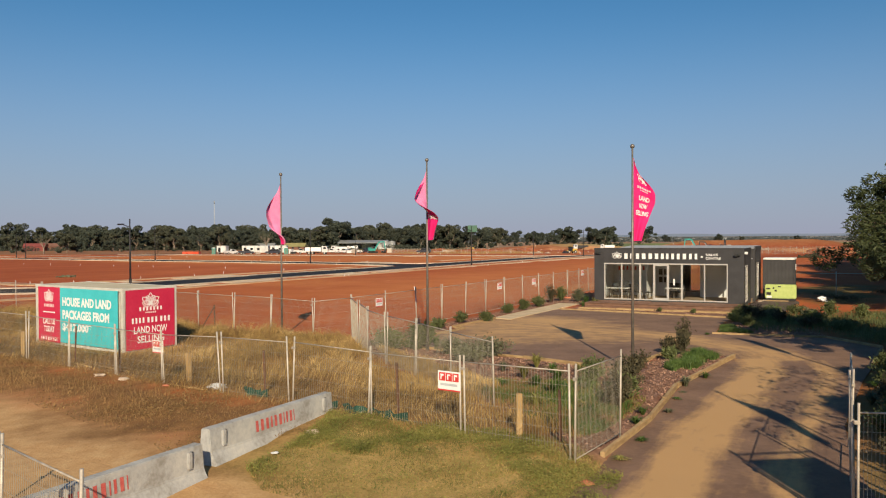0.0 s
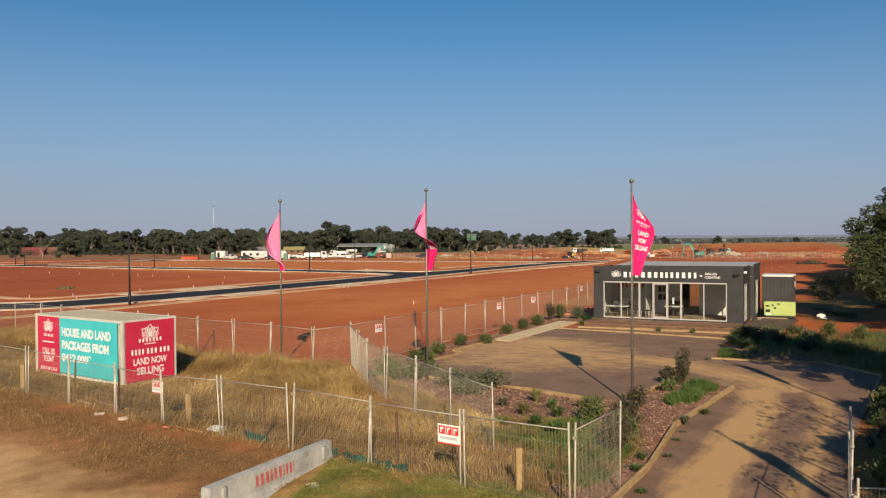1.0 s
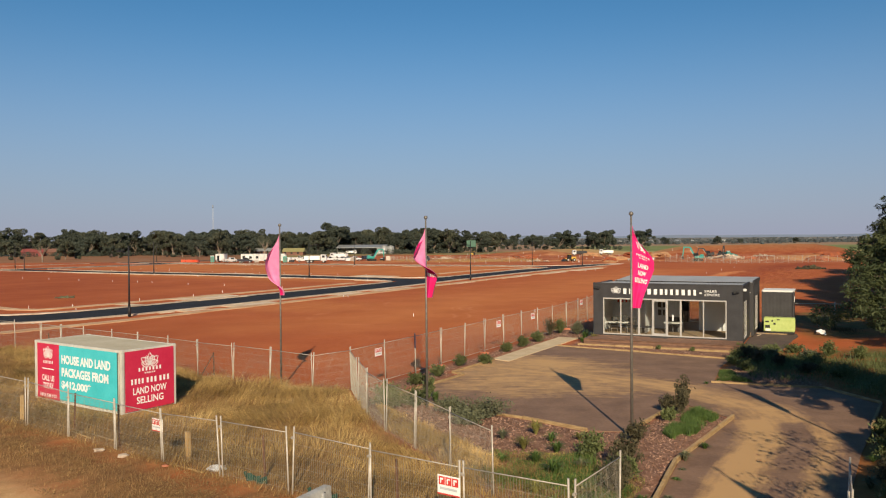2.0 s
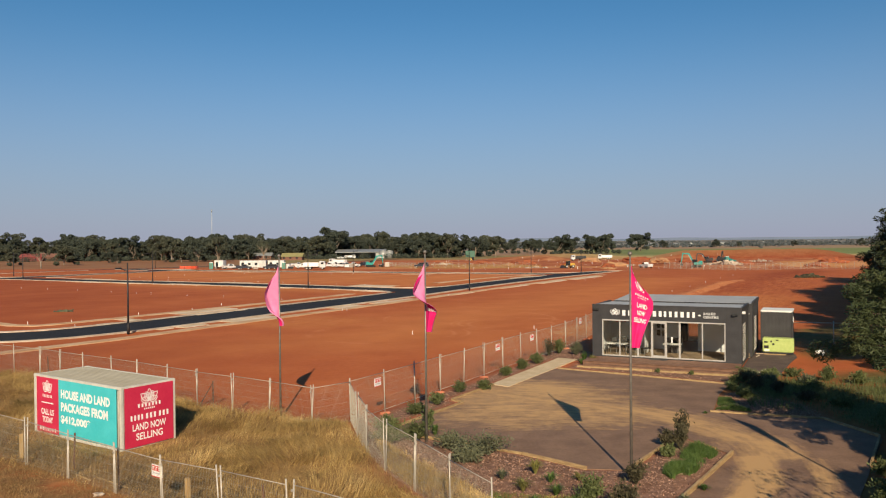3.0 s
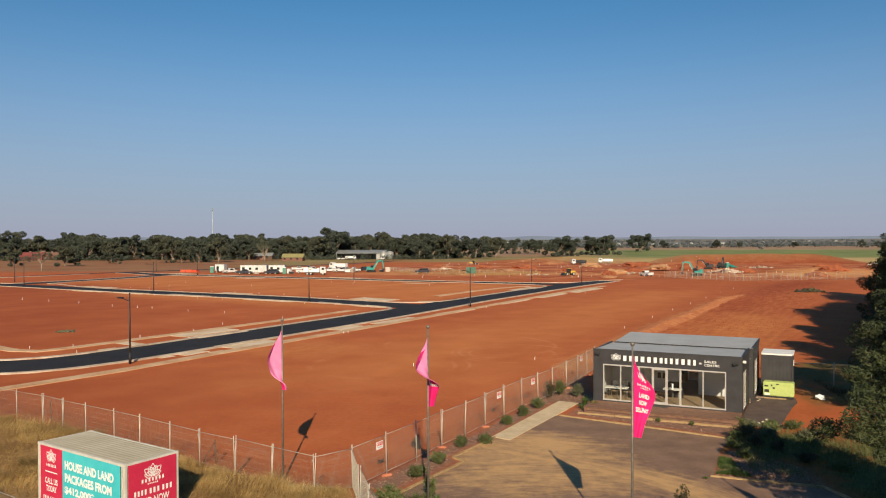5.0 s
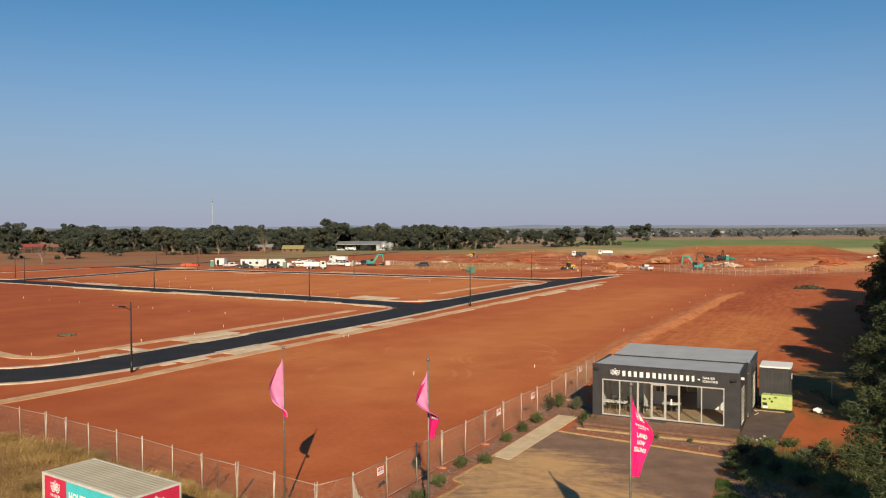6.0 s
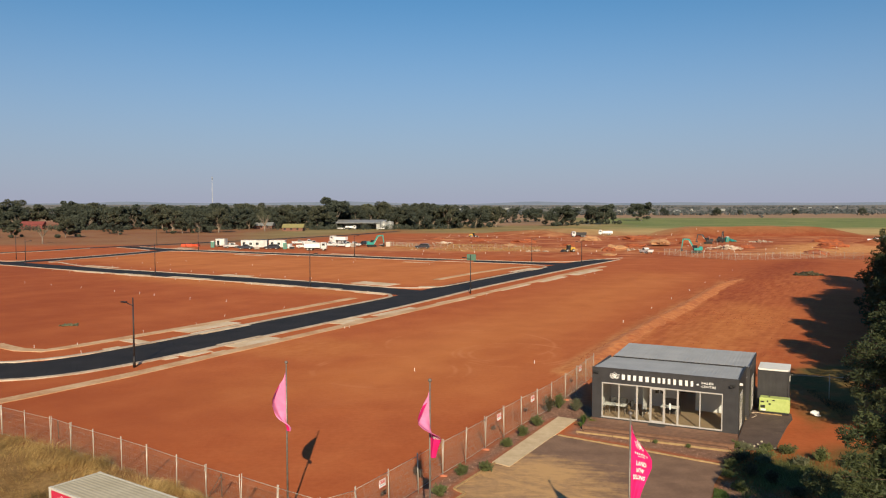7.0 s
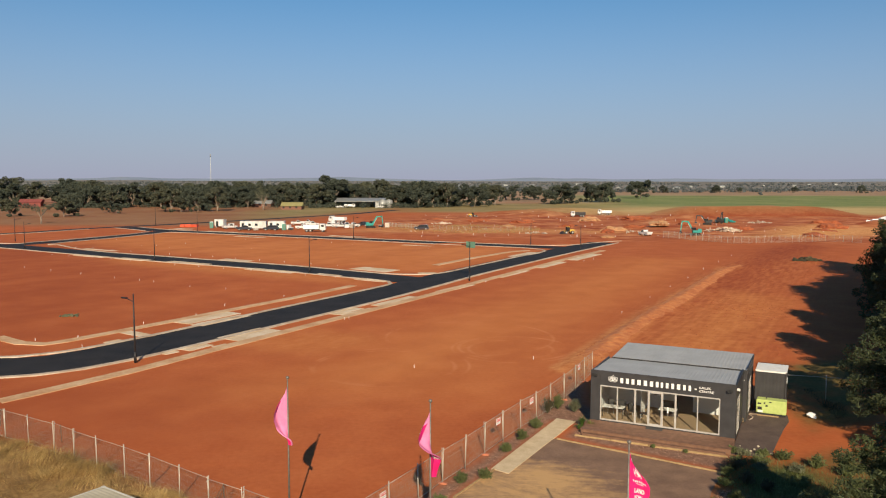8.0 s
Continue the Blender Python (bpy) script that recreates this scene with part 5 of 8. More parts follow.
# ---- flags ----
def flag_pole(x, y, h, rz, swing, back, flip=False, twist=0.0, t0=0.10, t1=0.38):
    z = ground_at(x, y)
    top = thing("flag_pole", pose(x, y, z), "tall bronze flag pole with ball finial and magenta banner", "flag pole", "flag poles")
    h = h - z
    part("pole", tube(bmesh.new(), (0, 0, -0.3), (0, 0, h - 0.1), 0.055, 0.030, n=10), M["pole"], top)
    bm = bmesh.new()
    bmesh.ops.create_uvsphere(bm, u_segments=14, v_segments=10, radius=0.078)
    for f in bm.faces:
        f.smooth = True
    bmesh.ops.translate(bm, verts=bm.verts, vec=(0, 0, h - 0.04))
    part("finial", bm, M["pole"], top, "ball finial")
    # hanging cloth: hoist along the pole, the fly drooping in folds
    nu, nv, ht, wd = 16, 34, 2.85, 0.72
    vs, fs = [], []
    for j in range(nv + 1):
        v = j / nv
        out = (0.10 + 0.95 * math.sin(min(1.0, v * 2.3) * math.pi / 2) * (1 - 0.72 * max(0, v - 0.42) / 0.58))
        for i in range(nu + 1):
            u = i / nu
            s = u * wd * min(1, out)
            droop = 0.62 * u * max(0, 1 - v * 1.15)
            fold = 0.13 * math.sin(u * 5.2 + v * 3.1 + swing) * u + 0.05 * math.sin(u * 11 + v * 5 + swing * 2) * u
            roll = back * (u ** 2) * (0.25 + 0.35 * math.sin(v * 5 + swing))
            k = min(1, max(0, (v - t0) / (t1 - t0)))
            px, py = Matrix.Rotation(radians(twist) * k * k * (3 - 2 * k), 2) @ Vector((0.04 + s * math.cos(roll), fold + s * math.sin(roll)))
            vs.append((px, py, h - 0.42 - v * ht - droop * 0.8))
    for j in range(nv):
        for i in range(nu):
            a = j * (nu + 1) + i
            fs.append((a, a + 1, a + nu + 2, a + nu + 1))
    me = raw_mesh("flag", vs, [q[::-1] for q in fs] if flip else fs, M["flag"])
    me.polygons.foreach_set("use_smooth", [True] * len(me.polygons))
    fl = part("flag", me, None, top, "magenta cloth flag")
    fl.matrix_local = Matrix.Rotation(radians(rz), 4, "Z")
    me.update()
    nor = [v.normal.copy() for v in me.vertices]
    rev = raw_mesh("flag_reverse", [tuple(Vector(p) - q * 0.008) for p, q in zip(vs, nor)], fs, M["flag_pale"])
    rev.polygons.foreach_set("use_smooth", [True] * len(rev.polygons))
    part("flag_reverse", rev, None, fl, "pale pink reverse of the cloth")

    def surf(u, v):
        a, b = u * nu, v * nv
        i, j = min(nu - 1, int(a)), min(nv - 1, int(b))
        fu, fv = a - i, b - j
        g = [Vector(vs[(j + dj) * (nu + 1) + i + di]) for dj in (0, 1) for di in (0, 1)]
        return (g[0] * (1 - fu) + g[1] * fu) * (1 - fv) + (g[2] * (1 - fu) + g[3] * fu) * fv
    # white print on the magenta face: flower outline over plain bars
    def face(u, v):
        u, v = min(0.98, max(0.02, u)), min(0.98, max(0.02, v))
        p = surf(u, v)
        n = (surf(min(1, u + 0.03), v) - p).cross(surf(u, min(1, v + 0.02)) - p)
        return p - n.normalized() * 0.010 * turn
    n0 = (surf(0.55, 0.5) - surf(0.5, 0.5)).cross(surf(0.5, 0.55) - surf(0.5, 0.5)).normalized()
    turn = -1 if n0.dot(nor[(nv // 2) * (nu + 1) + nu // 2]) > 0 else 1
    bm = bmesh.new()
    for k in range(7):
        a = radians(-78 + 26 * k)
        for s in (-1, 1):
            prev = None
            for q in range(7):
                f = q / 6
                w = 0.045 * math.sin(math.pi * f ** 0.85)
                ln = 0.20 if k % 2 else 0.16
                cu = 0.5 + math.sin(a) * ln * f * 1.6 + math.cos(a) * s * w * 1.6
                cv = 0.24 - (math.cos(a) * ln * f - math.sin(a) * s * w) * 0.62
                cur = (bm.verts.new(face(cu, cv)), bm.verts.new(face(cu + 0.035, cv + 0.004)))
                if prev:
                    bm.faces.new((prev[0], prev[1], cur[1], cur[0]))
                prev = cur
    part("flag_print", bm, M["white_clean"], fl, "white flower outline print")
    for v0, n_let, u0, u1, hh in ((0.315, 7, 0.16, 0.84, 0.026), (0.355, 6, 0.30, 0.70, 0.014)):
        for k in range(n_let):
            a0, a1 = u0 + (u1 - u0) * (k + 0.22) / n_let, u0 + (u1 - u0) * (k + 0.70) / n_let
            bm = bmesh.new()
            bm.faces.new([bm.verts.new(face(a, b)) for a, b in ((a0, v0), (a1, v0), (a1, v0 + hh), (a0, v0 + hh))])
            part("lettering_bar", bm, M["white_clean"], fl)
    for word, v0, half in (("LAND", 0.46, 0.25), ("NOW", 0.555, 0.21), ("SELLING", 0.65, 0.37)):
        ob = lettering(word, 2 * half, 0.062, M["white_clean"], fl, Matrix(), "lettering", "white printed words", 0.03)
        for w in ob.data.vertices:
            w.co = face(0.5 + w.co.x, v0 - w.co.y)
    return top


flag_pole(-7.82, 36.7, 7.62, 205, 0.4, 0.5, True, 90, 0.66, 0.98)
flag_pole(-0.92, 32.2, 7.80, 208, 0.9, 0.6, True, 108, 0.30, 0.72)
flag_pole(6.26, 27.3, 7.75, -6, 3.3, 0.5, True)
flag_pole(13.75, 22.6, 7.7, 52, 0.8, 0.5)
flag_pole(8.9, 9.0, 7.7, 58, 2.5, 0.5)

# leaning sign frame beside the drive entrance
sf = thing("sign_frame", pose(7.4, 8.9, 0, 0, 0, 8), "tall sign board on a steel frame beside the drive", "sign")
part("board", box(bmesh.new(), -0.75, 0.75, -0.03, 0.03, 2.2, 4.0, 0.01), M["sign_red"], sf)
for x in (-0.8, 0.9):
    part("post", tube(bmesh.new(), (x, 0.06, -0.2), (x, 0.06, 4.4), 0.035, n=7), M["galv"], sf)
part("rail", tube(bmesh.new(), (-0.8, 0.06, 4.2), (0.9, 0.06, 4.2), 0.03, n=6), M["galv"], sf)


# ---- street lamps ----
def street_lamp(x, y, h, rz, plate=False):
    z = float(fall(y)) + 0.05
    top = thing("street_lamp", pose(x, y, z, 0, 0, rz), "slim black street lamp post with an outreach arm", "street lamp", "street lamps")
    part("post", tube(bmesh.new(), (0, 0, -0.3), (0, 0, h), 0.10, 0.055, n=8), M["lamp"], top)
    part("collar", tube(bmesh.new(), (0, 0, 0), (0, 0, 1.0), 0.13, 0.12, n=8), M["lamp"], top)
    part("arm", tube(bmesh.new(), (0, 0, h - 0.75), (1.0, 0, h - 0.5), 0.04, n=6), M["lamp"], top)
    part("luminaire", box(bmesh.new(), 0.85, 1.55, -0.13, 0.13, h - 0.55, h - 0.42, 0.03), M["lamp"], top)
    if plate:
        part("name_plate", box(bmesh.new(), -0.95, 0.75, -0.14, -0.11, h - 0.95, h + 0.1, 0.01), M["street_sign"], top, "green sign board")
        for bx, bw in ((-0.45, 0.28), (0.05, 0.2)):
            part("lettering_bar", box(bmesh.new(), bx, bx + bw, -0.148, -0.142, h - 0.6, h - 0.25), M["white_clean"], top)
    return top


for x, y, h, rz, pl in ((-29.1, 71.5, 6.4, 152, 0), (-25.4, 141.6, 6.4, 30, 0), (-61.0, 162.0, 6.6, 210, 0), (-28.0, 228.5, 6.6, 30, 0), (-104, 192, 6.4, 40, 0), (-119, 215, 6.6, 30, 0), (3.2, 131.0, 6.4, 152, 1), (21, 206, 6.4, 30, 0), (31, 188, 6.4, 152, 0), (-112, 300, 7, 0, 0), (-84, 262, 7, 30, 0)):
    street_lamp(x, y, h, rz, pl)
# ---- sales office ----
OFF = pose(9.67, 53.8, 0.0, 0, 0, -25.3)
off = thing("sales_office", OFF, "charcoal modular sales office with a glazed front and grey steel roof", "office building")
FL, TOPZ, W1, D1, D2 = 0.40, 3.85, 9.5, 4.8, 9.9
GX0, GX1, GZ0, GZ1 = 0.68, 8.54, 0.43, 2.86
P = lambda *a, **k: box(bmesh.new(), *a, **k)
part("front_wall", P(0, GX0, 0, 0.14, 0.15, TOPZ, bevel=0.01), M["charcoal"], off)
part("front_wall", P(GX1, W1, 0, 0.14, 0.15, TOPZ, bevel=0.01), M["charcoal"], off)
part("fascia", P(GX0, GX1, 0, 0.14, GZ1, TOPZ), M["charcoal"], off)
part("sill_beam", P(GX0, GX1, 0, 0.14, 0.15, GZ0), M["charcoal"], off)
part("side_wall", P(0, 0.14, 0.14, D1, 0.15, TOPZ - 0.05), M["charcoal"], off)
part("side_wall", P(0.25, 0.39, D1, D2, 0.15, TOPZ - 0.1), M["charcoal"], off)
# right side with two glazed openings
for y0, y1, z0, z1 in ((0.14, 0.75, 0.15, TOPZ - 0.05), (2.35, D1, 0.15, TOPZ - 0.05), (0.75, 2.35, 2.75, TOPZ - 0.05), (0.75, 2.35, 0.15, 0.43)):
    part("side_wall", P(W1 - 0.14, W1, y0, y1, z0, z1), M["charcoal"], off)
for y0, y1, z0, z1 in ((D1, 6.3, 0.15, TOPZ - 0.1), (7.9, D2, 0.15, TOPZ - 0.1), (6.3, 7.9, 2.75, TOPZ - 0.1), (6.3, 7.9, 0.15, 0.43)):
    part("side_wall", P(W1 + 0.1, W1 + 0.24, y0, y1, z0, z1), M["charcoal"], off)
part("return_wall", P(W1, W1 + 0.1, D1, D1 + 0.14, 0.15, TOPZ - 0.1), M["charcoal"], off)
for x0, x1, z0, z1 in ((0.25, 4.7, 0.15, TOPZ - 0.1), (7.3, W1 + 0.24, 0.15, TOPZ - 0.1), (4.7, 7.3, 2.75, TOPZ - 0.1), (4.7, 7.3, 0.15, 0.43)):
    part("rear_wall", P(x0, x1, D2, D2 + 0.14, z0, z1), M["charcoal"], off)
rear = part("window", P(4.702, 7.298, D2 + 0.02, D2 + 0.12, 2.68, 2.748), M["alu"], off, "pale framed rear window")
for x in (4.703, 5.965, 7.227):
    part("mullion", P(x, x + 0.07, D2 + 0.02, D2 + 0.12, 0.5, 2.68), M["alu"], rear)
part("window_sill", P(4.702, 7.298, D2 + 0.02, D2 + 0.12, 0.432, 0.5), M["alu"], rear)
for x in (4.775, 6.037):
    part("pane", P(x, x + 1.188, D2 + 0.06, D2 + 0.066, 0.5, 2.68), M["glass"], rear).visible_shadow = False
part("party_wall", P(0.14, 4.9, D1 - 0.1, D1, FL, 3.3), M["interior"], off, "white interior wall")
part("party_wall", P(6.2, W1 - 0.14, D1 - 0.1, D1, FL, 3.3), M["interior"], off, "white interior wall")
part("floor_slab", P(0.14, W1 - 0.14, 0.14, D1, 0.1, FL), M["carpet"], off, "tan floor")
part("floor_slab", P(0.39, W1 + 0.1, D1, D2, 0.1, FL), M["carpet"], off, "tan floor")
part("ceiling_lining", P(0.14, W1 - 0.14, 0.14, D1, 3.05, 3.1), M["interior"], off)
part("ceiling_lining", P(0.39, W1 + 0.1, D1, D2, 3.05, 3.1), M["interior"], off)
part("inner_lining", P(0.141, 0.16, 0.15, D1 - 0.1, FL, 3.05), M["interior"], off)
part("inner_lining", P(W1 - 0.16, W1 - 0.141, 2.4, D1 - 0.1, FL, 3.05), M["interior"], off)
part("partition", P(2.9, 2.98, 3.0, D1 - 0.1, FL, 3.05), M["interior"], off, "white partition")
part("counter", P(4.3, 5.4, 2.9, 3.4, FL, FL + 1.0, bevel=0.01), M["charcoal"], off)
part("display_panel", P(3.1, 3.16, 1.6, 2.9, FL, 2.5), M["interior"], off)
bars([0.22] * 7, 0.3, 0.07, M["print_red"], off, pose(1.45, D1 - 0.105, 2.35) @ UPRIGHT)
for k, (x, z) in enumerate(((3.4, 1.9), (3.75, 1.9), (3.4, 1.35), (3.75, 1.35))):
    part("wall_print", P(x, x + 0.25, D1 - 0.13, D1 - 0.102, z, z + 0.4), M["dark_trim"], off)


def roof_sheet(x0, x1, y0, y1, z0, z1, pitch=0.24):
    bm = bmesh.new()
    n = int((x1 - x0) / pitch)
    pts = []
    for i in range(n):
        a = x0 + (x1 - x0) * i / n
        d = (x1 - x0) / n
        pts += [(a, 0), (a + d * 0.66, 0), (a + d * 0.75, 0.011), (a + d * 0.91, 0.011)]
    pts.append((x1, 0))
    rows = [[bm.verts.new((x, y, z + b)) for x, b in pts] for y, z in ((y0, z0), (y1, z1))]
    low = [[bm.verts.new((x, y, z + b - 0.012)) for x, b in pts] for y, z in ((y0, z0), (y1, z1))]
    for i in range(len(pts) - 1):
        bm.faces.new((rows[0][i], rows[0][i + 1], rows[1][i + 1], rows[1][i]))
        bm.faces.new((low[0][i + 1], low[0][i], low[1][i], low[1][i + 1]))
        bm.faces.new((low[0][i], low[0][i + 1], rows[0][i + 1], rows[0][i]))
    return bm


part("roof", roof_sheet(0.10, W1 - 0.10, 0.02, 4.85, TOPZ - 0.02, TOPZ - 0.16), M["roof"], off)
part("roof", roof_sheet(0.28, W1 + 0.22, 5.0, D2 + 0.1, TOPZ - 0.08, TOPZ + 0.06), M["roof"], off)
part("box_gutter", P(0.16, W1 + 0.05, 4.80, 5.02, TOPZ - 0.42, TOPZ - 0.19), M["dark_trim"], off)
part("roof_bearer", P(0.3, W1 + 0.2, 5.06, 5.12, TOPZ - 0.40, TOPZ - 0.10), M["dark_trim"], off)
part("parapet", P(0, W1, -0.02, 0.02, TOPZ - 0.10, TOPZ + 0.02), M["charcoal"], off)
part("roof_barge", P(W1 - 0.10, W1 + 0.02, 0.02, 4.8, TOPZ - 0.22, TOPZ - 0.02), M["dark_trim"], off)
part("roof_barge", P(W1 + 0.20, W1 + 0.28, 5.0, D2 + 0.12, TOPZ - 0.2, TOPZ + 0.05), M["charcoal"], off)

# glazing: frames between the mullions, panes, the sliding door
fr = [0, 0.150, 0.304, 0.416, 0.536, 0.643, 0.822, 1.0]
xs = [GX0 + (GX1 - GX0) * f for f in fr]
win = part("window", P(GX0, GX1, -0.03, 0.11, GZ1 - 0.08, GZ1 - 0.002), M["alu"], off, "pale aluminium shopfront window")
part("window_sill", P(GX0, GX1, -0.03, 0.11, GZ0 + 0.002, GZ0 + 0.07), M["alu"], win)
for i, x in enumerate(xs):
    w = 0.11 if i in (2, 5) else 0.06
    a = min(max(x - w / 2, GX0 + 0.002), GX1 - w - 0.002)
    part("mullion", P(a, a + w, -0.035, 0.112, GZ0 + 0.07, GZ1 - 0.08, bevel=0.006), M["alu"], win)
for i in range(7):
    if i == 3:
        continue
    pane = part("pane", P(xs[i] + 0.03, xs[i + 1] - 0.03, 0.05, 0.058, GZ0 + 0.07, GZ1 - 0.08), M["glass"], win)
    pane.visible_shadow = False
door = part("door", P(xs[3] + 0.04, xs[4] - 0.04, -0.028, 0.02, GZ1 - 0.17, GZ1 - 0.082), M["alu"], off, "pale framed sliding glass door")
for x in (xs[3] + 0.04, xs[4] - 0.10):
    part("door_stile", P(x, x + 0.06, -0.028, 0.02, GZ0 + 0.07, GZ1 - 0.17), M["alu"], door)
part("door_rail", P(xs[3] + 0.10, xs[4] - 0.10, -0.028, 0.02, GZ0 + 0.07, GZ0 + 0.17), M["alu"], door)
pane = part("pane", P(xs[3] + 0.10, xs[4] - 0.10, -0.008, 0.0, GZ0 + 0.17, GZ1 - 0.17), M["glass"], door)
pane.visible_shadow = False
part("door_notice", P(xs[4] + 0.30, xs[4] + 0.40, 0.03, 0.045, 1.45, 1.85), M["white_clean"], win, "white notice")
part("door_mat", P(xs[3] - 0.05, xs[4] + 0.1, -0.55, -0.06, 0.362, 0.378), M["dark_trim"], off)
for y0, y1, xw in ((0.75, 2.35, W1), (6.3, 7.9, W1 + 0.24)):
    sw = part("window", P(xw - 0.12, xw + 0.03, y0 + 0.002, y1 - 0.002, 2.68, 2.748), M["alu"], off, "pale framed side window")
    part("window_sill", P(xw - 0.12, xw + 0.03, y0 + 0.002, y1 - 0.002, 0.432, 0.5), M["alu"], sw)
    for k in range(3):
        y = y0 + (y1 - y0 - 0.11) * k / 2
        part("mullion", P(xw - 0.05, xw + 0.012, y + 0.018, y + 0.092, 0.5, 2.68), M["alu"], sw)
    if y0 > 5:
        part("blind", P(xw - 0.03, xw - 0.02, y0 + 0.11, y1 - 0.11, 0.5, 2.68), M["interior"], sw, "pale blind")
    for k in range(2):
        y = y0 + 0.11 + (y1 - y0 - 0.11) * k / 2
        pane = part("pane", P(xw - 0.008, xw - 0.002, y, y + (y1 - y0) / 2 - 0.16, 0.5, 2.68), M["glass"], sw)
        pane.visible_shadow = False

# fascia sign
emblem(0.62, M["white_clean"], off, pose(1.55, -0.025, 3.40) @ UPRIGHT, 0.05)
word = [0.32, 0.30, 0.30, 0.36, 0.34, 0.32, 0.28]
bars(word, 0.36, 0.075, M["white_clean"], off, pose(3.32, -0.025, 3.32) @ UPRIGHT)
bars([0.24, 0.26, 0.27, 0.31, 0.26, 0.24], 0.36, 0.09, M["white_clean"], off, pose(5.72, -0.025, 3.32) @ UPRIGHT)
emblem(0.16, M["white_clean"], off, pose(6.98, -0.025, 3.31) @ UPRIGHT, 0.1)
lettering("SALES", 0.74, 0.15, M["white_clean"], off, pose(7.58, -0.025, 3.43) @ UPRIGHT)
lettering("CENTRE", 0.92, 0.15, M["white_clean"], off, pose(7.67, -0.025, 3.20) @ UPRIGHT)
# floodlights and cameras on the corners
for x, y, z, mt in ((9.05, -0.12, 3.40, "black"), (9.22, -0.14, 3.46, "black"), (0.16, -0.1, 3.55, "black"), (0.36, -0.08, 3.52, "black"), (9.62, 0.1, 3.55, "white")):
    fl = part("floodlight", P(x - 0.1, x + 0.1, y - 0.06, y + 0.05, z - 0.08, z + 0.08, bevel=0.02), M[mt], off)
    part("bracket", P(x - 0.02, x + 0.02, y + 0.05, max(0.0, y + 0.12), z - 0.02, z + 0.02), M["black"], fl)

# timber deck
deck = thing("deck", OFF, "brown timber deck along the office front", "deck")
part("deck_frame", P(0.0, W1, -2.35, -0.04, 0.02, 0.33), M["deck"], deck)
for k in range(17):
    y = -2.4 + k * 0.139
    part("board", P(0.0 - random.uniform(0, 0.02), W1 + random.uniform(0, 0.02), y, y + 0.132, 0.332, 0.36), M["deck"], deck)
part("step", P(0.2, W1 - 0.3, -2.72, -2.42, 0.02, 0.18, bevel=0.01), M["deck"], deck)


# low sleeper retaining the strip before the deck
for k in range(4):
    solo("garden_sleeper", box(bmesh.new(), 0.01, 2.38, -0.035, 0.035, -0.08, 0.11, 0.012), M["timber"], OFF @ pose(-0.25 + k * 2.42, -2.92, random.uniform(-0.012, 0.012), 0, random.uniform(-0.6, 0.6), random.uniform(-0.8, 0.8)), "weathered pine sleeper before the deck", "garden sleeper", "bed edging")


# furniture seen through the glass
def chair(x, y, rz):
    c = thing("office_chair", OFF @ pose(x, y, FL + 0.002, 0, 0, rz), "dark office chair inside the sales office", "chair", "office chairs")
    part("seat", P(-0.24, 0.24, -0.24, 0.24, 0.43, 0.49, bevel=0.02), M["chair"], c)
    part("backrest", P(-0.22, 0.22, 0.2, 0.25, 0.52, 0.98, bevel=0.02), M["chair"], c)
    for a in (-0.2, 0.2):
        for b in (-0.2, 0.2):
            part("leg", tube(bmesh.new(), (a, b, 0), (a, b, 0.44), 0.014, n=6), M["alu"], c)


def table(x, y, w, d):
    t = thing("desk", OFF @ pose(x, y, FL + 0.002), "white topped desk inside the sales office", "desk", "office desks")
    part("tabletop", P(-w / 2, w / 2, -d / 2, d / 2, 0.70, 0.735, bevel=0.006), M["white_clean"], t)
    for a in (-w / 2 + 0.06, w / 2 - 0.06):
        for b in (-d / 2 + 0.06, d / 2 - 0.06):
            part("leg", tube(bmesh.new(), (a, b, 0), (a, b, 0.70), 0.02, n=6), M["dark_trim"], t)


table(1.35, 1.15, 1.5, 0.75)
chair(1.0, 1.8, 10)
chair(1.8, 1.75, -15)
chair(2.6, 1.5, 60)
chair(3.4, 1.3, -80)
table(4.9, 2.1, 1.2, 0.7)
chair(5.0, 2.7, 0)
mon = thing("monitor", OFF @ pose(1.75, 1.3, FL + 0.737, 0, 0, 10), "black computer monitor on a desk", "monitor")
part("screen", P(-0.28, 0.28, -0.015, 0.015, 0.12, 0.46, bevel=0.006), M["black"], mon)
part("stand", P(-0.1, 0.1, -0.08, 0.08, 0, 0.012), M["black"], mon)
part("neck", P(-0.025, 0.025, 0.016, 0.04, 0.012, 0.2), M["black"], mon)

# store box and generator
store = thing("storage_container", OFF, "charcoal storage container with a pale roof beside the office", "container")
bm = ribbed(2.0, 2.75, 0.24, 0.003)
part("front_wall", bm, M["charcoal"], store).matrix_local = pose(10.05, 8.75, 0.14)
part("body", P(10.02, 12.08, 8.79, 11.2, 0.05, 2.9), M["charcoal"], store)
for x in (9.98, 12.02):
    part("corner_post", P(x, x + 0.1, 8.70, 8.80, 0.05, 2.98, bevel=0.01), M["charcoal"], store)
part("roof", P(9.98, 12.12, 8.70, 11.25, 2.90, 3.02, bevel=0.015), M["white"], store, "pale steel roof")
part("vent", P(12.12, 12.16, 8.85, 9.0, 2.2, 2.6), M["white"], store)

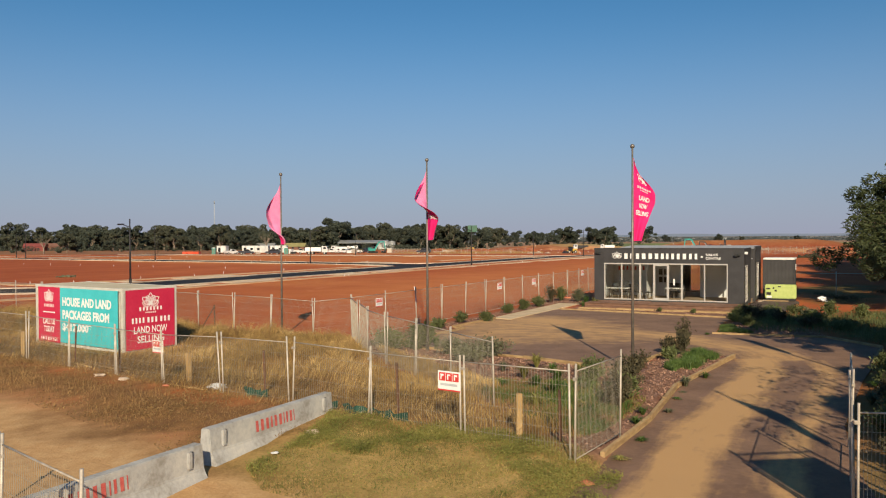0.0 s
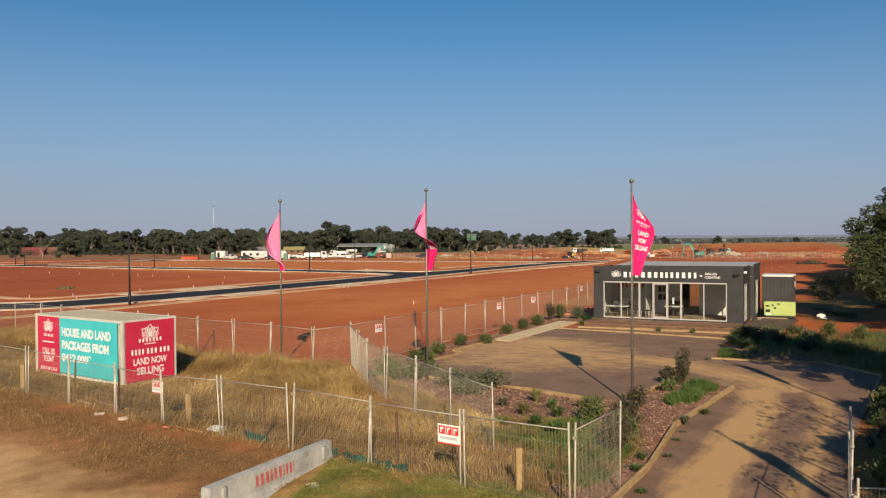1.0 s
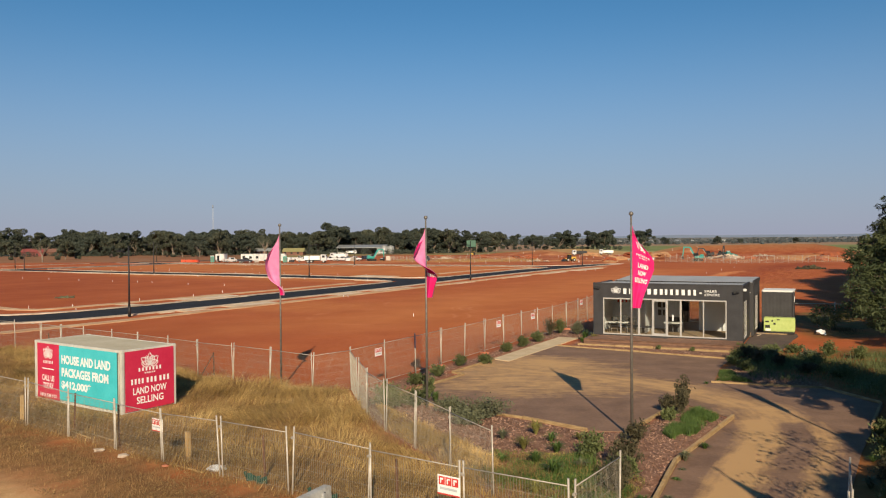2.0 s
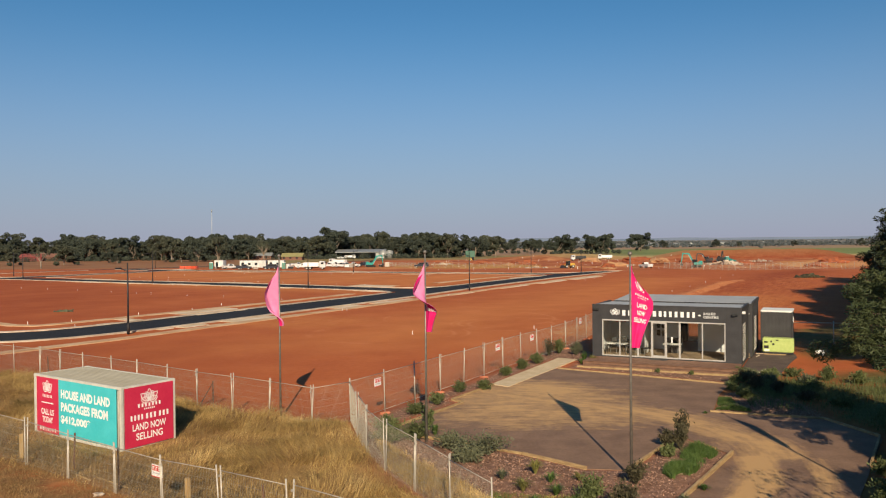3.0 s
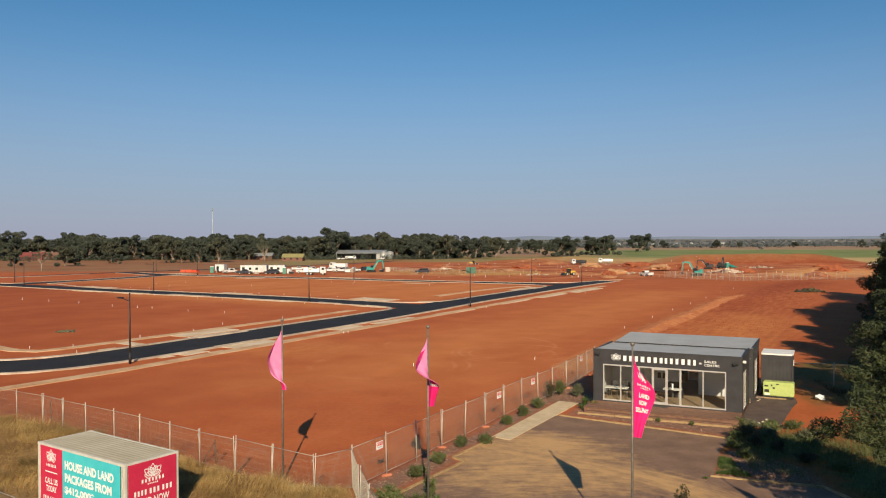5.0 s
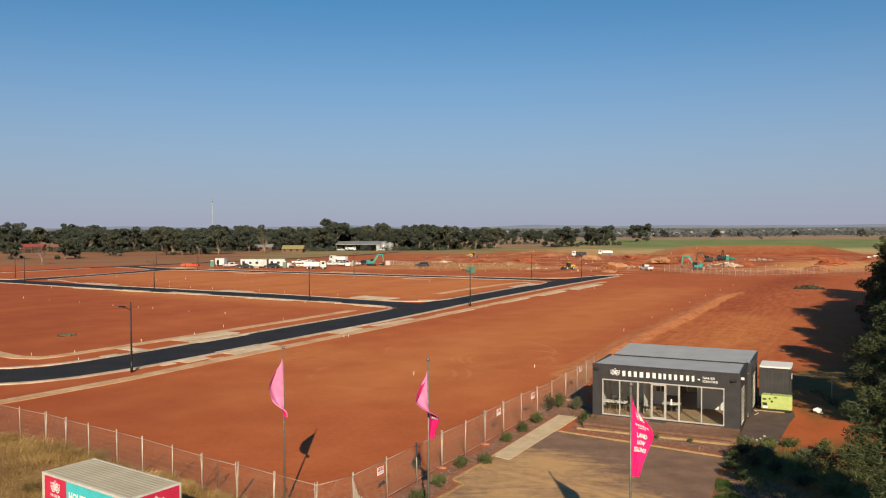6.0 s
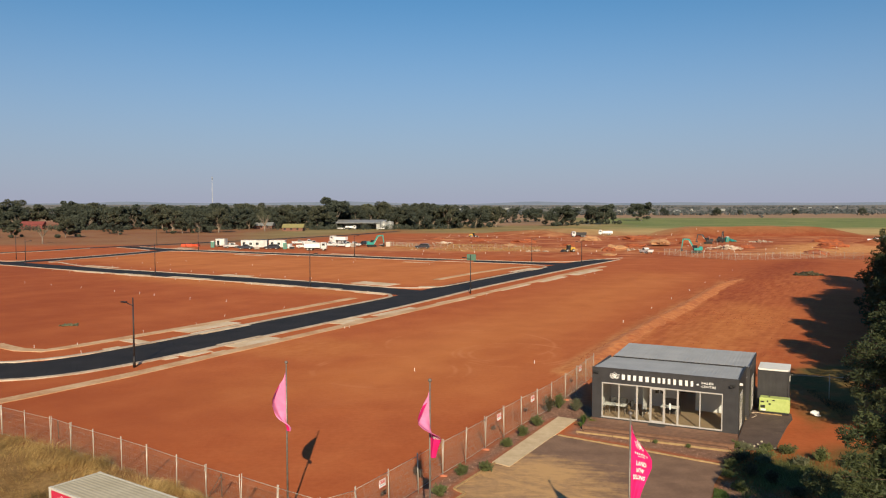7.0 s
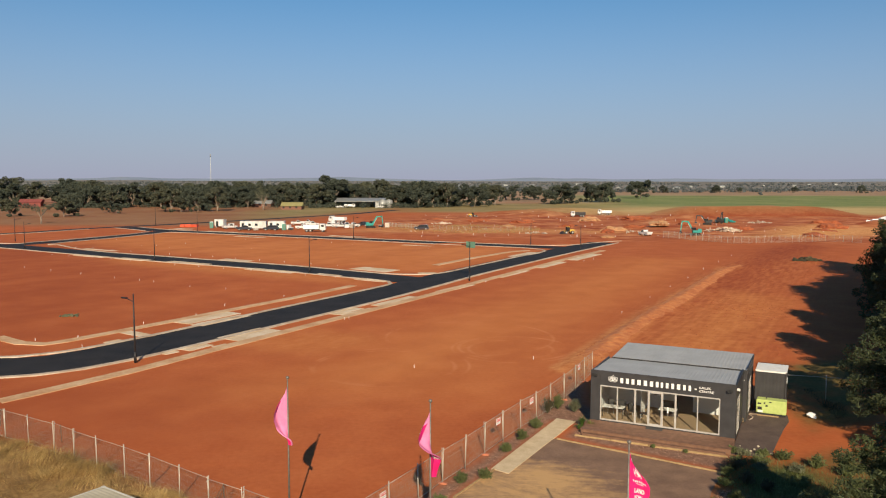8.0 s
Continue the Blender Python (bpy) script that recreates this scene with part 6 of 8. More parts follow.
gen = thing("generator", OFF @ pose(10.22, 7.25, 0.0) @ Matrix.Diagonal((0.89, 0.9, 0.92, 1)), "lime green diesel generator on a timber skid", "generator")
part("canopy", P(0.0, 2.25, 0, 0.95, 0.26, 1.30, bevel=0.05), M["lime"], gen)
part("base_tank", P(0.04, 2.21, 0.03, 0.92, 0.12, 0.26), M["black"], gen)
part("skid", P(0.1, 1.7, -0.12, 1.0, 0.0, 0.12), M["timber"], gen)
for x, z, w, h in ((0.10, 0.94, 0.28, 0.12), (0.56, 0.98, 0.12, 0.14), (0.70, 0.78, 0.16, 0.14), (0.10, 0.52, 0.34, 0.22), (0.95, 1.12, 0.2, 0.08)):
    part("vent", P(x, x + w, -0.012, 0.01, z, z + h), M["black"], gen)
part("label_plate", P(0.12, 0.5, -0.008, 0.01, 0.30, 0.46), M["white"], gen)
part("exhaust", tube(bmesh.new(), (0.72, 0.5, 1.28), (0.72, 0.5, 1.42), 0.04, n=8), M["black"], gen)
cable = bmesh.new()
cp = smooth_line([(9.9, 5.6), (10.1, 6.4), (9.75, 7.0), (10.3, 7.3)], 0.2)
rings = []
for i, c in enumerate(cp):
    d = (cp[min(i + 1, len(cp) - 1)] - cp[max(i - 1, 0)]).normalized()
    rings.append([cable.verts.new((c.x - d.y * 0.03 * math.cos(k * 1.2566), c.y + d.x * 0.03 * math.cos(k * 1.2566), 0.09 + 0.03 * math.sin(k * 1.2566))) for k in range(5)])
for a, b in zip(rings, rings[1:]):
    for k in range(5):
        cable.faces.new((a[k], a[(k + 1) % 5], b[(k + 1) % 5], b[k]))
solo("power_cable", cable, M["kerb"], OFF, "pale power cable from the generator to the office", "cable")
# hard stand beside the office
pad = [(9.5, -2.2), (11.2, -1.9), (11.8, -0.8), (12.0, 2.0), (12.2, 4.6), (12.45, 6.6), (12.3, 8.0), (11.6, 8.8), (9.8, 8.8), (9.5, 4.8)]
pp = [tuple((OFF @ Vector((x, y, 0)))[:2]) for x, y in pad]
sheet("hard_stand", pp, 0.055, M["hard_stand"], "dark gravel hard stand beside the office", "hard stand", 0.2)
bag = bmesh.new()
bmesh.ops.create_icosphere(bag, subdivisions=3, radius=0.45)
for v in bag.verts:
    v.co *= 0.7 + 0.6 * noise.noise(v.co * 3)
    v.co.z = max(-0.1, v.co.z * 0.7)
solo("plastic_sheet", bag, M["tarp"], OFF @ pose(13.9, 8.4, 0.15), "crumpled white plastic sheet on the ground", "plastic sheet")
# pale stones among the weeds at the deck corner
for k in range(10):
    bm = bmesh.new()
    bmesh.ops.create_icosphere(bm, subdivisions=2, radius=random.uniform(0.07, 0.17))
    q = Vector((random.uniform(-5, 5), random.uniform(-5, 5), 0))
    for v in bm.verts:
        v.co *= 0.72 + 0.5 * noise.noise(v.co * 4 + q)
        v.co.z *= 0.7
    x, y = 18.7 + random.gauss(0, 0.55), 48.1 + random.gauss(0, 0.4)
    solo("stone", bm, M["container_roof"], pose(x, y, 0.06 + random.uniform(0, 0.08), 0, 0, random.uniform(0, 360)), "pale rough stone lying in dry weeds", "stone", "stones beside the deck")
fence_sign(10.4, 63.2, 1.95, 0.62, 64)
# ---- plants ----
def leaf_cloud(rng, centres, radii, count, size, long=1.0, flat=0.0, wide=0.5):
    """Small leaf faces scattered in lumps round the centres: verts, faces as arrays."""
    c = np.asarray(centres)
    r = np.asarray(radii)
    w = r ** 2
    pick = rng.choice(len(c), count, p=w / w.sum())
    d = rng.normal(size=(count, 3))
    d /= np.linalg.norm(d, axis=1, keepdims=True)
    p = c[pick] + d * (r[pick] * rng.uniform(0.55, 1.05, count) ** 0.7)[:, None] * np.array([1, 1, 0.8])
    a = rng.normal(size=(count, 3))
    a[:, 2] *= 1 - flat
    a /= np.linalg.norm(a, axis=1, keepdims=True)
    b = np.cross(a, rng.normal(size=(count, 3)))
    b /= np.linalg.norm(b, axis=1, keepdims=True)
    s = size * rng.uniform(0.6, 1.4, count)[:, None]
    v = np.stack([p - a * s * long * 0.5, p + b * s * wide, p + a * s * long * 0.5, p - b * s * wide], 1).reshape(-1, 3)
    f = np.arange(count * 4).reshape(-1, 4)
    return v, f


def gum_tree(seed, h, spread, mat, leaves=7200, size=0.42):
    rng = np.random.default_rng(seed)
    top = thing("gum_tree", Matrix(), "spreading eucalypt with dull green crown and pale trunk", "tree", "paddock trees")
    bm = bmesh.new()
    cs, rs = [], []
    fork = Vector((rng.normal() * 0.3, rng.normal() * 0.3, h * 0.18))
    tube(bm, (0, 0, -0.6), fork, h * 0.030, h * 0.022, n=7)
    for k in range(11):
        a = k * 2.4 + rng.uniform(-0.5, 0.5)
        out = spread * rng.uniform(0.25, 0.95)
        mid = fork + Vector((math.cos(a) * out * 0.45, math.sin(a) * out * 0.45, h * rng.uniform(0.14, 0.26)))
        end = Vector((math.cos(a) * out, math.sin(a) * out, h * rng.uniform(0.36, 0.93)))
        tube(bm, fork, mid, h * 0.013, h * 0.009, n=5)
        tube(bm, mid, end, h * 0.009, h * 0.003, n=5)
        cs.append(end[:])
        rs.append(spread * rng.uniform(0.20, 0.36))
        for j in range(2):
            o = rng.normal(size=3) * spread * 0.3
            cs.append((end.x + o[0], end.y + o[1], max(h * 0.12, end.z - abs(o[2]) * 1.5)))
            rs.append(spread * rng.uniform(0.12, 0.26))
    cs.append((0, 0, h * 0.8))
    rs.append(spread * 0.36)
    part("trunk", bm, M["bark"], top)
    v, f = leaf_cloud(rng, cs, rs, leaves, size, 1.6, 0.2, 0.4)
    part("crown", raw_mesh("crown", v, f, mat), None, top)
    return top


def pine_tree(seed, h, spread, leaves, size, x, y, clear=0.10, taper=0.58):
    rng = np.random.default_rng(seed)
    top = thing("pine_tree", pose(x, y, ground_at(x, y), 0, 0, seed * 37 % 360), "dense dark conifer with layered ragged branches", "tree", "boundary pines")
    bm = bmesh.new()
    tube(bm, (0, 0, -0.5), (0, 0, h * 0.5), h * 0.026, h * 0.017, n=9)
    tube(bm, (0, 0, h * 0.5), (0, 0, h * 0.97), h * 0.017, h * 0.003, n=7)
    cs, rs = [], []
    k = 0
    z = h * clear
    while z < h * 0.98:
        f = (z / h - clear) / (1 - clear)
        ln = spread * (1 - f) ** taper * rng.uniform(0.75, 1.15) + 0.3
        a = k * 2.39996 + rng.uniform(-0.4, 0.4)
        end = Vector((math.cos(a) * ln, math.sin(a) * ln, z + ln * rng.uniform(-0.02, 0.3)))
        tube(bm, (0, 0, z), end, 0.05 * h / 14, 0.012, n=4, caps=False)
        for q in (0.35, 0.6, 0.8, 1.0):
            p = Vector((0, 0, z)).lerp(end, q)
            cs.append((p.x + rng.normal() * 0.15, p.y + rng.normal() * 0.15, p.z + rng.normal() * 0.12))
            rs.append((0.42 + 0.36 * (1 - f)) * rng.uniform(0.75, 1.3) * (1.2 - 0.30 * q) * (h / 13))
        z += h * 0.0095
        k += 1
    part("trunk", bm, M["bark_dark"], top)
    v, f = leaf_cloud(rng, cs, rs, int(leaves * 1.35), size, 2.8, 0.3, 0.30)
    part("crown", raw_mesh("crown", v, f, M["pine"]), None, top)
    return top


def shrub_mesh(seed, r, h, count, size, mat, long=1.6):
    """Fine leaves along many upright, spreading twigs."""
    rng = np.random.default_rng(seed)
    k = 34
    a = rng.uniform(0, 2 * np.pi, k)
    d = r * rng.uniform(0.1, 1.0, k) ** 0.7
    top = np.stack([np.cos(a) * d, np.sin(a) * d, h * rng.uniform(0.45, 1.05, k) * (1 - 0.35 * (d / r) ** 2)], 1)
    pick = rng.integers(0, k, count)
    f = rng.uniform(0.12, 1.0, count) ** 0.8
    bend = np.array([1, 1, 0]) * (f ** 1.5)[:, None] + np.array([0, 0, 1]) * f[:, None]
    p = top[pick] * bend + rng.normal(size=(count, 3)) * np.array([0.10, 0.10, 0.07]) * r * (0.4 + f)[:, None]
    up = top[pick] / np.linalg.norm(top[pick], axis=1, keepdims=True)
    a3 = up * 0.9 + rng.normal(size=(count, 3)) * 0.6
    a3 /= np.linalg.norm(a3, axis=1, keepdims=True)
    b3 = np.cross(a3, rng.normal(size=(count, 3)))
    b3 /= np.linalg.norm(b3, axis=1, keepdims=True)
    s = size * rng.uniform(0.6, 1.4, count)[:, None]
    v = np.stack([p - a3 * s * long * 0.5, p + b3 * s * 0.35, p + a3 * s * long * 0.5, p - b3 * s * 0.35], 1).reshape(-1, 3)
    v[:, 2] = np.maximum(v[:, 2], 0.01)
    return raw_mesh("foliage", v, np.arange(count * 4).reshape(-1, 4), mat)


def shrub(x, y, r, h, mat="shrub", seed=0, label="low dark green shrub in a mulched bed", count=900, size=0.07, long=1.8):
    top = thing("shrub", pose(x, y, ground_at(x, y)), label, "shrub", "garden shrubs")
    part("foliage", shrub_mesh(seed, r, h, count, size, M[mat], long), None, top)
    bm = bmesh.new()
    rr = random.Random(seed)
    for k in range(4):
        tube(bm, (rr.uniform(-0.04, 0.04), rr.uniform(-0.04, 0.04), -0.08), (rr.uniform(-1, 1) * r * 0.5, rr.uniform(-1, 1) * r * 0.5, h * 0.7), 0.014, 0.006, n=5)
    part("stem", bm, M["bark_dark"], top)
    return top


def strap_plant(x, y, r, h, seed, mat="strap", blades=90, label="bright green strappy plant in mulch"):
    rng = np.random.default_rng(seed)
    vs, fs = [], []
    for k in range(blades):
        a = rng.uniform(0, 2 * math.pi)
        tip = r * rng.uniform(0.3, 1.0)
        hh = h * rng.uniform(0.6, 1.0)
        w = 0.016 * rng.uniform(0.7, 1.5)
        sx, sy = -math.sin(a) * w, math.cos(a) * w
        i0 = len(vs)
        for q, zz in ((0.05, 0), (0.45, hh * 0.8), (1.0, hh * (0.75 if tip > r * 0.6 else 1.0))):
            px, py = math.cos(a) * tip * q, math.sin(a) * tip * q
            k2 = 1 - q * 0.8
            vs += [(px + sx * k2, py + sy * k2, zz), (px - sx * k2, py - sy * k2, zz)]
        fs += [(i0, i0 + 1, i0 + 3, i0 + 2), (i0 + 2, i0 + 3, i0 + 5, i0 + 4)]
    me = raw_mesh("strap_plant", vs, fs, M[mat])
    return solo("strap_plant", me, None, pose(x, y, ground_at(x, y)), label, "plant", "garden plants")


CON = [(-17.4, 33.4), (-12.4, 29.9), (-11.0, 31.9), (-16.0, 35.4)]


def blades(name, pts, h, w, mat, seed, lean=0.5, label="", category="grass", swirl=False):
    """Single grass blades as bent strips at the given plan points, one object of stuff."""
    rng = np.random.default_rng(seed)
    n = len(pts)
    x, y = pts[:, 0], pts[:, 1]
    z = terrain(x, y) - 0.02
    a = rng.uniform(0, 2 * np.pi, n)
    tilt = np.abs(rng.normal(size=n)) * lean
    tall = 0.25 + 1.5 * fnoise(x * 0.45, y * 0.45, 67)
    if swirl:
        # lodged in tufts: neighbours lean the same way
        a = 14 * fnoise(x * 0.30, y * 0.30, 131) + rng.normal(size=n) * 0.55
        tilt = lean * (0.25 + 1.9 * fnoise(x * 0.7, y * 0.7, 132)) * rng.uniform(0.6, 1.3, n)
        tall = 0.12 + 2.6 * fnoise(x * 0.6, y * 0.6, 67) ** 1.7
    hh = h * rng.uniform(0.5, 1.25, n) * tall * (0.35 + 0.65 * np.clip(-inside(x, y, CON) / 1.6, 0, 1))
    ww = w * rng.uniform(0.6, 1.4, n)
    b = rng.uniform(0, np.pi, n)
    sx, sy = np.cos(b) * ww, np.sin(b) * ww
    dx, dy = np.cos(a) * tilt * hh, np.sin(a) * tilt * hh
    base = np.stack([x, y, z], 1)
    mid = base + np.stack([dx * 0.35, dy * 0.35, hh * 0.6], 1)
    tip = base + np.stack([dx, dy, hh * (1 - 0.25 * np.minimum(tilt, 1))], 1)
    s = np.stack([sx, sy, 0 * sx], 1)
    v = np.stack([base - s, base + s, mid - s * 0.7, mid + s * 0.7, tip], 1).reshape(-1, 3)
    i = np.arange(n)[:, None] * 5
    q = np.concatenate([i, i + 1, i + 3, i + 2], 1).tolist()
    t = np.concatenate([i + 2, i + 3, i + 4], 1).tolist()
    me = bpy.data.meshes.new(name)
    me.from_pydata(v.tolist(), [], q + t)
    me.materials.append(M[mat])
    return tagged(new(name, me), label, category, kind="stuff")


def scatter(poly, n, seed, keep=None, margin=0.0):
    rng = np.random.default_rng(seed)
    q = np.array(poly)
    lo, hi = q.min(0), q.max(0)
    p = rng.uniform(lo, hi, (n * 6, 2))
    ok = inside(p[:, 0], p[:, 1], poly) > margin
    if keep is not None:
        ok &= rng.uniform(size=len(p)) < keep(p[:, 0], p[:, 1])
    return p[ok][:n]


lump = lambda x, y: np.clip(fnoise(x * 0.5, y * 0.5, 61) * 3.2 - 1.1, 0.03, 1) * (inside(x, y, CON) < -0.1)
STRAW_NEAR = [(-33, 52.6), (-29.0, 49.9), (-18.4, 43.2), (-8.1, 35.8), (-4.5, 35.2), (-3.6, 31.5), (-2.3, 27.4), (-0.1, 22.8), (2.2, 16.5), (-2.0, 18.6), (-15.2, 27.7), (-33, 40)]
front_line = lambda x, y: np.clip((0.69 * x + y - 17.5) / 6.0, 0.25, 1)
blades("dry_grass", scatter(STRAW_NEAR, 72000, 71, lambda x, y: lump(x, y) * front_line(x, y)), 0.46, 0.0060, "straw", 72, 0.95, "tall straw coloured dry grass round the container", swirl=True)
blades("dry_grass", scatter(STRAW_NEAR, 60000, 73), 0.27, 0.007, "brown_grass", 74, 0.9, "shorter brown dry grass", swirl=True)
blades("verge_grass", scatter([(-30, 39), (-15.2, 28), (-2.0, 19.4), (-2.0, 18), (-6.0, 16.9), (-9.6, 20.2), (-14, 23.8), (-24, 29.4), (-30, 36)], 26000, 75, lambda x, y: np.clip(fnoise(x * 0.7, y * 0.7, 62) * 2.4 - 0.6, 0.05, 1)), 0.10, 0.006, "brown_grass", 76, 0.9, "short brown verge grass")
creep = lambda x, y: np.clip(fnoise(x * 1.1, y * 1.1, 63) * 3.0 - 1.6 + 1.0 * np.exp(-((x - 1.7) / 1.3) ** 2 - ((y - 15.2) / 1.0) ** 2) + 0.5 * np.exp(-((x + 0.4) / 1.6) ** 2 - ((y - 17.2) / 0.8) ** 2) + 0.45 * np.exp(-((x + 2.7) / 0.7) ** 2 - ((y - 16.6) / 0.8) ** 2), 0.05, 1)
COVER_WIDE = [(-2.9, 19.3), (0.3, 17.9), (2.8, 16.6), (3.4, 15.4), (2.6, 13.2), (-0.5, 12.6), (-3.4, 14.4), (-4.0, 15.6), (-3.2, 17.4)]
gcp = scatter(COVER_WIDE, 80000, 77, creep)


def leaf_mat(name, pts, seed, thick, lo, hi, mat, label, category):
    """Tiny leaf faces matted over the ground, thicker in lumps, one object of stuff."""
    rng = np.random.default_rng(seed)
    n, x, y = len(pts), pts[:, 0], pts[:, 1]
    pc = np.stack([x, y, terrain(x, y) + rng.uniform(0, 1, n) ** 1.5 * thick * (0.3 + 1.2 * fnoise(x * 1.3, y * 1.3, 68))], 1)
    aa = rng.normal(size=(n, 3)) * np.array([1, 1, 0.5])
    aa /= np.linalg.norm(aa, axis=1, keepdims=True)
    bb = np.cross(aa, rng.normal(size=(n, 3)) * np.array([0.6, 0.6, 1]))
    bb /= np.linalg.norm(bb, axis=1, keepdims=True)
    ls = rng.uniform(lo, hi, n)[:, None] * (0.8 + 0.8 * fnoise(x * 0.9, y * 0.9, 70))[:, None]
    me = raw_mesh(name, np.stack([pc - aa * ls, pc + bb * ls * 0.6, pc + aa * ls, pc - bb * ls * 0.6], 1).reshape(-1, 3), np.arange(n * 4).reshape(-1, 4), M[mat])
    return tagged(new(name, me), label, category, kind="stuff")


leaf_mat("ground_cover", gcp, 78, 0.17, 0.0065, 0.015, "creeper", "matted olive green creeper over the verge", "ground cover")
blades("short_turf", scatter(COVER_WIDE, 30000, 185, lambda x, y: np.clip(fnoise(x * 0.6, y * 0.6, 166) * 2.6 - 0.6, 0.08, 1)), 0.07, 0.005, "lawn", 186, 1.0, "short yellow green turf between the creeper")
leaf_mat("matted_weeds", scatter([(-30, 39.5), (-15.2, 28.4), (-2.0, 19.6), (-2.0, 18), (-6.0, 16.7), (-9.6, 20.0), (-14, 23.6), (-24, 29.2), (-30, 36)], 46000, 175, lambda x, y: np.clip(fnoise(x * 0.55, y * 0.9, 162) * 4.2 - 1.9, 0.02, 1)), 176, 0.11, 0.011, 0.025, "brown_mat", "matted brown weeds on the verge", "weeds")
leaf_mat("matted_weeds", scatter([(-22, 33.4), (-15.0, 28.2), (-2.0, 19.4), (1.6, 17.0), (0.2, 21.0), (-5.0, 25.0), (-13.5, 30.0), (-19.0, 35.0)], 42000, 177, lambda x, y: np.clip(fnoise(x * 0.5, y * 0.5, 163) * 3.6 - 1.35, 0.02, 1)), 178, 0.30, 0.010, 0.024, "brown_mat", "dark matted weeds among dry grass along the fence", "weeds")
BED_EDGE = [(-3.2, 33.0), (-1.3, 29.0), (0.5, 26.6), (1.5, 24.4), (1.3, 21.2), (2.5, 17.9), (1.9, 17.2), (0.15, 22.8), (-2.1, 27.5)]
blades("dry_grass", scatter(BED_EDGE, 9000, 194, lambda x, y: np.clip(fnoise(x * 0.8, y * 0.8, 168) * 3.0 - 0.9, 0.04, 1)), 0.34, 0.0065, "straw", 195, 0.8, "straw coloured grass inside the fence of the bed")
blades("dry_grass", scatter(BED_EDGE, 8000, 196), 0.22, 0.007, "brown_grass", 197, 0.8, "short brown grass inside the fence of the bed")
FRONT_BED = [(2.7, 17.2), (4.2, 19.6), (5.6, 22.4), (4.0, 25.0), (1.4, 25.6), (0.6, 23.0), (2.0, 19.0)]
blades("bed_grass", scatter(FRONT_BED, 9000, 79, lambda x, y: np.clip(fnoise(x * 0.8, y * 0.8, 64) * 3.6 - 1.5, 0.0, 1)), 0.20, 0.011, "strap", 80, 0.9, "green weeds in the mulched bed")
blades("bed_grass", scatter([(2.9, 17.6), (4.0, 19.3), (5.0, 21.6), (4.4, 22.2), (3.2, 20.6), (2.6, 18.6)], 7000, 191, lambda x, y: np.clip(fnoise(x * 1.2, y * 1.2, 167) * 3.2 - 0.9, 0.1, 1)), 0.22, 0.009, "strap", 192, 0.8, "bright green grass at the bed corner")
blades("bed_grass", scatter(FRONT_BED, 7000, 179, lambda x, y: np.clip(fnoise(x * 0.7, y * 0.7, 164) * 3.4 - 1.3, 0.02, 1)), 0.16, 0.009, "lawn", 180, 0.9, "yellow green grass in the mulched bed")
blades("bed_grass", scatter(FRONT_BED, 5000, 181, lambda x, y: np.clip(fnoise(x * 0.6, y * 0.6, 165) * 3.0 - 1.0, 0.02, 1)), 0.26, 0.007, "brown_grass", 182, 0.7, "dry brown grass in the mulched bed")
blades("short_turf", scatter(COVER_WIDE, 22000, 183), 0.06, 0.006, "straw", 184, 1.0, "short dry turf between the ground cover")
blades("bed_grass", scatter([(7.4, 27.6), (8.8, 30.0), (9.8, 31.4), (10.2, 30.2), (8.6, 27.8), (7.6, 26.6)], 6500, 81, lambda x, y: np.clip(fnoise(x * 1.0, y * 1.0, 69) * 5.5 - 2.3, 0, 1)), 0.24, 0.010, "strap", 82, 0.6, "lush green grass in the bed corner")
blades("bed_grass", scatter([(12.7, 38.0), (14.2, 37.4), (14.0, 38.6), (14.4, 41.4), (13.9, 41.0)], 5000, 83, lambda x, y: np.clip(fnoise(x * 1.1, y * 1.1, 169) * 5.0 - 1.9, 0, 1)), 0.18, 0.010, "strap", 84, 0.6, "green grass at the bed corner")
blades("weeds", scatter([(14.5, 38.5), (17.5, 36.4), (18.2, 32.5), (15, 27), (11, 19.5), (10, 15), (22, 15), (30, 30), (30, 44), (24, 45.5), (18, 46.5), (16, 44.0)], 36000, 85, lambda x, y: np.clip(fnoise(x * 0.35, y * 0.35, 65) * 3.2 - 0.8, 0.2, 1)), 0.36, 0.011, "shrub", 86, 0.8, "rank green weeds in shade")

# bark chips on the beds
rng = np.random.default_rng(90)
cp = np.concatenate([scatter(BED, 14000, 91, None, 0.1), scatter(BED_NORTH, 7000, 92, None, 0.15), scatter([(12.6, 37.8), (17, 36.2), (17.2, 38.6), (15.6, 41.8), (14.5, 41.9)], 2500, 93)])
n = len(cp)
cz = terrain(cp[:, 0], cp[:, 1]) + rng.uniform(0.005, 0.04, n)
aa = rng.normal(size=(n, 3)) * np.array([1, 1, 0.35])
aa /= np.linalg.norm(aa, axis=1, keepdims=True)
bb = np.cross(aa, rng.normal(size=(n, 3)) * np.array([0.4, 0.4, 1]))
bb /= np.linalg.norm(bb, axis=1, keepdims=True)
pc = np.stack([cp[:, 0], cp[:, 1], cz], 1)
ls, ws = rng.uniform(0.018, 0.05, n)[:, None], rng.uniform(0.008, 0.02, n)[:, None]
chips = raw_mesh("bark_chips", np.stack([pc - aa * ls - bb * ws, pc + aa * ls - bb * ws, pc + aa * ls + bb * ws, pc - aa * ls + bb * ws], 1).reshape(-1, 3), np.arange(n * 4).reshape(-1, 4), M["mulch"])
tagged(new("bark_chips", chips), "coarse brown bark chips on the garden beds", "mulch", kind="stuff")

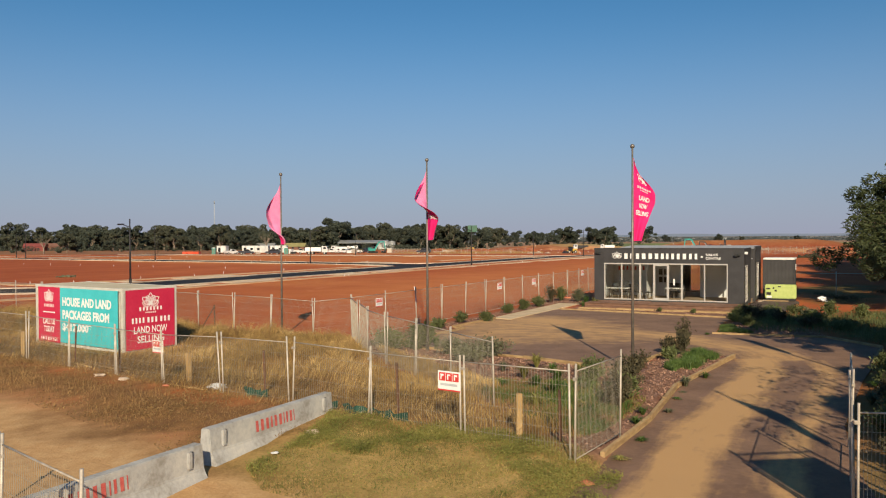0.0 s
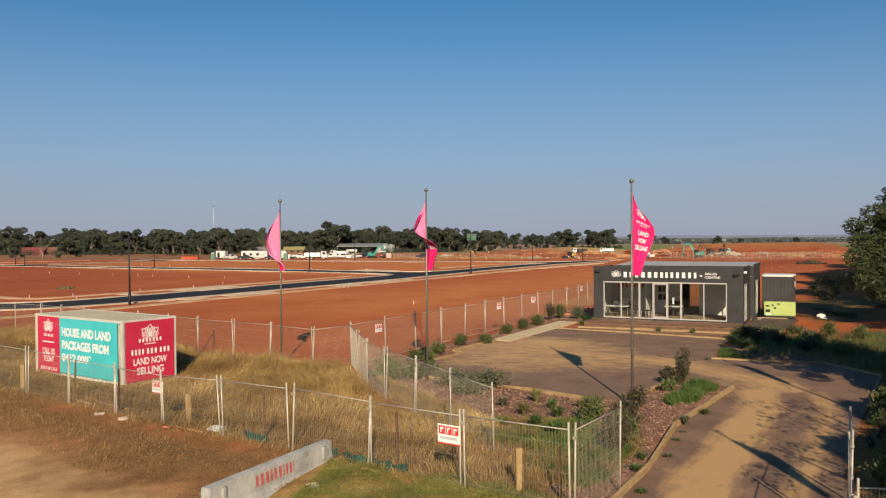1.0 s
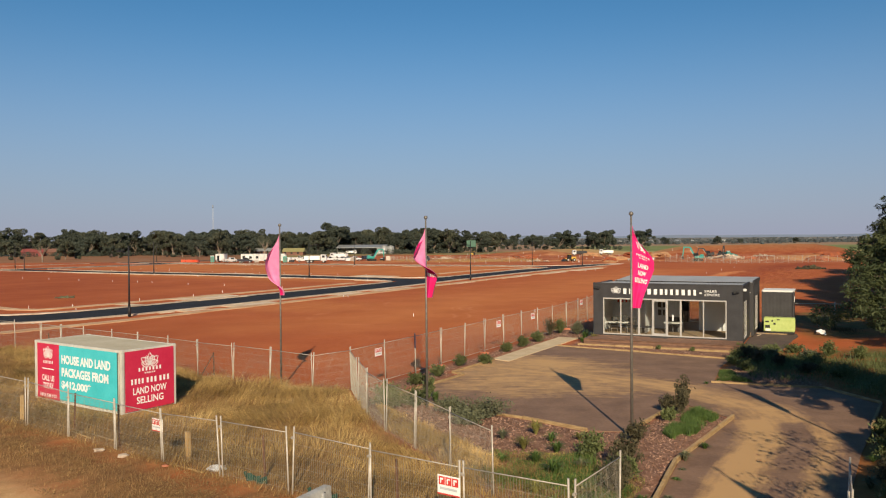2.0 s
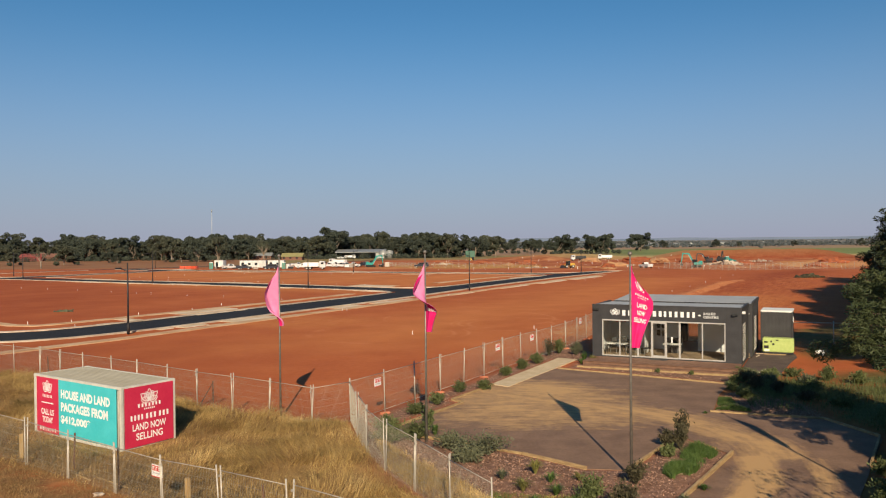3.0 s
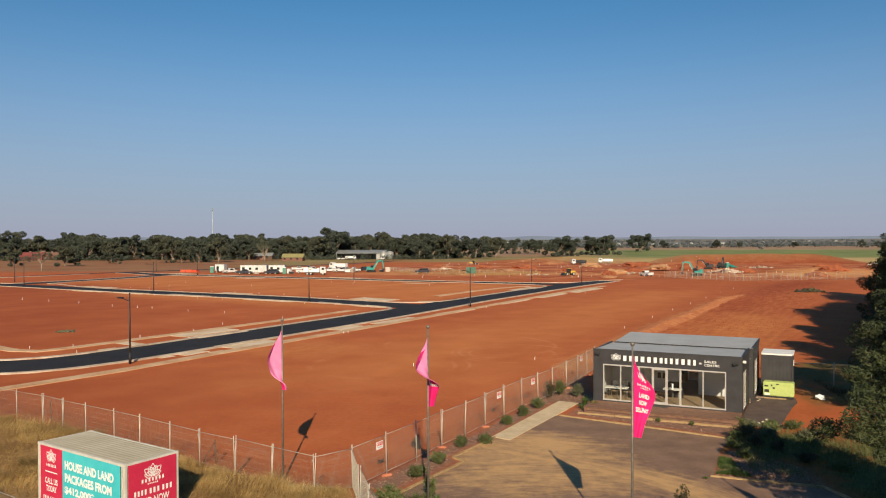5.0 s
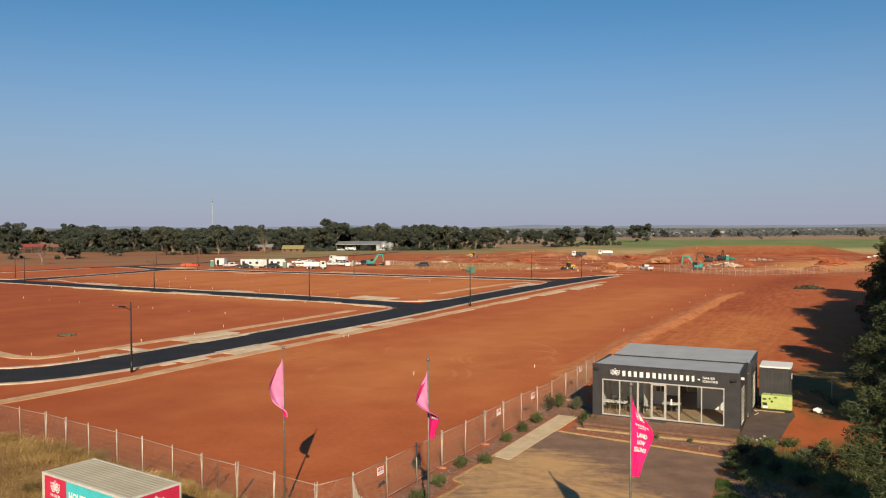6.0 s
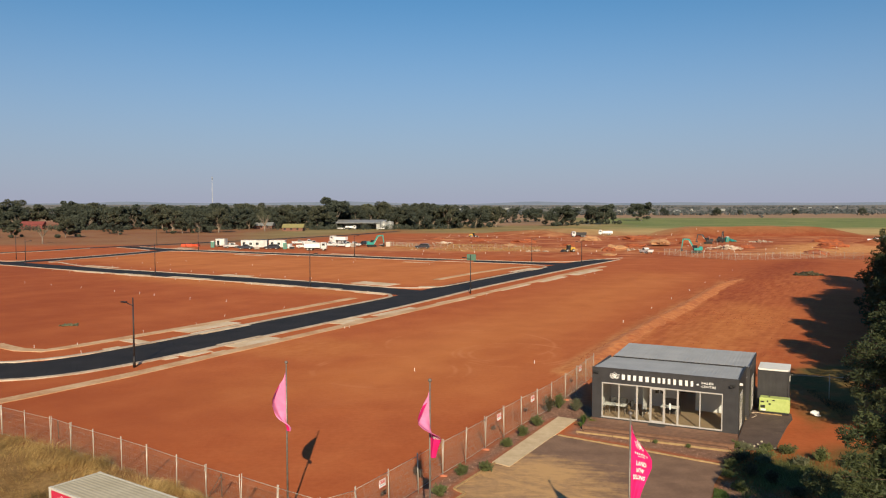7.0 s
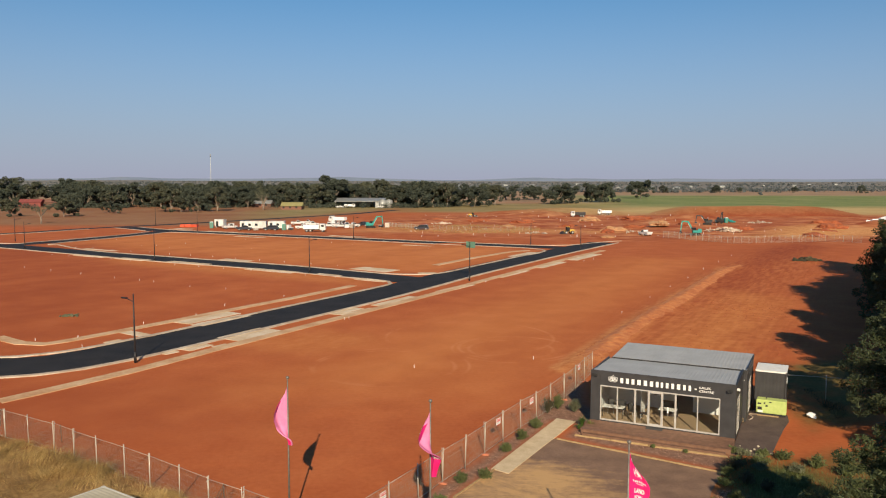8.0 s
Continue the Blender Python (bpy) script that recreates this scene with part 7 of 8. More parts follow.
# garden shrubs
for i, (x, y, r, h, mt) in enumerate((
        (1.3, 30.4, 1.25, 0.85, "shrub_grey"), (0.1, 31.2, 1.0, 0.75, "shrub_grey"), (0.7, 29.2, 0.9, 0.6, "shrub_grey"), (-1.4, 32.7, 0.9, 1.0, "shrub"), (-2.4, 31.6, 0.8, 0.7, "shrub"), (-2.6, 33.4, 0.8, 0.9, "shrub"), (-0.9, 34.3, 0.35, 1.5, "shrub"),
        (5.2, 23.4, 0.6, 1.25, "shrub_brown"), (4.3, 24.6, 0.6, 1.1, "shrub"), (4.5, 21.2, 0.6, 1.35, "shrub_brown"), (4.9, 22.2, 0.5, 1.0, "shrub"), (6.2, 26.4, 0.45, 1.0, "shrub_brown"),
        (8.6, 31.3, 0.45, 0.9, "shrub_brown"), (9.35, 31.9, 0.40, 1.75, "shrub_brown"), (9.0, 31.0, 0.4, 1.25, "shrub_brown"), (8.2, 29.8, 0.4, 0.6, "shrub"),
        (1.9, 43.6, 0.5, 0.7, "shrub"), (-1.6, 37.6, 0.7, 0.75, "shrub"), (-0.6, 39.8, 0.55, 0.7, "shrub"), (0.5, 42.9, 0.55, 0.7, "shrub"), (3.4, 48.0, 0.55, 0.75, "shrub"), (4.6, 50.4, 0.6, 0.8, "shrub"), (5.8, 52.8, 0.6, 0.85, "shrub"), (7.0, 56.2, 0.6, 1.5, "shrub_brown"), (7.9, 57.4, 0.7, 1.4, "shrub"), (9.0, 56.6, 0.6, 1.1, "shrub_grey"), (12.8, 48.9, 0.14, 0.3, "shrub"), (14.6, 48.0, 0.14, 0.3, "shrub"),
        (17.2, 46.0, 0.6, 0.6, "shrub"), (18.0, 44.9, 0.6, 0.6, "shrub_grey"), (21.4, 45.2, 0.6, 1.0, "shrub"), (16.4, 42.6, 0.5, 1.0, "shrub_brown"), (17.2, 41.6, 0.6, 0.8, "shrub_brown"), (15.0, 40.4, 0.5, 0.7, "shrub"), (19.0, 38.6, 0.8, 0.6, "shrub"), (17.6, 30.0, 0.6, 0.8, "shrub"), (14.9, 27.2, 0.6, 0.7, "shrub"), (13.4, 24.2, 0.7, 0.9, "shrub"), (12.0, 21.6, 0.6, 0.9, "shrub_brown"), (10.9, 19.2, 0.6, 0.8, "shrub"), (12.4, 19.6, 0.8, 1.4, "shrub_brown"), (16.3, 26.6, 0.8, 1.4, "shrub_brown"), (14.2, 23.6, 0.9, 1.7, "shrub_brown"), (13.4, 21.6, 0.9, 1.8, "shrub"), (12.6, 19.0, 0.8, 1.5, "shrub_brown"), (16.6, 28.0, 0.9, 1.5, "shrub"), (8.5, 13.4, 0.6, 0.9, "shrub_brown"), (9.1, 14.6, 0.6, 1.0, "shrub"), (8.9, 15.8, 0.5, 0.8, "shrub_brown"), (9.9, 16.6, 0.7, 1.2, "shrub_brown"), (9.9, 18.0, 0.6, 0.8, "shrub"), (11.0, 17.8, 0.7, 1.4, "shrub"), (11.3, 20.2, 0.5, 0.7, "shrub"), (12.5, 22.6, 0.5, 0.7, "shrub_brown"), (9.6, 13.2, 0.7, 1.3, "shrub"), (15.8, 44.0, 0.6, 0.8, "shrub"), (16.6, 45.0, 0.7, 0.85, "shrub_brown"), (18.4, 45.8, 0.7, 0.8, "shrub"), (20.0, 44.6, 0.6, 0.7, "shrub_grey"), (22.6, 44.0, 0.7, 0.9, "shrub"), (15.2, 42.6, 0.5, 0.6, "shrub"), (19.4, 42.6, 0.8, 0.7, "shrub"), (18.0, 47.6, 0.55, 0.5, "shrub_grey"), (19.2, 47.5, 0.5, 0.45, "shrub"), (17.5, 48.0, 0.4, 0.5, "shrub"), (20.2, 46.8, 0.7, 0.6, "shrub"), (17.8, 39.8, 0.7, 0.6, "shrub_brown"))):
    shrub(x, y, r * 0.85, h * 0.9, mt, 200 + i, {"shrub": "leafy dark green garden shrub", "shrub_grey": "grey green bushy garden shrub", "shrub_brown": "wispy brown green native shrub"}[mt], int(850 + 1550 * r), 0.064)
for i, (x, y, r, h) in enumerate(((3.4, 26.6, 0.5, 0.6), (3.0, 27.6, 0.4, 0.45), (4.6, 19.6, 0.4, 0.4), (1.8, 27.0, 0.35, 0.4), (-0.6, 33.4, 0.4, 0.7), (4.4, 26.8, 0.4, 0.5), (2.6, 24.0, 0.4, 0.35), (13.9, 38.4, 0.4, 0.4), (9.0, 53.2, 0.6, 0.8), (9.5, 52.8, 0.55, 0.75), (8.7, 52.6, 0.5, 0.6), (7.25, 24.5, 0.3, 0.3), (5.0, 20.6, 0.4, 0.45), (2.4, 25.7, 0.45, 0.5), (3.4, 25.2, 0.5, 0.55), (3.9, 23.6, 0.45, 0.45), (3.0, 22.6, 0.5, 0.5), (3.6, 21.3, 0.45, 0.4), (4.6, 22.7, 0.4, 0.5), (5.6, 24.5, 0.45, 0.5), (1.6, 24.2, 0.4, 0.4), (2.3, 21.0, 0.4, 0.35), (6.45, 22.6, 0.25, 0.2), (5.75, 20.9, 0.2, 0.16), (4.35, 18.0, 0.22, 0.18), (3.55, 16.5, 0.3, 0.2), (8.3, 25.9, 0.24, 0.2), (6.9, 23.6, 0.2, 0.15), (12.0, 37.3, 0.2, 0.15), (14.2, 26.3, 0.4, 0.35), (12.9, 24.3, 0.35, 0.3), (11.4, 21.6, 0.35, 0.3))):
    k = (0.7, 1.25, 0.55, 1.0, 0.8)[i % 5]
    strap_plant(x, y, r * (0.7 + 0.3 * k), h * k, 300 + i, ("strap", "lawn", "strap", "shrub_grey")[i % 4], 60 if k < 0.8 else 110, ("bright green strappy plant in mulch", "yellow green strappy plant in mulch", "bright green strappy plant in mulch", "dull grey green tufted plant in mulch")[i % 4])

# boundary conifers along the east side
for i, (x, y, h, s) in enumerate(((18.4, 28.6, 9.2, 4.2), (30.7, 49.5, 11.5, 5.0), (38.6, 61.5, 13.0, 4.8), (57.4, 97.0, 15.0, 7.0), (46.6, 77.0, 13.0, 5.0))):
    pine_tree(400 + i, h, s, (62000, 52000, 46000, 40000, 40000)[i], (0.075, 0.105, 0.125, 0.155, 0.145)[i], x, y, *((0.37, 0.85) if i == 0 else (0.10, 0.58)))
# first seven stand out of view, added to shade the entrance and bed
for i, (x, y, h, s) in enumerate(((18.9, 24.4, 7.4, 2.3), (12.2, 7.6, 7.5, 2.5), (15.6, 7.0, 8.5, 3.0), (18.0, 12.5, 9.0, 3.2), (14.9, 14.6, 6.5, 1.8), (20.5, 20.5, 8.5, 3.0), (27.0, 27.0, 8.0, 3.4), (68.4, 114, 12.5, 6.6), (80, 138, 13.5, 6.5), (36.0, 43.0, 11.0, 4.0), (62.4, 105, 13.0, 6.4), (75.4, 126, 15.0, 7.4), (52.8, 88, 12.5, 5.2), (43.2, 69.0, 11.5, 4.6), (46.0, 73.2, 12.0, 4.6), (51.2, 82.4, 12.8, 5.2), (55.8, 92.4, 13.0, 5.4), (60.8, 101, 12.6, 5.6), (65.6, 109.4, 13, 6))):
    pine_tree(420 + i, h, s, 17000, 0.22, x, y)

# paddock trees and the long belt behind the works
kinds = [gum_tree(500, 13.0, 5.6, M["gum"]), gum_tree(501, 12.0, 6.0, M["gum_dark"]), gum_tree(502, 14.5, 6.0, M["gum"]), gum_tree(503, 10.5, 5.0, M["gum_dark"]), gum_tree(504, 9.0, 4.4, M["gum"], 6000), gum_tree(505, 13.5, 4.6, M["gum_dark"])]
spots = []
rr = random.Random(12)
for k in range(260):
    t = rr.random()
    x = -440 + 442 * t
    y = 520 + 40 * t + rr.uniform(0, 130) - max(0, -x - 170) * 0.10
    if -100 < x < -26 and y < 592:
        y += 90
    if -330 < x < -268 and y < 585 or -112 < x < -88 and y < 560:
        continue
    spots.append((x, y, rr.uniform(0.98, 1.46) * (1.08 if -95 < x < -55 else 1.0), rr.choice((0, 1, 1, 2, 3, 5, 5))))
for x, y, s, k in ((-86, 568, 1.3, 1), (-94, 556, 1.1, 0), (-88, 590, 1.5, 1), (-70, 590, 1.05, 5), (-28, 580, 1.15, 5), (-20, 588, 1.1, 1), (-12, 574, 1.1, 5), (-2, 590, 1.1, 1), (8, 596, 1.0, 3), (18, 590, 1.1, 1), (30, 650, 1.15, 0), (36, 640, 1.1, 0), (22, 640, 1.0, 1),
                   (78, 796, 1.0, 3), (86, 810, 1.1, 3), (90, 670, 1.15, 1), (96, 680, 1.1, 3), (104, 690, 1.0, 1), (128, 720, 1.15, 1), (136, 722, 1.3, 3), (143, 728, 1.2, 1), (207, 868, 1.5, 3),
                   (-190, 399, 0.45, 3), (-181, 429, 0.42, 3), (-192, 444, 0.5, 3), (-189, 386, 0.85, 4), (-215, 385, 0.75, 4), (-225, 378, 0.8, 4), (-167, 463, 1.0, 0), (-150, 470, 1.0, 1), (-140, 476, 0.85, 2), (-156, 458, 0.8, 4),
                   (-298, 604, 1.15, 1), (-284, 612, 1.1, 5), (-316, 606, 1.2, 0), (-330, 596, 1.1, 1), (-272, 598, 1.1, 2), (-262, 590, 1.0, 0), (-305, 640, 1.3, 5), (-345, 620, 1.25, 2), (-318, 585, 0.8, 4), (-276, 575, 0.7, 3),
                   (60, 780, 1.0, 1), (48, 840, 1.0, 3), (330, 1230, 1.4, 1), (405, 1215, 1.3, 3), (410, 1230, 1.5, 1), (450, 1240, 1.2, 3), (540, 1250, 1.3, 3), (640, 1240, 1.5, 1), (700, 1250, 1.4, 3)):
    spots.append((x, y, s * (1.25 if y < 1100 else 0.7), k))
used = set()
for i, (x, y, s, k) in enumerate(spots):
    m = Matrix.Translation((x, y, float(fall(y)) - 0.2)) @ Matrix.Rotation(rr.uniform(0, 6.28), 4, "Z") @ Matrix.Diagonal((s * rr.uniform(0.95, 1.25), s * rr.uniform(0.95, 1.25), s, 1))
    if k in used:
        copy_thing(kinds[k], m @ Matrix.Diagonal((1 / kinds[k].scale.x, 1 / kinds[k].scale.y, 1 / kinds[k].scale.z, 1)))
    else:
        kinds[k].matrix_world = m
        used.add(k)
for k in range(6):
    if k not in used:
        kinds[k].matrix_world = Matrix.Translation((-300 + 20 * k, 640, -4.6))

# bare pale gums in front of the belt
def bare_tree(x, y, h, seed):
    rng = np.random.default_rng(seed)
    top = thing("bare_tree", pose(x, y, float(fall(y))), "pale bare branched gum with sparse leaves", "tree", "bare paddock trees")
    bm = bmesh.new()
    ends = []
    fork = Vector((0, 0, h * 0.3))
    tube(bm, (0, 0, -0.3), fork, h * 0.04, h * 0.03, n=7)
    for k in range(6):
        a = k * 2.4 + rng.uniform(-0.4, 0.4)
        mid = fork + Vector((math.cos(a) * h * 0.16, math.sin(a) * h * 0.16, h * rng.uniform(0.15, 0.3)))
        tube(bm, fork, mid, h * 0.020, h * 0.014, n=5)
        for j in range(3):
            b = a + rng.uniform(-0.9, 0.9)
            end = mid + Vector((math.cos(b) * h * 0.2, math.sin(b) * h * 0.2, h * rng.uniform(0.08, 0.32)))
            tube(bm, mid, end, h * 0.012, h * 0.004, n=4)
            ends.append(end[:])
    part("trunk", bm, M["bark"], top)
    v, f = leaf_cloud(rng, ends, [h * 0.10] * len(ends), 420, 0.4)
    part("crown", raw_mesh("crown", v, f, M["gum"]), None, top)


bare_tree(-163, 462, 11, 601)
bare_tree(-164, 316, 8.5, 602)
bare_tree(-118, 500, 12, 603)

# far woods on the plain: lumps of leaf faces in haze-tinted colour, one object
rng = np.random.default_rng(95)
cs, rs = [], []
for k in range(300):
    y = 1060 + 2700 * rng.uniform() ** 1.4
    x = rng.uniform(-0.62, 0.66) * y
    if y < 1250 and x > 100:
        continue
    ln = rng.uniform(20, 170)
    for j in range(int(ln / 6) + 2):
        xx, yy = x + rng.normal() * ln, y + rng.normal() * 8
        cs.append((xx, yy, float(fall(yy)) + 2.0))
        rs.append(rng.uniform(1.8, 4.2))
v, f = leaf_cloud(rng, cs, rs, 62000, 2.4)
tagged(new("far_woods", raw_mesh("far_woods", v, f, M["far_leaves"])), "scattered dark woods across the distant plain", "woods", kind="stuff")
# undergrowth along the foot of the tree belt
cs = [(x, 505 + 0.09 * (x + 430) + rng.uniform(0, 120), float(fall(560.0)) + 0.8) for x in rng.uniform(-430, 5, 420)]
v, f = leaf_cloud(rng, cs, rng.uniform(1.8, 4.2, 420), 60000, 0.6)
tagged(new("undergrowth", raw_mesh("undergrowth", v, f, M["gum_dark"])), "low scrub along the foot of the tree belt", "undergrowth", kind="stuff")
blades("dry_grass", scatter([(7.5, 10.0), (8.6, 15.2), (10.2, 19.0), (13.6, 25.0), (15.5, 25.0), (12.5, 17), (12, 9)], 9000, 87), 0.34, 0.008, "brown_grass", 88, 0.5, "dry brown grass behind the entrance gate")
# roadside gums beside the entrance
for i, (x, y, h, s) in enumerate(((10.9, 10.6, 6.6, 2.5), (13.6, 16.2, 6.2, 2.6), (9.6, 5.2, 5.6, 2.2))):
    tree = gum_tree(540 + i, h, s, M["gum"], 2200, 0.085)
    tree.matrix_world = pose(x, y, ground_at(x, y))
blades("weeds", scatter([(7.5, 10.0), (8.6, 15.2), (10.2, 19.0), (13.6, 25.0), (15.5, 25.0), (12.5, 17), (12, 9)], 12000, 187), 0.26, 0.009, "shrub", 188, 0.8, "rank green weeds beside the entrance")
blades("weeds", scatter([(27.4, 55.0), (34, 55), (40, 62), (37, 66), (28.5, 63)], 6500, 189, lambda x, y: np.clip(fnoise(x * 0.22, y * 0.22, 58) * 3.2 - 1.5, 0.0, 1)), 0.24, 0.010, "shrub_brown", 190, 0.8, "patchy dull weeds in tree shade")
# ---- machinery, vehicles and buildings of the works ----
def at(x, y, rz=0, dz=0.0, size=1.0):
    return pose(x, y, ground_at(x, y) + dz, 0, 0, rz) @ Matrix.Diagonal((size, size, size, 1))


def wheel(parent, x, y, r, w):
    t = part("wheel", tube(bmesh.new(), (x, y - w / 2, r), (x, y + w / 2, r), r, n=14), M["tyre"], parent)
    part("rim", tube(bmesh.new(), (x, y - w / 2 - 0.01, r), (x, y + w / 2 + 0.01, r), r * 0.55, n=10), M["alu"], t)


def ute(x, y, rz, mat="car_white", tray=True, label="white utility vehicle parked on the red earth"):
    c = thing("utility_vehicle" if tray else "car", at(x, y, rz), label, "utility vehicle" if tray else "car", "site vehicles")
    bm = prism(bmesh.new(), [(-2.55, 0.45), (2.5, 0.45), (2.6, 0.75), (2.45, 1.02), (1.3, 1.1), (-2.55, 1.1)], -0.9, 0.9)
    bmesh.ops.bevel(bm, geom=list(bm.edges), offset=0.06, segments=2, affect="EDGES")
    part("body", bm, M[mat], c)
    back = -0.55 if tray else -2.3
    bm = prism(bmesh.new(), [(1.35, 1.1), (0.6, 1.75), (back + 0.25, 1.8), (back, 1.1)], -0.8, 0.8)
    bmesh.ops.bevel(bm, geom=list(bm.edges), offset=0.05, segments=2, affect="EDGES")
    part("cabin", bm, M[mat], c)
    bm = prism(bmesh.new(), [(1.22, 1.16), (0.58, 1.68), (back + 0.32, 1.70), (back + 0.15, 1.16)], -0.815, 0.815)
    part("side_window", bm, M["car_glass"], c)
    bm = bmesh.new()
    q = [bm.verts.new(v) for v in ((1.33, -0.68, 1.16), (1.33, 0.68, 1.16), (0.66, 0.62, 1.74), (0.66, -0.62, 1.74))]
    bm.faces.new(q)
    part("windscreen", bm, M["car_glass"], c)
    if tray:
        part("tray", P(-2.65, -0.62, -0.95, 0.95, 0.85, 1.25, bevel=0.02), M[mat], c)
        part("tray_bed", P(-2.6, -0.66, -0.88, 0.88, 1.251, 1.26), M["dark_trim"], c)
    for s in (-0.6, 0.6):
        part("headlight", P(2.52, 2.6, s - 0.16, s + 0.16, 0.76, 0.92), M["white_clean"], c)
    for wx in (-1.6, 1.65):
        for wy in (-0.82, 0.82):
            wheel(c, wx, wy, 0.38, 0.24)
    return c


def truck(x, y, rz, body="white_clean", label="white tipper truck parked on the works", cab="car_white"):
    c = thing("truck", at(x, y, rz), label, "truck", "site trucks")
    part("chassis", P(-3.6, 3.4, -0.45, 0.45, 0.65, 0.95), M["dark_trim"], c)
    bm = prism(bmesh.new(), [(1.7, 0.7), (3.6, 0.7), (3.65, 1.6), (3.3, 2.75), (1.7, 2.8)], -1.15, 1.15)
    bmesh.ops.bevel(bm, geom=list(bm.edges), offset=0.06, segments=2, affect="EDGES")
    part("cab", bm, M[cab], c)
    part("windscreen", P(3.36, 3.5, -1.0, 1.0, 1.75, 2.45), M["car_glass"], c)
    for s in (-1.16, 1.12):
        part("side_window", P(2.2, 3.1, s, s + 0.04, 1.75, 2.45), M["car_glass"], c)
    part("tray", P(-3.8, 1.45, -1.2, 1.2, 1.0, 2.35, bevel=0.04), M[body], c)
    for k in range(5):
        for s in (-1.23, 1.2):
            part("rib", P(-3.6 + k * 1.15, -3.5 + k * 1.15, s, s + 0.03, 1.05, 2.3), M[body], c)
    for wx in (-2.6, -1.4, 2.6):
        for wy in (-0.95, 0.95):
            wheel(c, wx, wy, 0.5, 0.32)
    return c


def excavator(x, y, rz, mat="teal_paint", arm=1.0, label="teal tracked excavator with raised arm"):
    c = thing("excavator", at(x, y, rz, 0, 0.85), label, "excavator", "excavators")
    for s in (-1.25, 0.75):
        bm = prism(bmesh.new(), [(-1.9, 0.25), (-1.6, 0.0), (1.6, 0.0), (1.9, 0.25), (1.9, 0.6), (1.6, 0.85), (-1.6, 0.85), (-1.9, 0.6)], s, s + 0.5)
        part("track", bm, M["tyre"], c)
    part("turntable", tube(bmesh.new(), (0, 0, 0.6), (0, 0, 1.05), 0.7, n=14), M["dark_trim"], c)
    part("house", P(-2.2, 0.9, -1.25, 1.25, 1.05, 2.0, bevel=0.08), M[mat], c)
    part("engine_cover", P(-2.2, -0.9, -1.2, 1.2, 2.0, 2.45, bevel=0.1), M[mat], c)
    part("cab", P(-0.3, 1.3, 0.2, 1.2, 1.05, 2.85, bevel=0.08), M["car_glass"], c)
    part("cab_roof", P(-0.34, 1.3, 0.16, 1.24, 2.85, 2.95, bevel=0.03), M["dark_trim"], c)

    def limb(nm, p, q, a, b, mt):
        p, q = Vector((p[0], -0.3, p[1])), Vector((q[0], -0.3, q[1]))
        bm = bmesh.new()
        ang = math.atan2(q.z - p.z, q.x - p.x)
        ln = (q - p).length
        prism(bm, [(0, -a), (ln * 0.5, -a * 0.8), (ln, -b), (ln, b), (ln * 0.5, a * 0.9), (0, a)], -0.18, 0.18)
        ob = part(nm, bm, M[mt], c)
        ob.matrix_local = Matrix.Translation(p) @ Matrix.Rotation(-ang, 4, "Y")
        return ob
    limb("boom", (0.7, 1.6), (2.6, 4.2 * arm), 0.3, 0.28, mat)
    limb("boom", (2.55, 4.15 * arm), (4.8, 4.3 * arm), 0.28, 0.2, mat)
    limb("dipper", (4.7, 4.45 * arm), (5.2, 1.7), 0.22, 0.16, mat)
    limb("ram", (1.1, 1.5), (2.7, 3.7 * arm), 0.07, 0.06, "alu")
    bm = prism(bmesh.new(), [(5.0, 1.7), (5.6, 1.5), (5.7, 0.9), (5.1, 0.55), (4.6, 0.8), (4.75, 1.2)], -0.75, 0.15)
    part("bucket", bm, M["dark_trim"], c)
    return c


def loader(x, y, rz, label="yellow and black wheel loader at the works"):
    c = thing("wheel_loader", at(x, y, rz, 0, 0.75), label, "loader")
    part("engine_cover", P(-2.6, -0.4, -0.9, 0.9, 0.9, 2.0, bevel=0.08), M["yellow_paint"], c)
    part("cab", P(-0.5, 0.9, -0.8, 0.8, 1.1, 3.0, bevel=0.08), M["car_glass"], c)
    part("cab_roof", P(-0.55, 0.95, -0.85, 0.85, 3.0, 3.12), M["yellow_paint"], c)
    part("front_frame", P(0.9, 2.2, -0.5, 0.5, 0.7, 1.4, bevel=0.05), M["yellow_paint"], c)
    part("bucket", prism(bmesh.new(), [(2.4, 0.2), (3.6, 0.1), (3.3, 0.6), (2.7, 1.2), (2.3, 0.9)], -1.3, 1.3), M["dark_trim"], c)
    for wx in (-1.6, 1.4):
        for wy in (-0.95, 0.95):
            wheel(c, wx, wy, 0.72, 0.5)


for a in ((-60, 311, 10), (-53, 303, 20), (-44, 299, 70), (-39, 296, 15), (-57, 316, 8), (-46, 312, 60)):
    ute(*a)
ute(-10, 277, 175, "car_dark", False, "dark four wheel drive parked on the works")
ute(61, 248, 110, "car_white", True)
truck(-45, 263, 0, label="white water truck beside the compound")
truck(-47, 330, 160)
truck(64, 398, 185, "dark_trim", "dark tipper truck on the haul road")
truck(83, 427, 175, "white_clean", "white tipper truck on the haul road")
excavator(-29, 289, 15, "teal_paint", 1.15)
excavator(77, 249, 165, "teal_paint", 1.2)
excavator(103, 318, 170, "dark_trim", 1.0, "dark tracked excavator beside mounds of spoil")
excavator(112, 330, 60, "dark_trim", 1.2, "dark tracked excavator beside mounds of spoil")
loader(38, 255, 200)
loader(11, 395, 10, "yellow wheel loader on the red works")

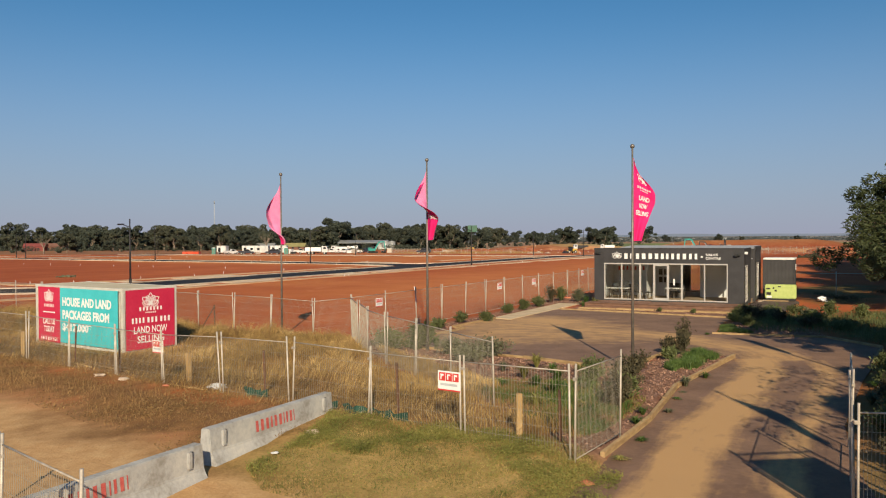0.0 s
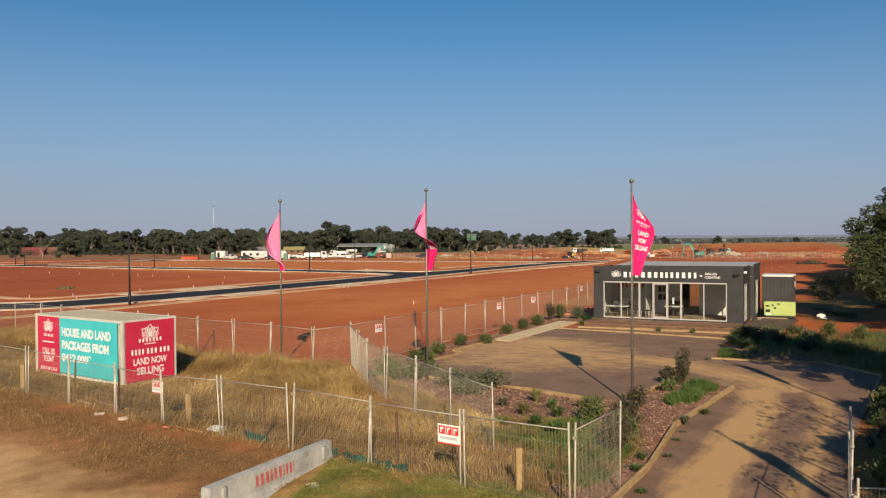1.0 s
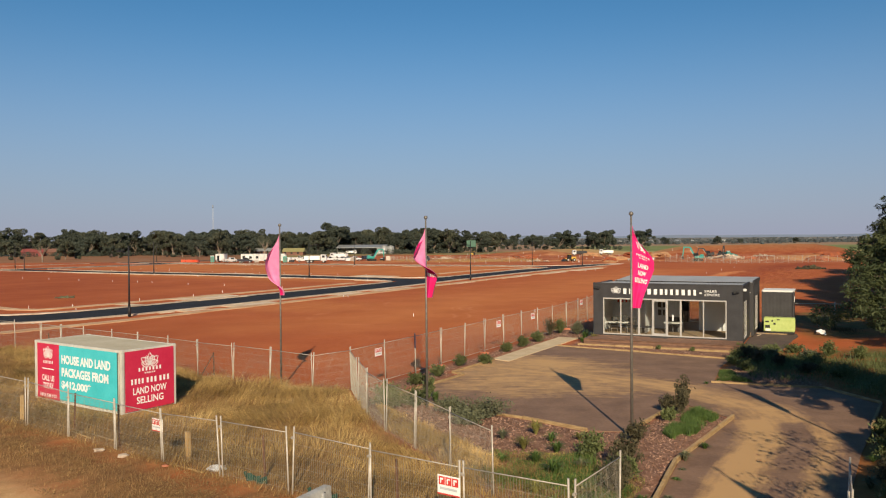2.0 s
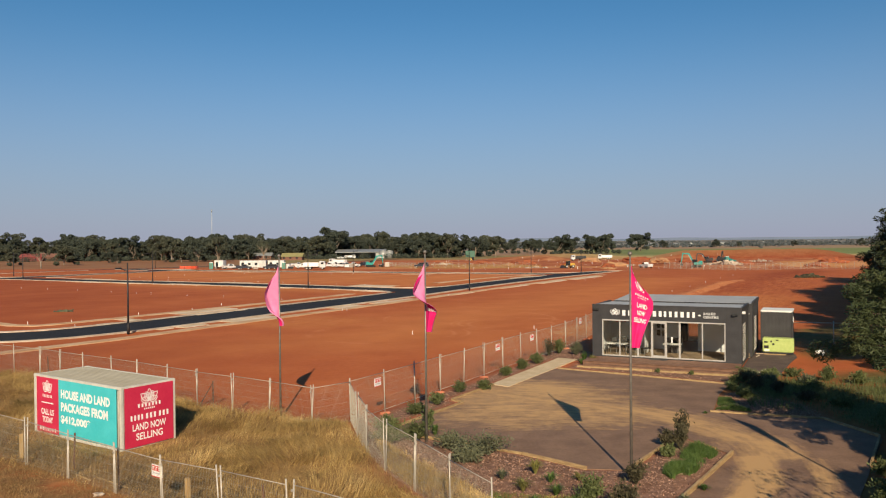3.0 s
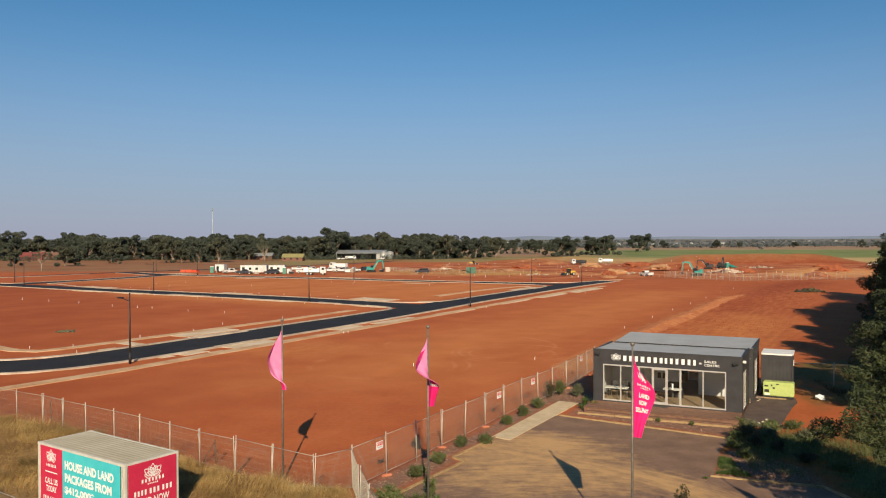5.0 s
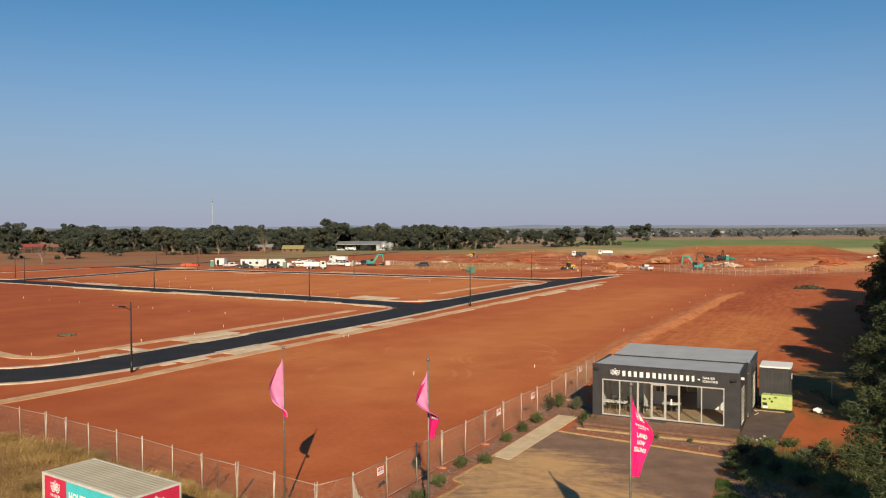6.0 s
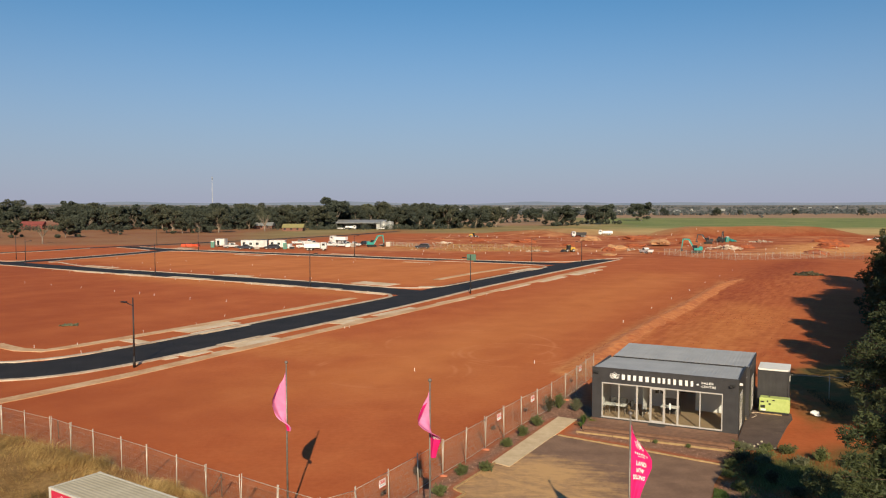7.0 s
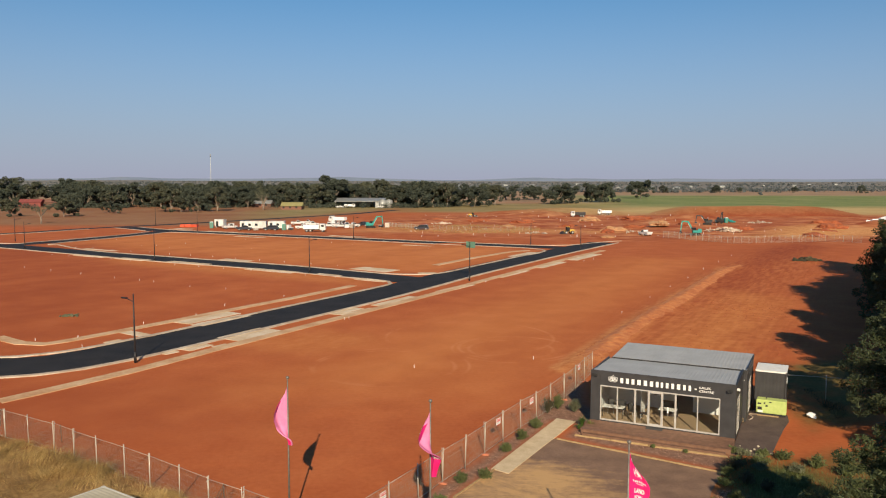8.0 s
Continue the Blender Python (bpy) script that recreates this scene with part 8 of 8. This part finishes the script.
# site compound
def site_shed(x, y, rz, ln, label="long white site shed at the compound"):
    s = thing("site_shed", at(x, y, rz), label, "site shed", "site sheds")
    part("body", P(0, ln, 0, 2.8, 0.55, 2.9, bevel=0.03), M["site_panel"], s)
    part("roof", P(-0.05, ln + 0.05, -0.05, 2.85, 2.9, 3.0, bevel=0.02), M["site_panel"], s)
    for k in range(max(1, int(ln / 2.4))):
        part("window" if k % 3 else "door", P(0.6 + k * 2.3, 1.5 + k * 2.3, -0.02, 0.02, 1.4 if k % 3 else 0.6, 2.2 if k % 3 else 2.35), M["car_glass"], s)
    for k in (0.3, ln - 0.6):
        part("footing", P(k, k + 0.3, 0.2, 2.6, 0.0, 0.55), M["concrete"], s)


site_shed(-73, 274, 2, 9.0)
site_shed(-63.4, 274.9, 2, 5.6)
ute(-52, 279, 4)
ute(-45, 292, 8)
ute(-40, 290, -12)
ute(-36, 293, 24)
ute(-70.5, 270.4, 4, "car_dark", True, "dark utility vehicle parked before the white site sheds")
ute(-61.5, 271.2, 176, "car_dark", False, "dark station wagon parked before the white site sheds")
ute(-78.5, 281, 40, "car_white", True)
ute(-33, 301, 150, "car_dark", True, "dark utility vehicle among the site vehicles")
for i, (x, y) in enumerate(((-81.5, 287), (-80.2, 289.5), (-83.5, 290.5), (-66.5, 269.8), (-56.4, 276.2), (-55.0, 272.6), (-35.4, 286.5), (-37.6, 287.4), (-25.5, 292), (-23.2, 290.4))):
    crate = thing("material_crate", at(x, y, i * 41 % 90), ("grey steel crate of fittings on the compound", "pale timber crate of fittings on the compound")[i % 2], "crate", "material crates")
    hgt = (0.9, 1.5, 1.1, 0.8, 1.7)[i % 5]
    part("body", P(-0.8, 0.8, -0.55, 0.55, 0.14, hgt, bevel=0.02), M[("galv", "tarp", "dark_trim")[i % 3]], crate)
    part("lid", P(-0.84, 0.84, -0.59, 0.59, hgt, hgt + 0.07, bevel=0.015), M[("tarp", "galv", "tarp")[i % 3]], crate)
    for u in (-0.7, 0.58):
        part("skid", P(u, u + 0.12, -0.55, 0.55, 0, 0.14), M["timber"], crate)
site_shed(-86, 288, -8, 3.4, "small white site hut beside the road")
for x, y in ((-86, 284.5), (-57.6, 273.5), (116, 334)):
    t = thing("portable_toilet", at(x, y, 10), "green portable toilet on the site", "portable toilet", "portable toilets")
    part("cabin", P(-0.6, 0.6, -0.6, 0.6, 0.0, 2.15, bevel=0.04), M["teal_paint"], t)
    part("roof", P(-0.63, 0.63, -0.63, 0.63, 2.15, 2.35, bevel=0.08), M["white"], t)
    part("door", P(-0.4, 0.4, -0.63, -0.6, 0.1, 2.0), M["street_sign"], t)
for k in range(7):
    bm = prism(bmesh.new(), [(-0.25, 0), (0.25, 0), (0.12, 0.9), (-0.12, 0.9)], 0, 1.9)
    solo("plastic_barrier", bm, M["barrier_red"], at(-98.5 + k * 0.85, 292.6 + (k % 3) * 1.1, 70 + k * 19), "bright orange red plastic road barrier in a pile", "road barrier", "plastic barriers")


def rubble_heap(x, y, r, h, n, mat, seed, label, big=0.5):
    rg = random.Random(seed)
    bm = bmesh.new()
    for k in range(n):
        a, d = rg.uniform(0, 6.28), r * math.sqrt(rg.random())
        s = big * rg.uniform(0.4, 1.2)
        box(bm, -s, s, -s * rg.uniform(0.2, 0.7), s * 0.5, -s * 0.2, s * rg.uniform(0.1, 0.5), m=Matrix.Translation((d * math.cos(a), d * math.sin(a) * 0.6, max(0.05, h * (1 - d / r)))) @ Euler((rg.uniform(-0.5, 0.5), rg.uniform(-0.5, 0.5), rg.uniform(0, 3))).to_matrix().to_4x4())
    solo("rubble_heap", bm, M[mat], at(x, y), label, "rubble heap", "rubble heaps", "stuff")


rubble_heap(91, 264, 6, 1.2, 60, "rubble", 1, "heap of pale broken concrete and pipe offcuts", 0.7)
rubble_heap(116, 337, 5, 1.6, 40, "teal_paint", 2, "heap of green pipe and sheet waste", 0.8)
rubble_heap(28, 257, 4, 0.3, 16, "rubble", 3, "scattered pale pipe lengths", 0.6)
rubble_heap(-4, 320, 5, 0.4, 24, "rubble", 4, "scattered pale rubble", 0.7)
rubble_heap(130, 334, 5, 0.7, 26, "rubble", 5, "scattered pale rubble", 0.7)
rubble_heap(176, 318, 9, 2.2, 30, "tarp", 6, "spoil covered by white sheets", 1.6)
rubble_heap(60, 260, 3, 0.3, 14, "rubble", 7, "scattered pale offcuts", 0.5)
rubble_heap(74.5, 165.5, 3.0, 0.7, 60, "shrub_brown", 8, "heap of dug out brush and branches", 0.5)
rubble_heap(-47, 96, 1.2, 0.15, 30, "shrub_grey", 9, "small heap of cut greenery on bare earth", 0.3)

def earth_mound(x, y, r, h, mat, seed, label):
    """A loose heap of dug earth: an uneven dome sunk a little into the ground."""
    rg2 = np.random.default_rng(seed)
    bm = bmesh.new()
    bmesh.ops.create_icosphere(bm, subdivisions=4, radius=1.0)
    o = Vector(rg2.uniform(-9, 9, 3))
    bmesh.ops.delete(bm, geom=[v for v in bm.verts if v.co.z < -0.15], context="VERTS")
    for v in bm.verts:
        k = 0.78 + 0.30 * noise.noise(v.co * 1.6 + o) + 0.16 * noise.noise(v.co * 5 + o)
        v.co = Vector((v.co.x * r * k, v.co.y * r * 0.7 * k, max(-0.1, v.co.z) ** 1.0 * h * k if v.co.z > 0 else -0.3))
    solo("earth_mound", bm, M[mat], at(x, y, rg2.uniform(0, 180)), label, "earth mound", "earth mounds")


for i, (x, y, r, h, mt) in enumerate(((52, 262, 4, 1.5, "soil"), (57, 275, 5, 1.8, "spoil_tan"), (68, 292, 5, 1.6, "soil"), (79, 300, 6, 2.0, "spoil_tan"), (92, 308, 5, 1.8, "soil"), (104, 282, 5, 1.7, "soil"), (44, 300, 5, 1.4, "soil"), (30, 330, 7, 1.8, "soil"),
                                      (12, 345, 6, 1.5, "soil"), (-6, 350, 6, 1.5, "soil"), (62, 352, 8, 2.4, "spoil_tan"), (86, 362, 9, 2.6, "soil"), (126, 268, 5, 1.5, "soil"), (140, 292, 7, 2.4, "soil"), (152, 322, 8, 2.6, "soil"), (40, 262, 3, 0.9, "spoil_tan"), (22, 300, 4, 1.0, "spoil_tan"), (112, 244, 5, 1.6, "soil"), (47, 236, 3, 0.8, "spoil_tan"))):
    earth_mound(x, y, r, h, mt, 700 + i, "loose mound of red spoil on the works" if mt == "soil" else "loose mound of tan spoil on the works")

# machinery shed, houses and mast behind the works
shed = thing("machinery_shed", at(-80, 553, 2), "long open fronted grey steel machinery shed with tanks", "shed")
roof = part("roof", prism(bmesh.new(), [(-1.0, 4.5), (17.0, 6.3), (17.0, 6.45), (-1.0, 4.65)], -0.5, 34.5), M["steel_shed"], shed, "weathered zinc roof sheeting")
roof.matrix_local = Matrix(((0, 1, 0, 0), (1, 0, 0, 0), (0, 0, 1, 0), (0, 0, 0, 1)))
part("eave_gutter", P(-0.5, 34.5, -1.15, -1.0, 4.35, 4.66), M["steel_shed"], shed)
part("back_wall", P(0, 34, 16.0, 16.2, 0, 6.2), M["steel_shed"], shed)
for x in (0, 33.8):
    part("end_wall", P(x, x + 0.2, 0, 16.0, 0, 4.6), M["steel_shed"], shed)
part("front_wall", P(28, 33.8, -0.2, 0.1, 0, 4.55), M["steel_shed"], shed, "pale sheeted bay of the front")
part("inner_wall", P(27.8, 28.0, -0.2, 16.0, 0, 4.6), M["steel_shed"], shed)
for k in range(6):
    part("post", P(k * 5.55 + 0.2, k * 5.55 + 0.45, -0.1, 0.15, 0, 4.55), M["dark_trim"], shed)
for x in (33.0, 37.4):
    t = part("tank", tube(bmesh.new(), (x, -2.0, 0), (x, -2.0, 5.3), 2.6, n=20), M["steel_shed"], shed)
    part("tank_roof", tube(bmesh.new(), (x, -2.0, 5.3), (x, -2.0, 6.0), 2.65, 0.3, n=20), M["steel_shed"], t)
ute(-76, 549, 0)
truck(-70, 553, 10)
ute(-48, 549, 20)


def house(x, y, rz, w, d, h, wall, roof, label):
    s = thing("house", at(x, y, rz), label, "house", "distant houses")
    part("wall", P(0, w, 0, d, 0, h), M[wall], s)
    part("roof", prism(bmesh.new(), [(-0.5, h), (d + 0.5, h), (d / 2, h + 2.4)], -0.5, w + 0.5), M[roof], s).matrix_local = Matrix.Rotation(radians(-90), 4, "Z") @ Matrix.Scale(-1, 4, (1, 0, 0))
    for k in range(3):
        part("window", P(1 + k * w / 3.2, 2.2 + k * w / 3.2, -0.04, 0.02, 0.9, 2.1), M["car_glass"], s)


house(-108, 506, 0, 13, 9, 2.2, "brick", "green_roof", "distant house with a faded green roof")
house(-292, 566, 5, 18, 9, 3.0, "brick", "brick", "distant low red brick house")
house(-306, 560, 5, 15, 8, 3.0, "maroon", "maroon", "distant low maroon shed")
house(-342, 600, 4, 16, 8, 2.8, "white", "steel_shed", "distant low white shed")
house(-140, 560, 0, 13, 9, 2.4, "brick", "steel_shed", "distant brick house behind trees")
for k in range(6):
    house(-290 + k * 26, 600 + (k % 3) * 9, k * 7 % 20, 11, 8, 2.6, "white" if k % 2 else "brick", "steel_shed", "distant house behind the tree belt")
for k in range(18):
    y = 1350 + (k * 373) % 1500
    x = (-0.1 + 0.62 * ((k * 0.618) % 1)) * y
    house(x, y, k * 31 % 90, 13, 8, 2.8, "site_white", "steel_shed", "pale farm building far across the plain")

mast = thing("radio_mast", pose(-212.5, 705, -5), "tall slender pale radio mast behind the trees", "mast")
part("pole", tube(bmesh.new(), (0, 0, 0), (0, 0, 43), 0.27, 0.17, n=8), M["site_white"], mast)
part("antenna", tube(bmesh.new(), (0, 0, 40.5), (0, 0, 43.2), 0.42, n=8), M["steel_shed"], mast)

# survey pegs along the lot lines
peg = thing("survey_peg", at(-3.3, 70), "white topped timber survey peg in red earth", "survey peg", "survey pegs")
part("stake", P(-0.019, 0.019, -0.019, 0.019, -0.1, 0.30), M["white_clean"], peg)
part("tip", P(-0.021, 0.021, -0.021, 0.021, 0.30, 0.36), M["orange"], peg)
rg = random.Random(44)
spots = [(-43.4, 81.1), (-39.6, 82.6), (-37.1, 78.1), (-35.8, 90.8), (-31.5, 96.6), (-12.8, 94.2), (-12.3, 94.6), (-0.2, 118.5), (5.8, 129.0), (7.8, 73.6), (21.7, 99.3), (62.5, 175.8), (40.7, 135.0), (34.5, 123.6), (28.5, 112.3), (-34.3, 119.6), (-40.8, 122.6),
         (-51.6, 129.9), (-48.4, 127.8), (-57.0, 132.8), (-65.6, 139.0), (-80.2, 147.5), (-73.0, 143.1), (-23.9, 112.3), (-30.1, 104.1), (27.5, 162.4), (30.3, 167.0), (12.6, 142.5), (47.5, 148.0), (55.0, 162.0)]
for k in range(14):
    t = k / 13
    spots.append((-16 - 76 * t, 149 + 44 * t + rg.uniform(-0.5, 0.5)))
for k in range(14):
    t = k / 13
    spots.append((-14 - 74 * t, 143.6 + 42 * t + rg.uniform(-13, -11)))
for k in range(16):
    spots.append((rg.uniform(-95, 12), rg.uniform(0, 1) * 40 + 190))
for x, y in spots:
    copy_thing(peg, at(x, y) @ pose(0, 0, 0, rg.uniform(-4, 4), rg.uniform(-4, 4), rg.uniform(0, 90)))
# pale pegs and stakes of the works
for k in range(150):
    x, y = rg.uniform(-14, 140), 238 + 185 * rg.random() ** 1.3
    copy_thing(peg, at(x, y) @ Matrix.Diagonal((1.9, 1.9, rg.uniform(0.9, 2.6), 1)))


def site_panels(pts, height):
    """Temporary fence panels set end to end along the line."""
    for (x0, y0), (x1, y1) in zip(pts, pts[1:]):
        n = max(1, round(math.hypot(x1 - x0, y1 - y0) / 2.42))
        for i in range(n):
            x, y = x0 + (x1 - x0) * i / n, y0 + (y1 - y0) * i / n
            copy_thing(panel, at(x, y, math.degrees(math.atan2(y1 - y0, x1 - x0)) + rg.uniform(-4, 4)) @ pose(0, 0, 0.05, rg.uniform(-3, 3)) @ Matrix.Diagonal((1 / panel.scale.x, 1.6, height / 2.0, 1)))


site_panels([(64, 238), (76.2, 212.8), (90.0, 217.0), (105.0, 222.0), (112, 216)], 2.0)
site_panels([(-24, 300), (-10, 278), (7.3, 268), (27, 268.5)], 1.7)
# long dry grass left standing in the works
blades("works_grass", scatter([(-25, 300), (-11, 256), (28, 258), (35, 300), (10, 312)], 4200, 97, lambda x, y: np.clip(fnoise(x * 0.12, y * 0.12, 66) * 3 - 1, 0.02, 1)), 0.6, 0.05, "brown_grass", 98, 0.5, "strip of dry grass left in the works")

# litter on the verge
for x, y, s, mt, rz in ((-6.6, 22.5, 0.34, "tarp", 40), (-9.9, 24.0, 0.2, "rubble", 10), (-10.9, 24.6, 0.22, "rubble", 70), (-8.2, 22.9, 0.12, "orange", 0), (-3.0, 17.6, 0.2, "rubble", 30), (-3.6, 16.4, 0.1, "tarp", 0), (2.6, 14.9, 0.16, "orange", 20), (2.1, 13.9, 0.08, "tarp", 0), (-3.8, 18.0, 0.12, "rubble", 0)):
    bm = bmesh.new()
    bmesh.ops.create_icosphere(bm, subdivisions=2, radius=s)
    for v in bm.verts:
        v.co *= 0.75 + 0.5 * noise.noise(v.co * 6 + Vector((x, y, 0)))
        v.co.z *= 0.35
    solo("litter", bm, M[mt], at(x, y, rz, 0.04), "small scrap of litter lying on the verge", "litter", "litter on the verge")
for a, b in (((-12.0, 26.6), (-10.2, 25.2)), ((-8.3, 23.2), (-6.9, 22.2)), ((-11.8, 26.0), (-12.9, 27.0)), ((-2.4, 18.9), (-1.6, 18.4))):
    bm = tube(bmesh.new(), (*a, ground_at(*a) + 0.03), (*b, ground_at(*b) + 0.03), 0.025, n=6)
    solo("fallen_stick", bm, M["post_wood"], Matrix(), "pale fallen stick at the fence foot", "stick", "fallen sticks")
for x, y, ln in ((-5.6, 21.6, 0.9), (-2.6, 19.4, 2.0), (-3.6, 20.2, 1.0)):
    bm = bmesh.new()
    k = 12
    up = [bm.verts.new((ln * i / k, 0.05 * math.sin(i * 1.7), 0.20 + 0.05 * math.sin(i * 2.3))) for i in range(k + 1)]
    lo = [bm.verts.new((ln * i / k, 0.07 * math.cos(i * 1.1), 0.0)) for i in range(k + 1)]
    for i in range(k):
        bm.faces.new((lo[i], lo[i + 1], up[i + 1], up[i]))
    solo("shade_cloth", bm, M["green_cloth"], at(x, y, -35), "torn strip of green shade cloth at the fence foot", "shade cloth", "shade cloth strips")
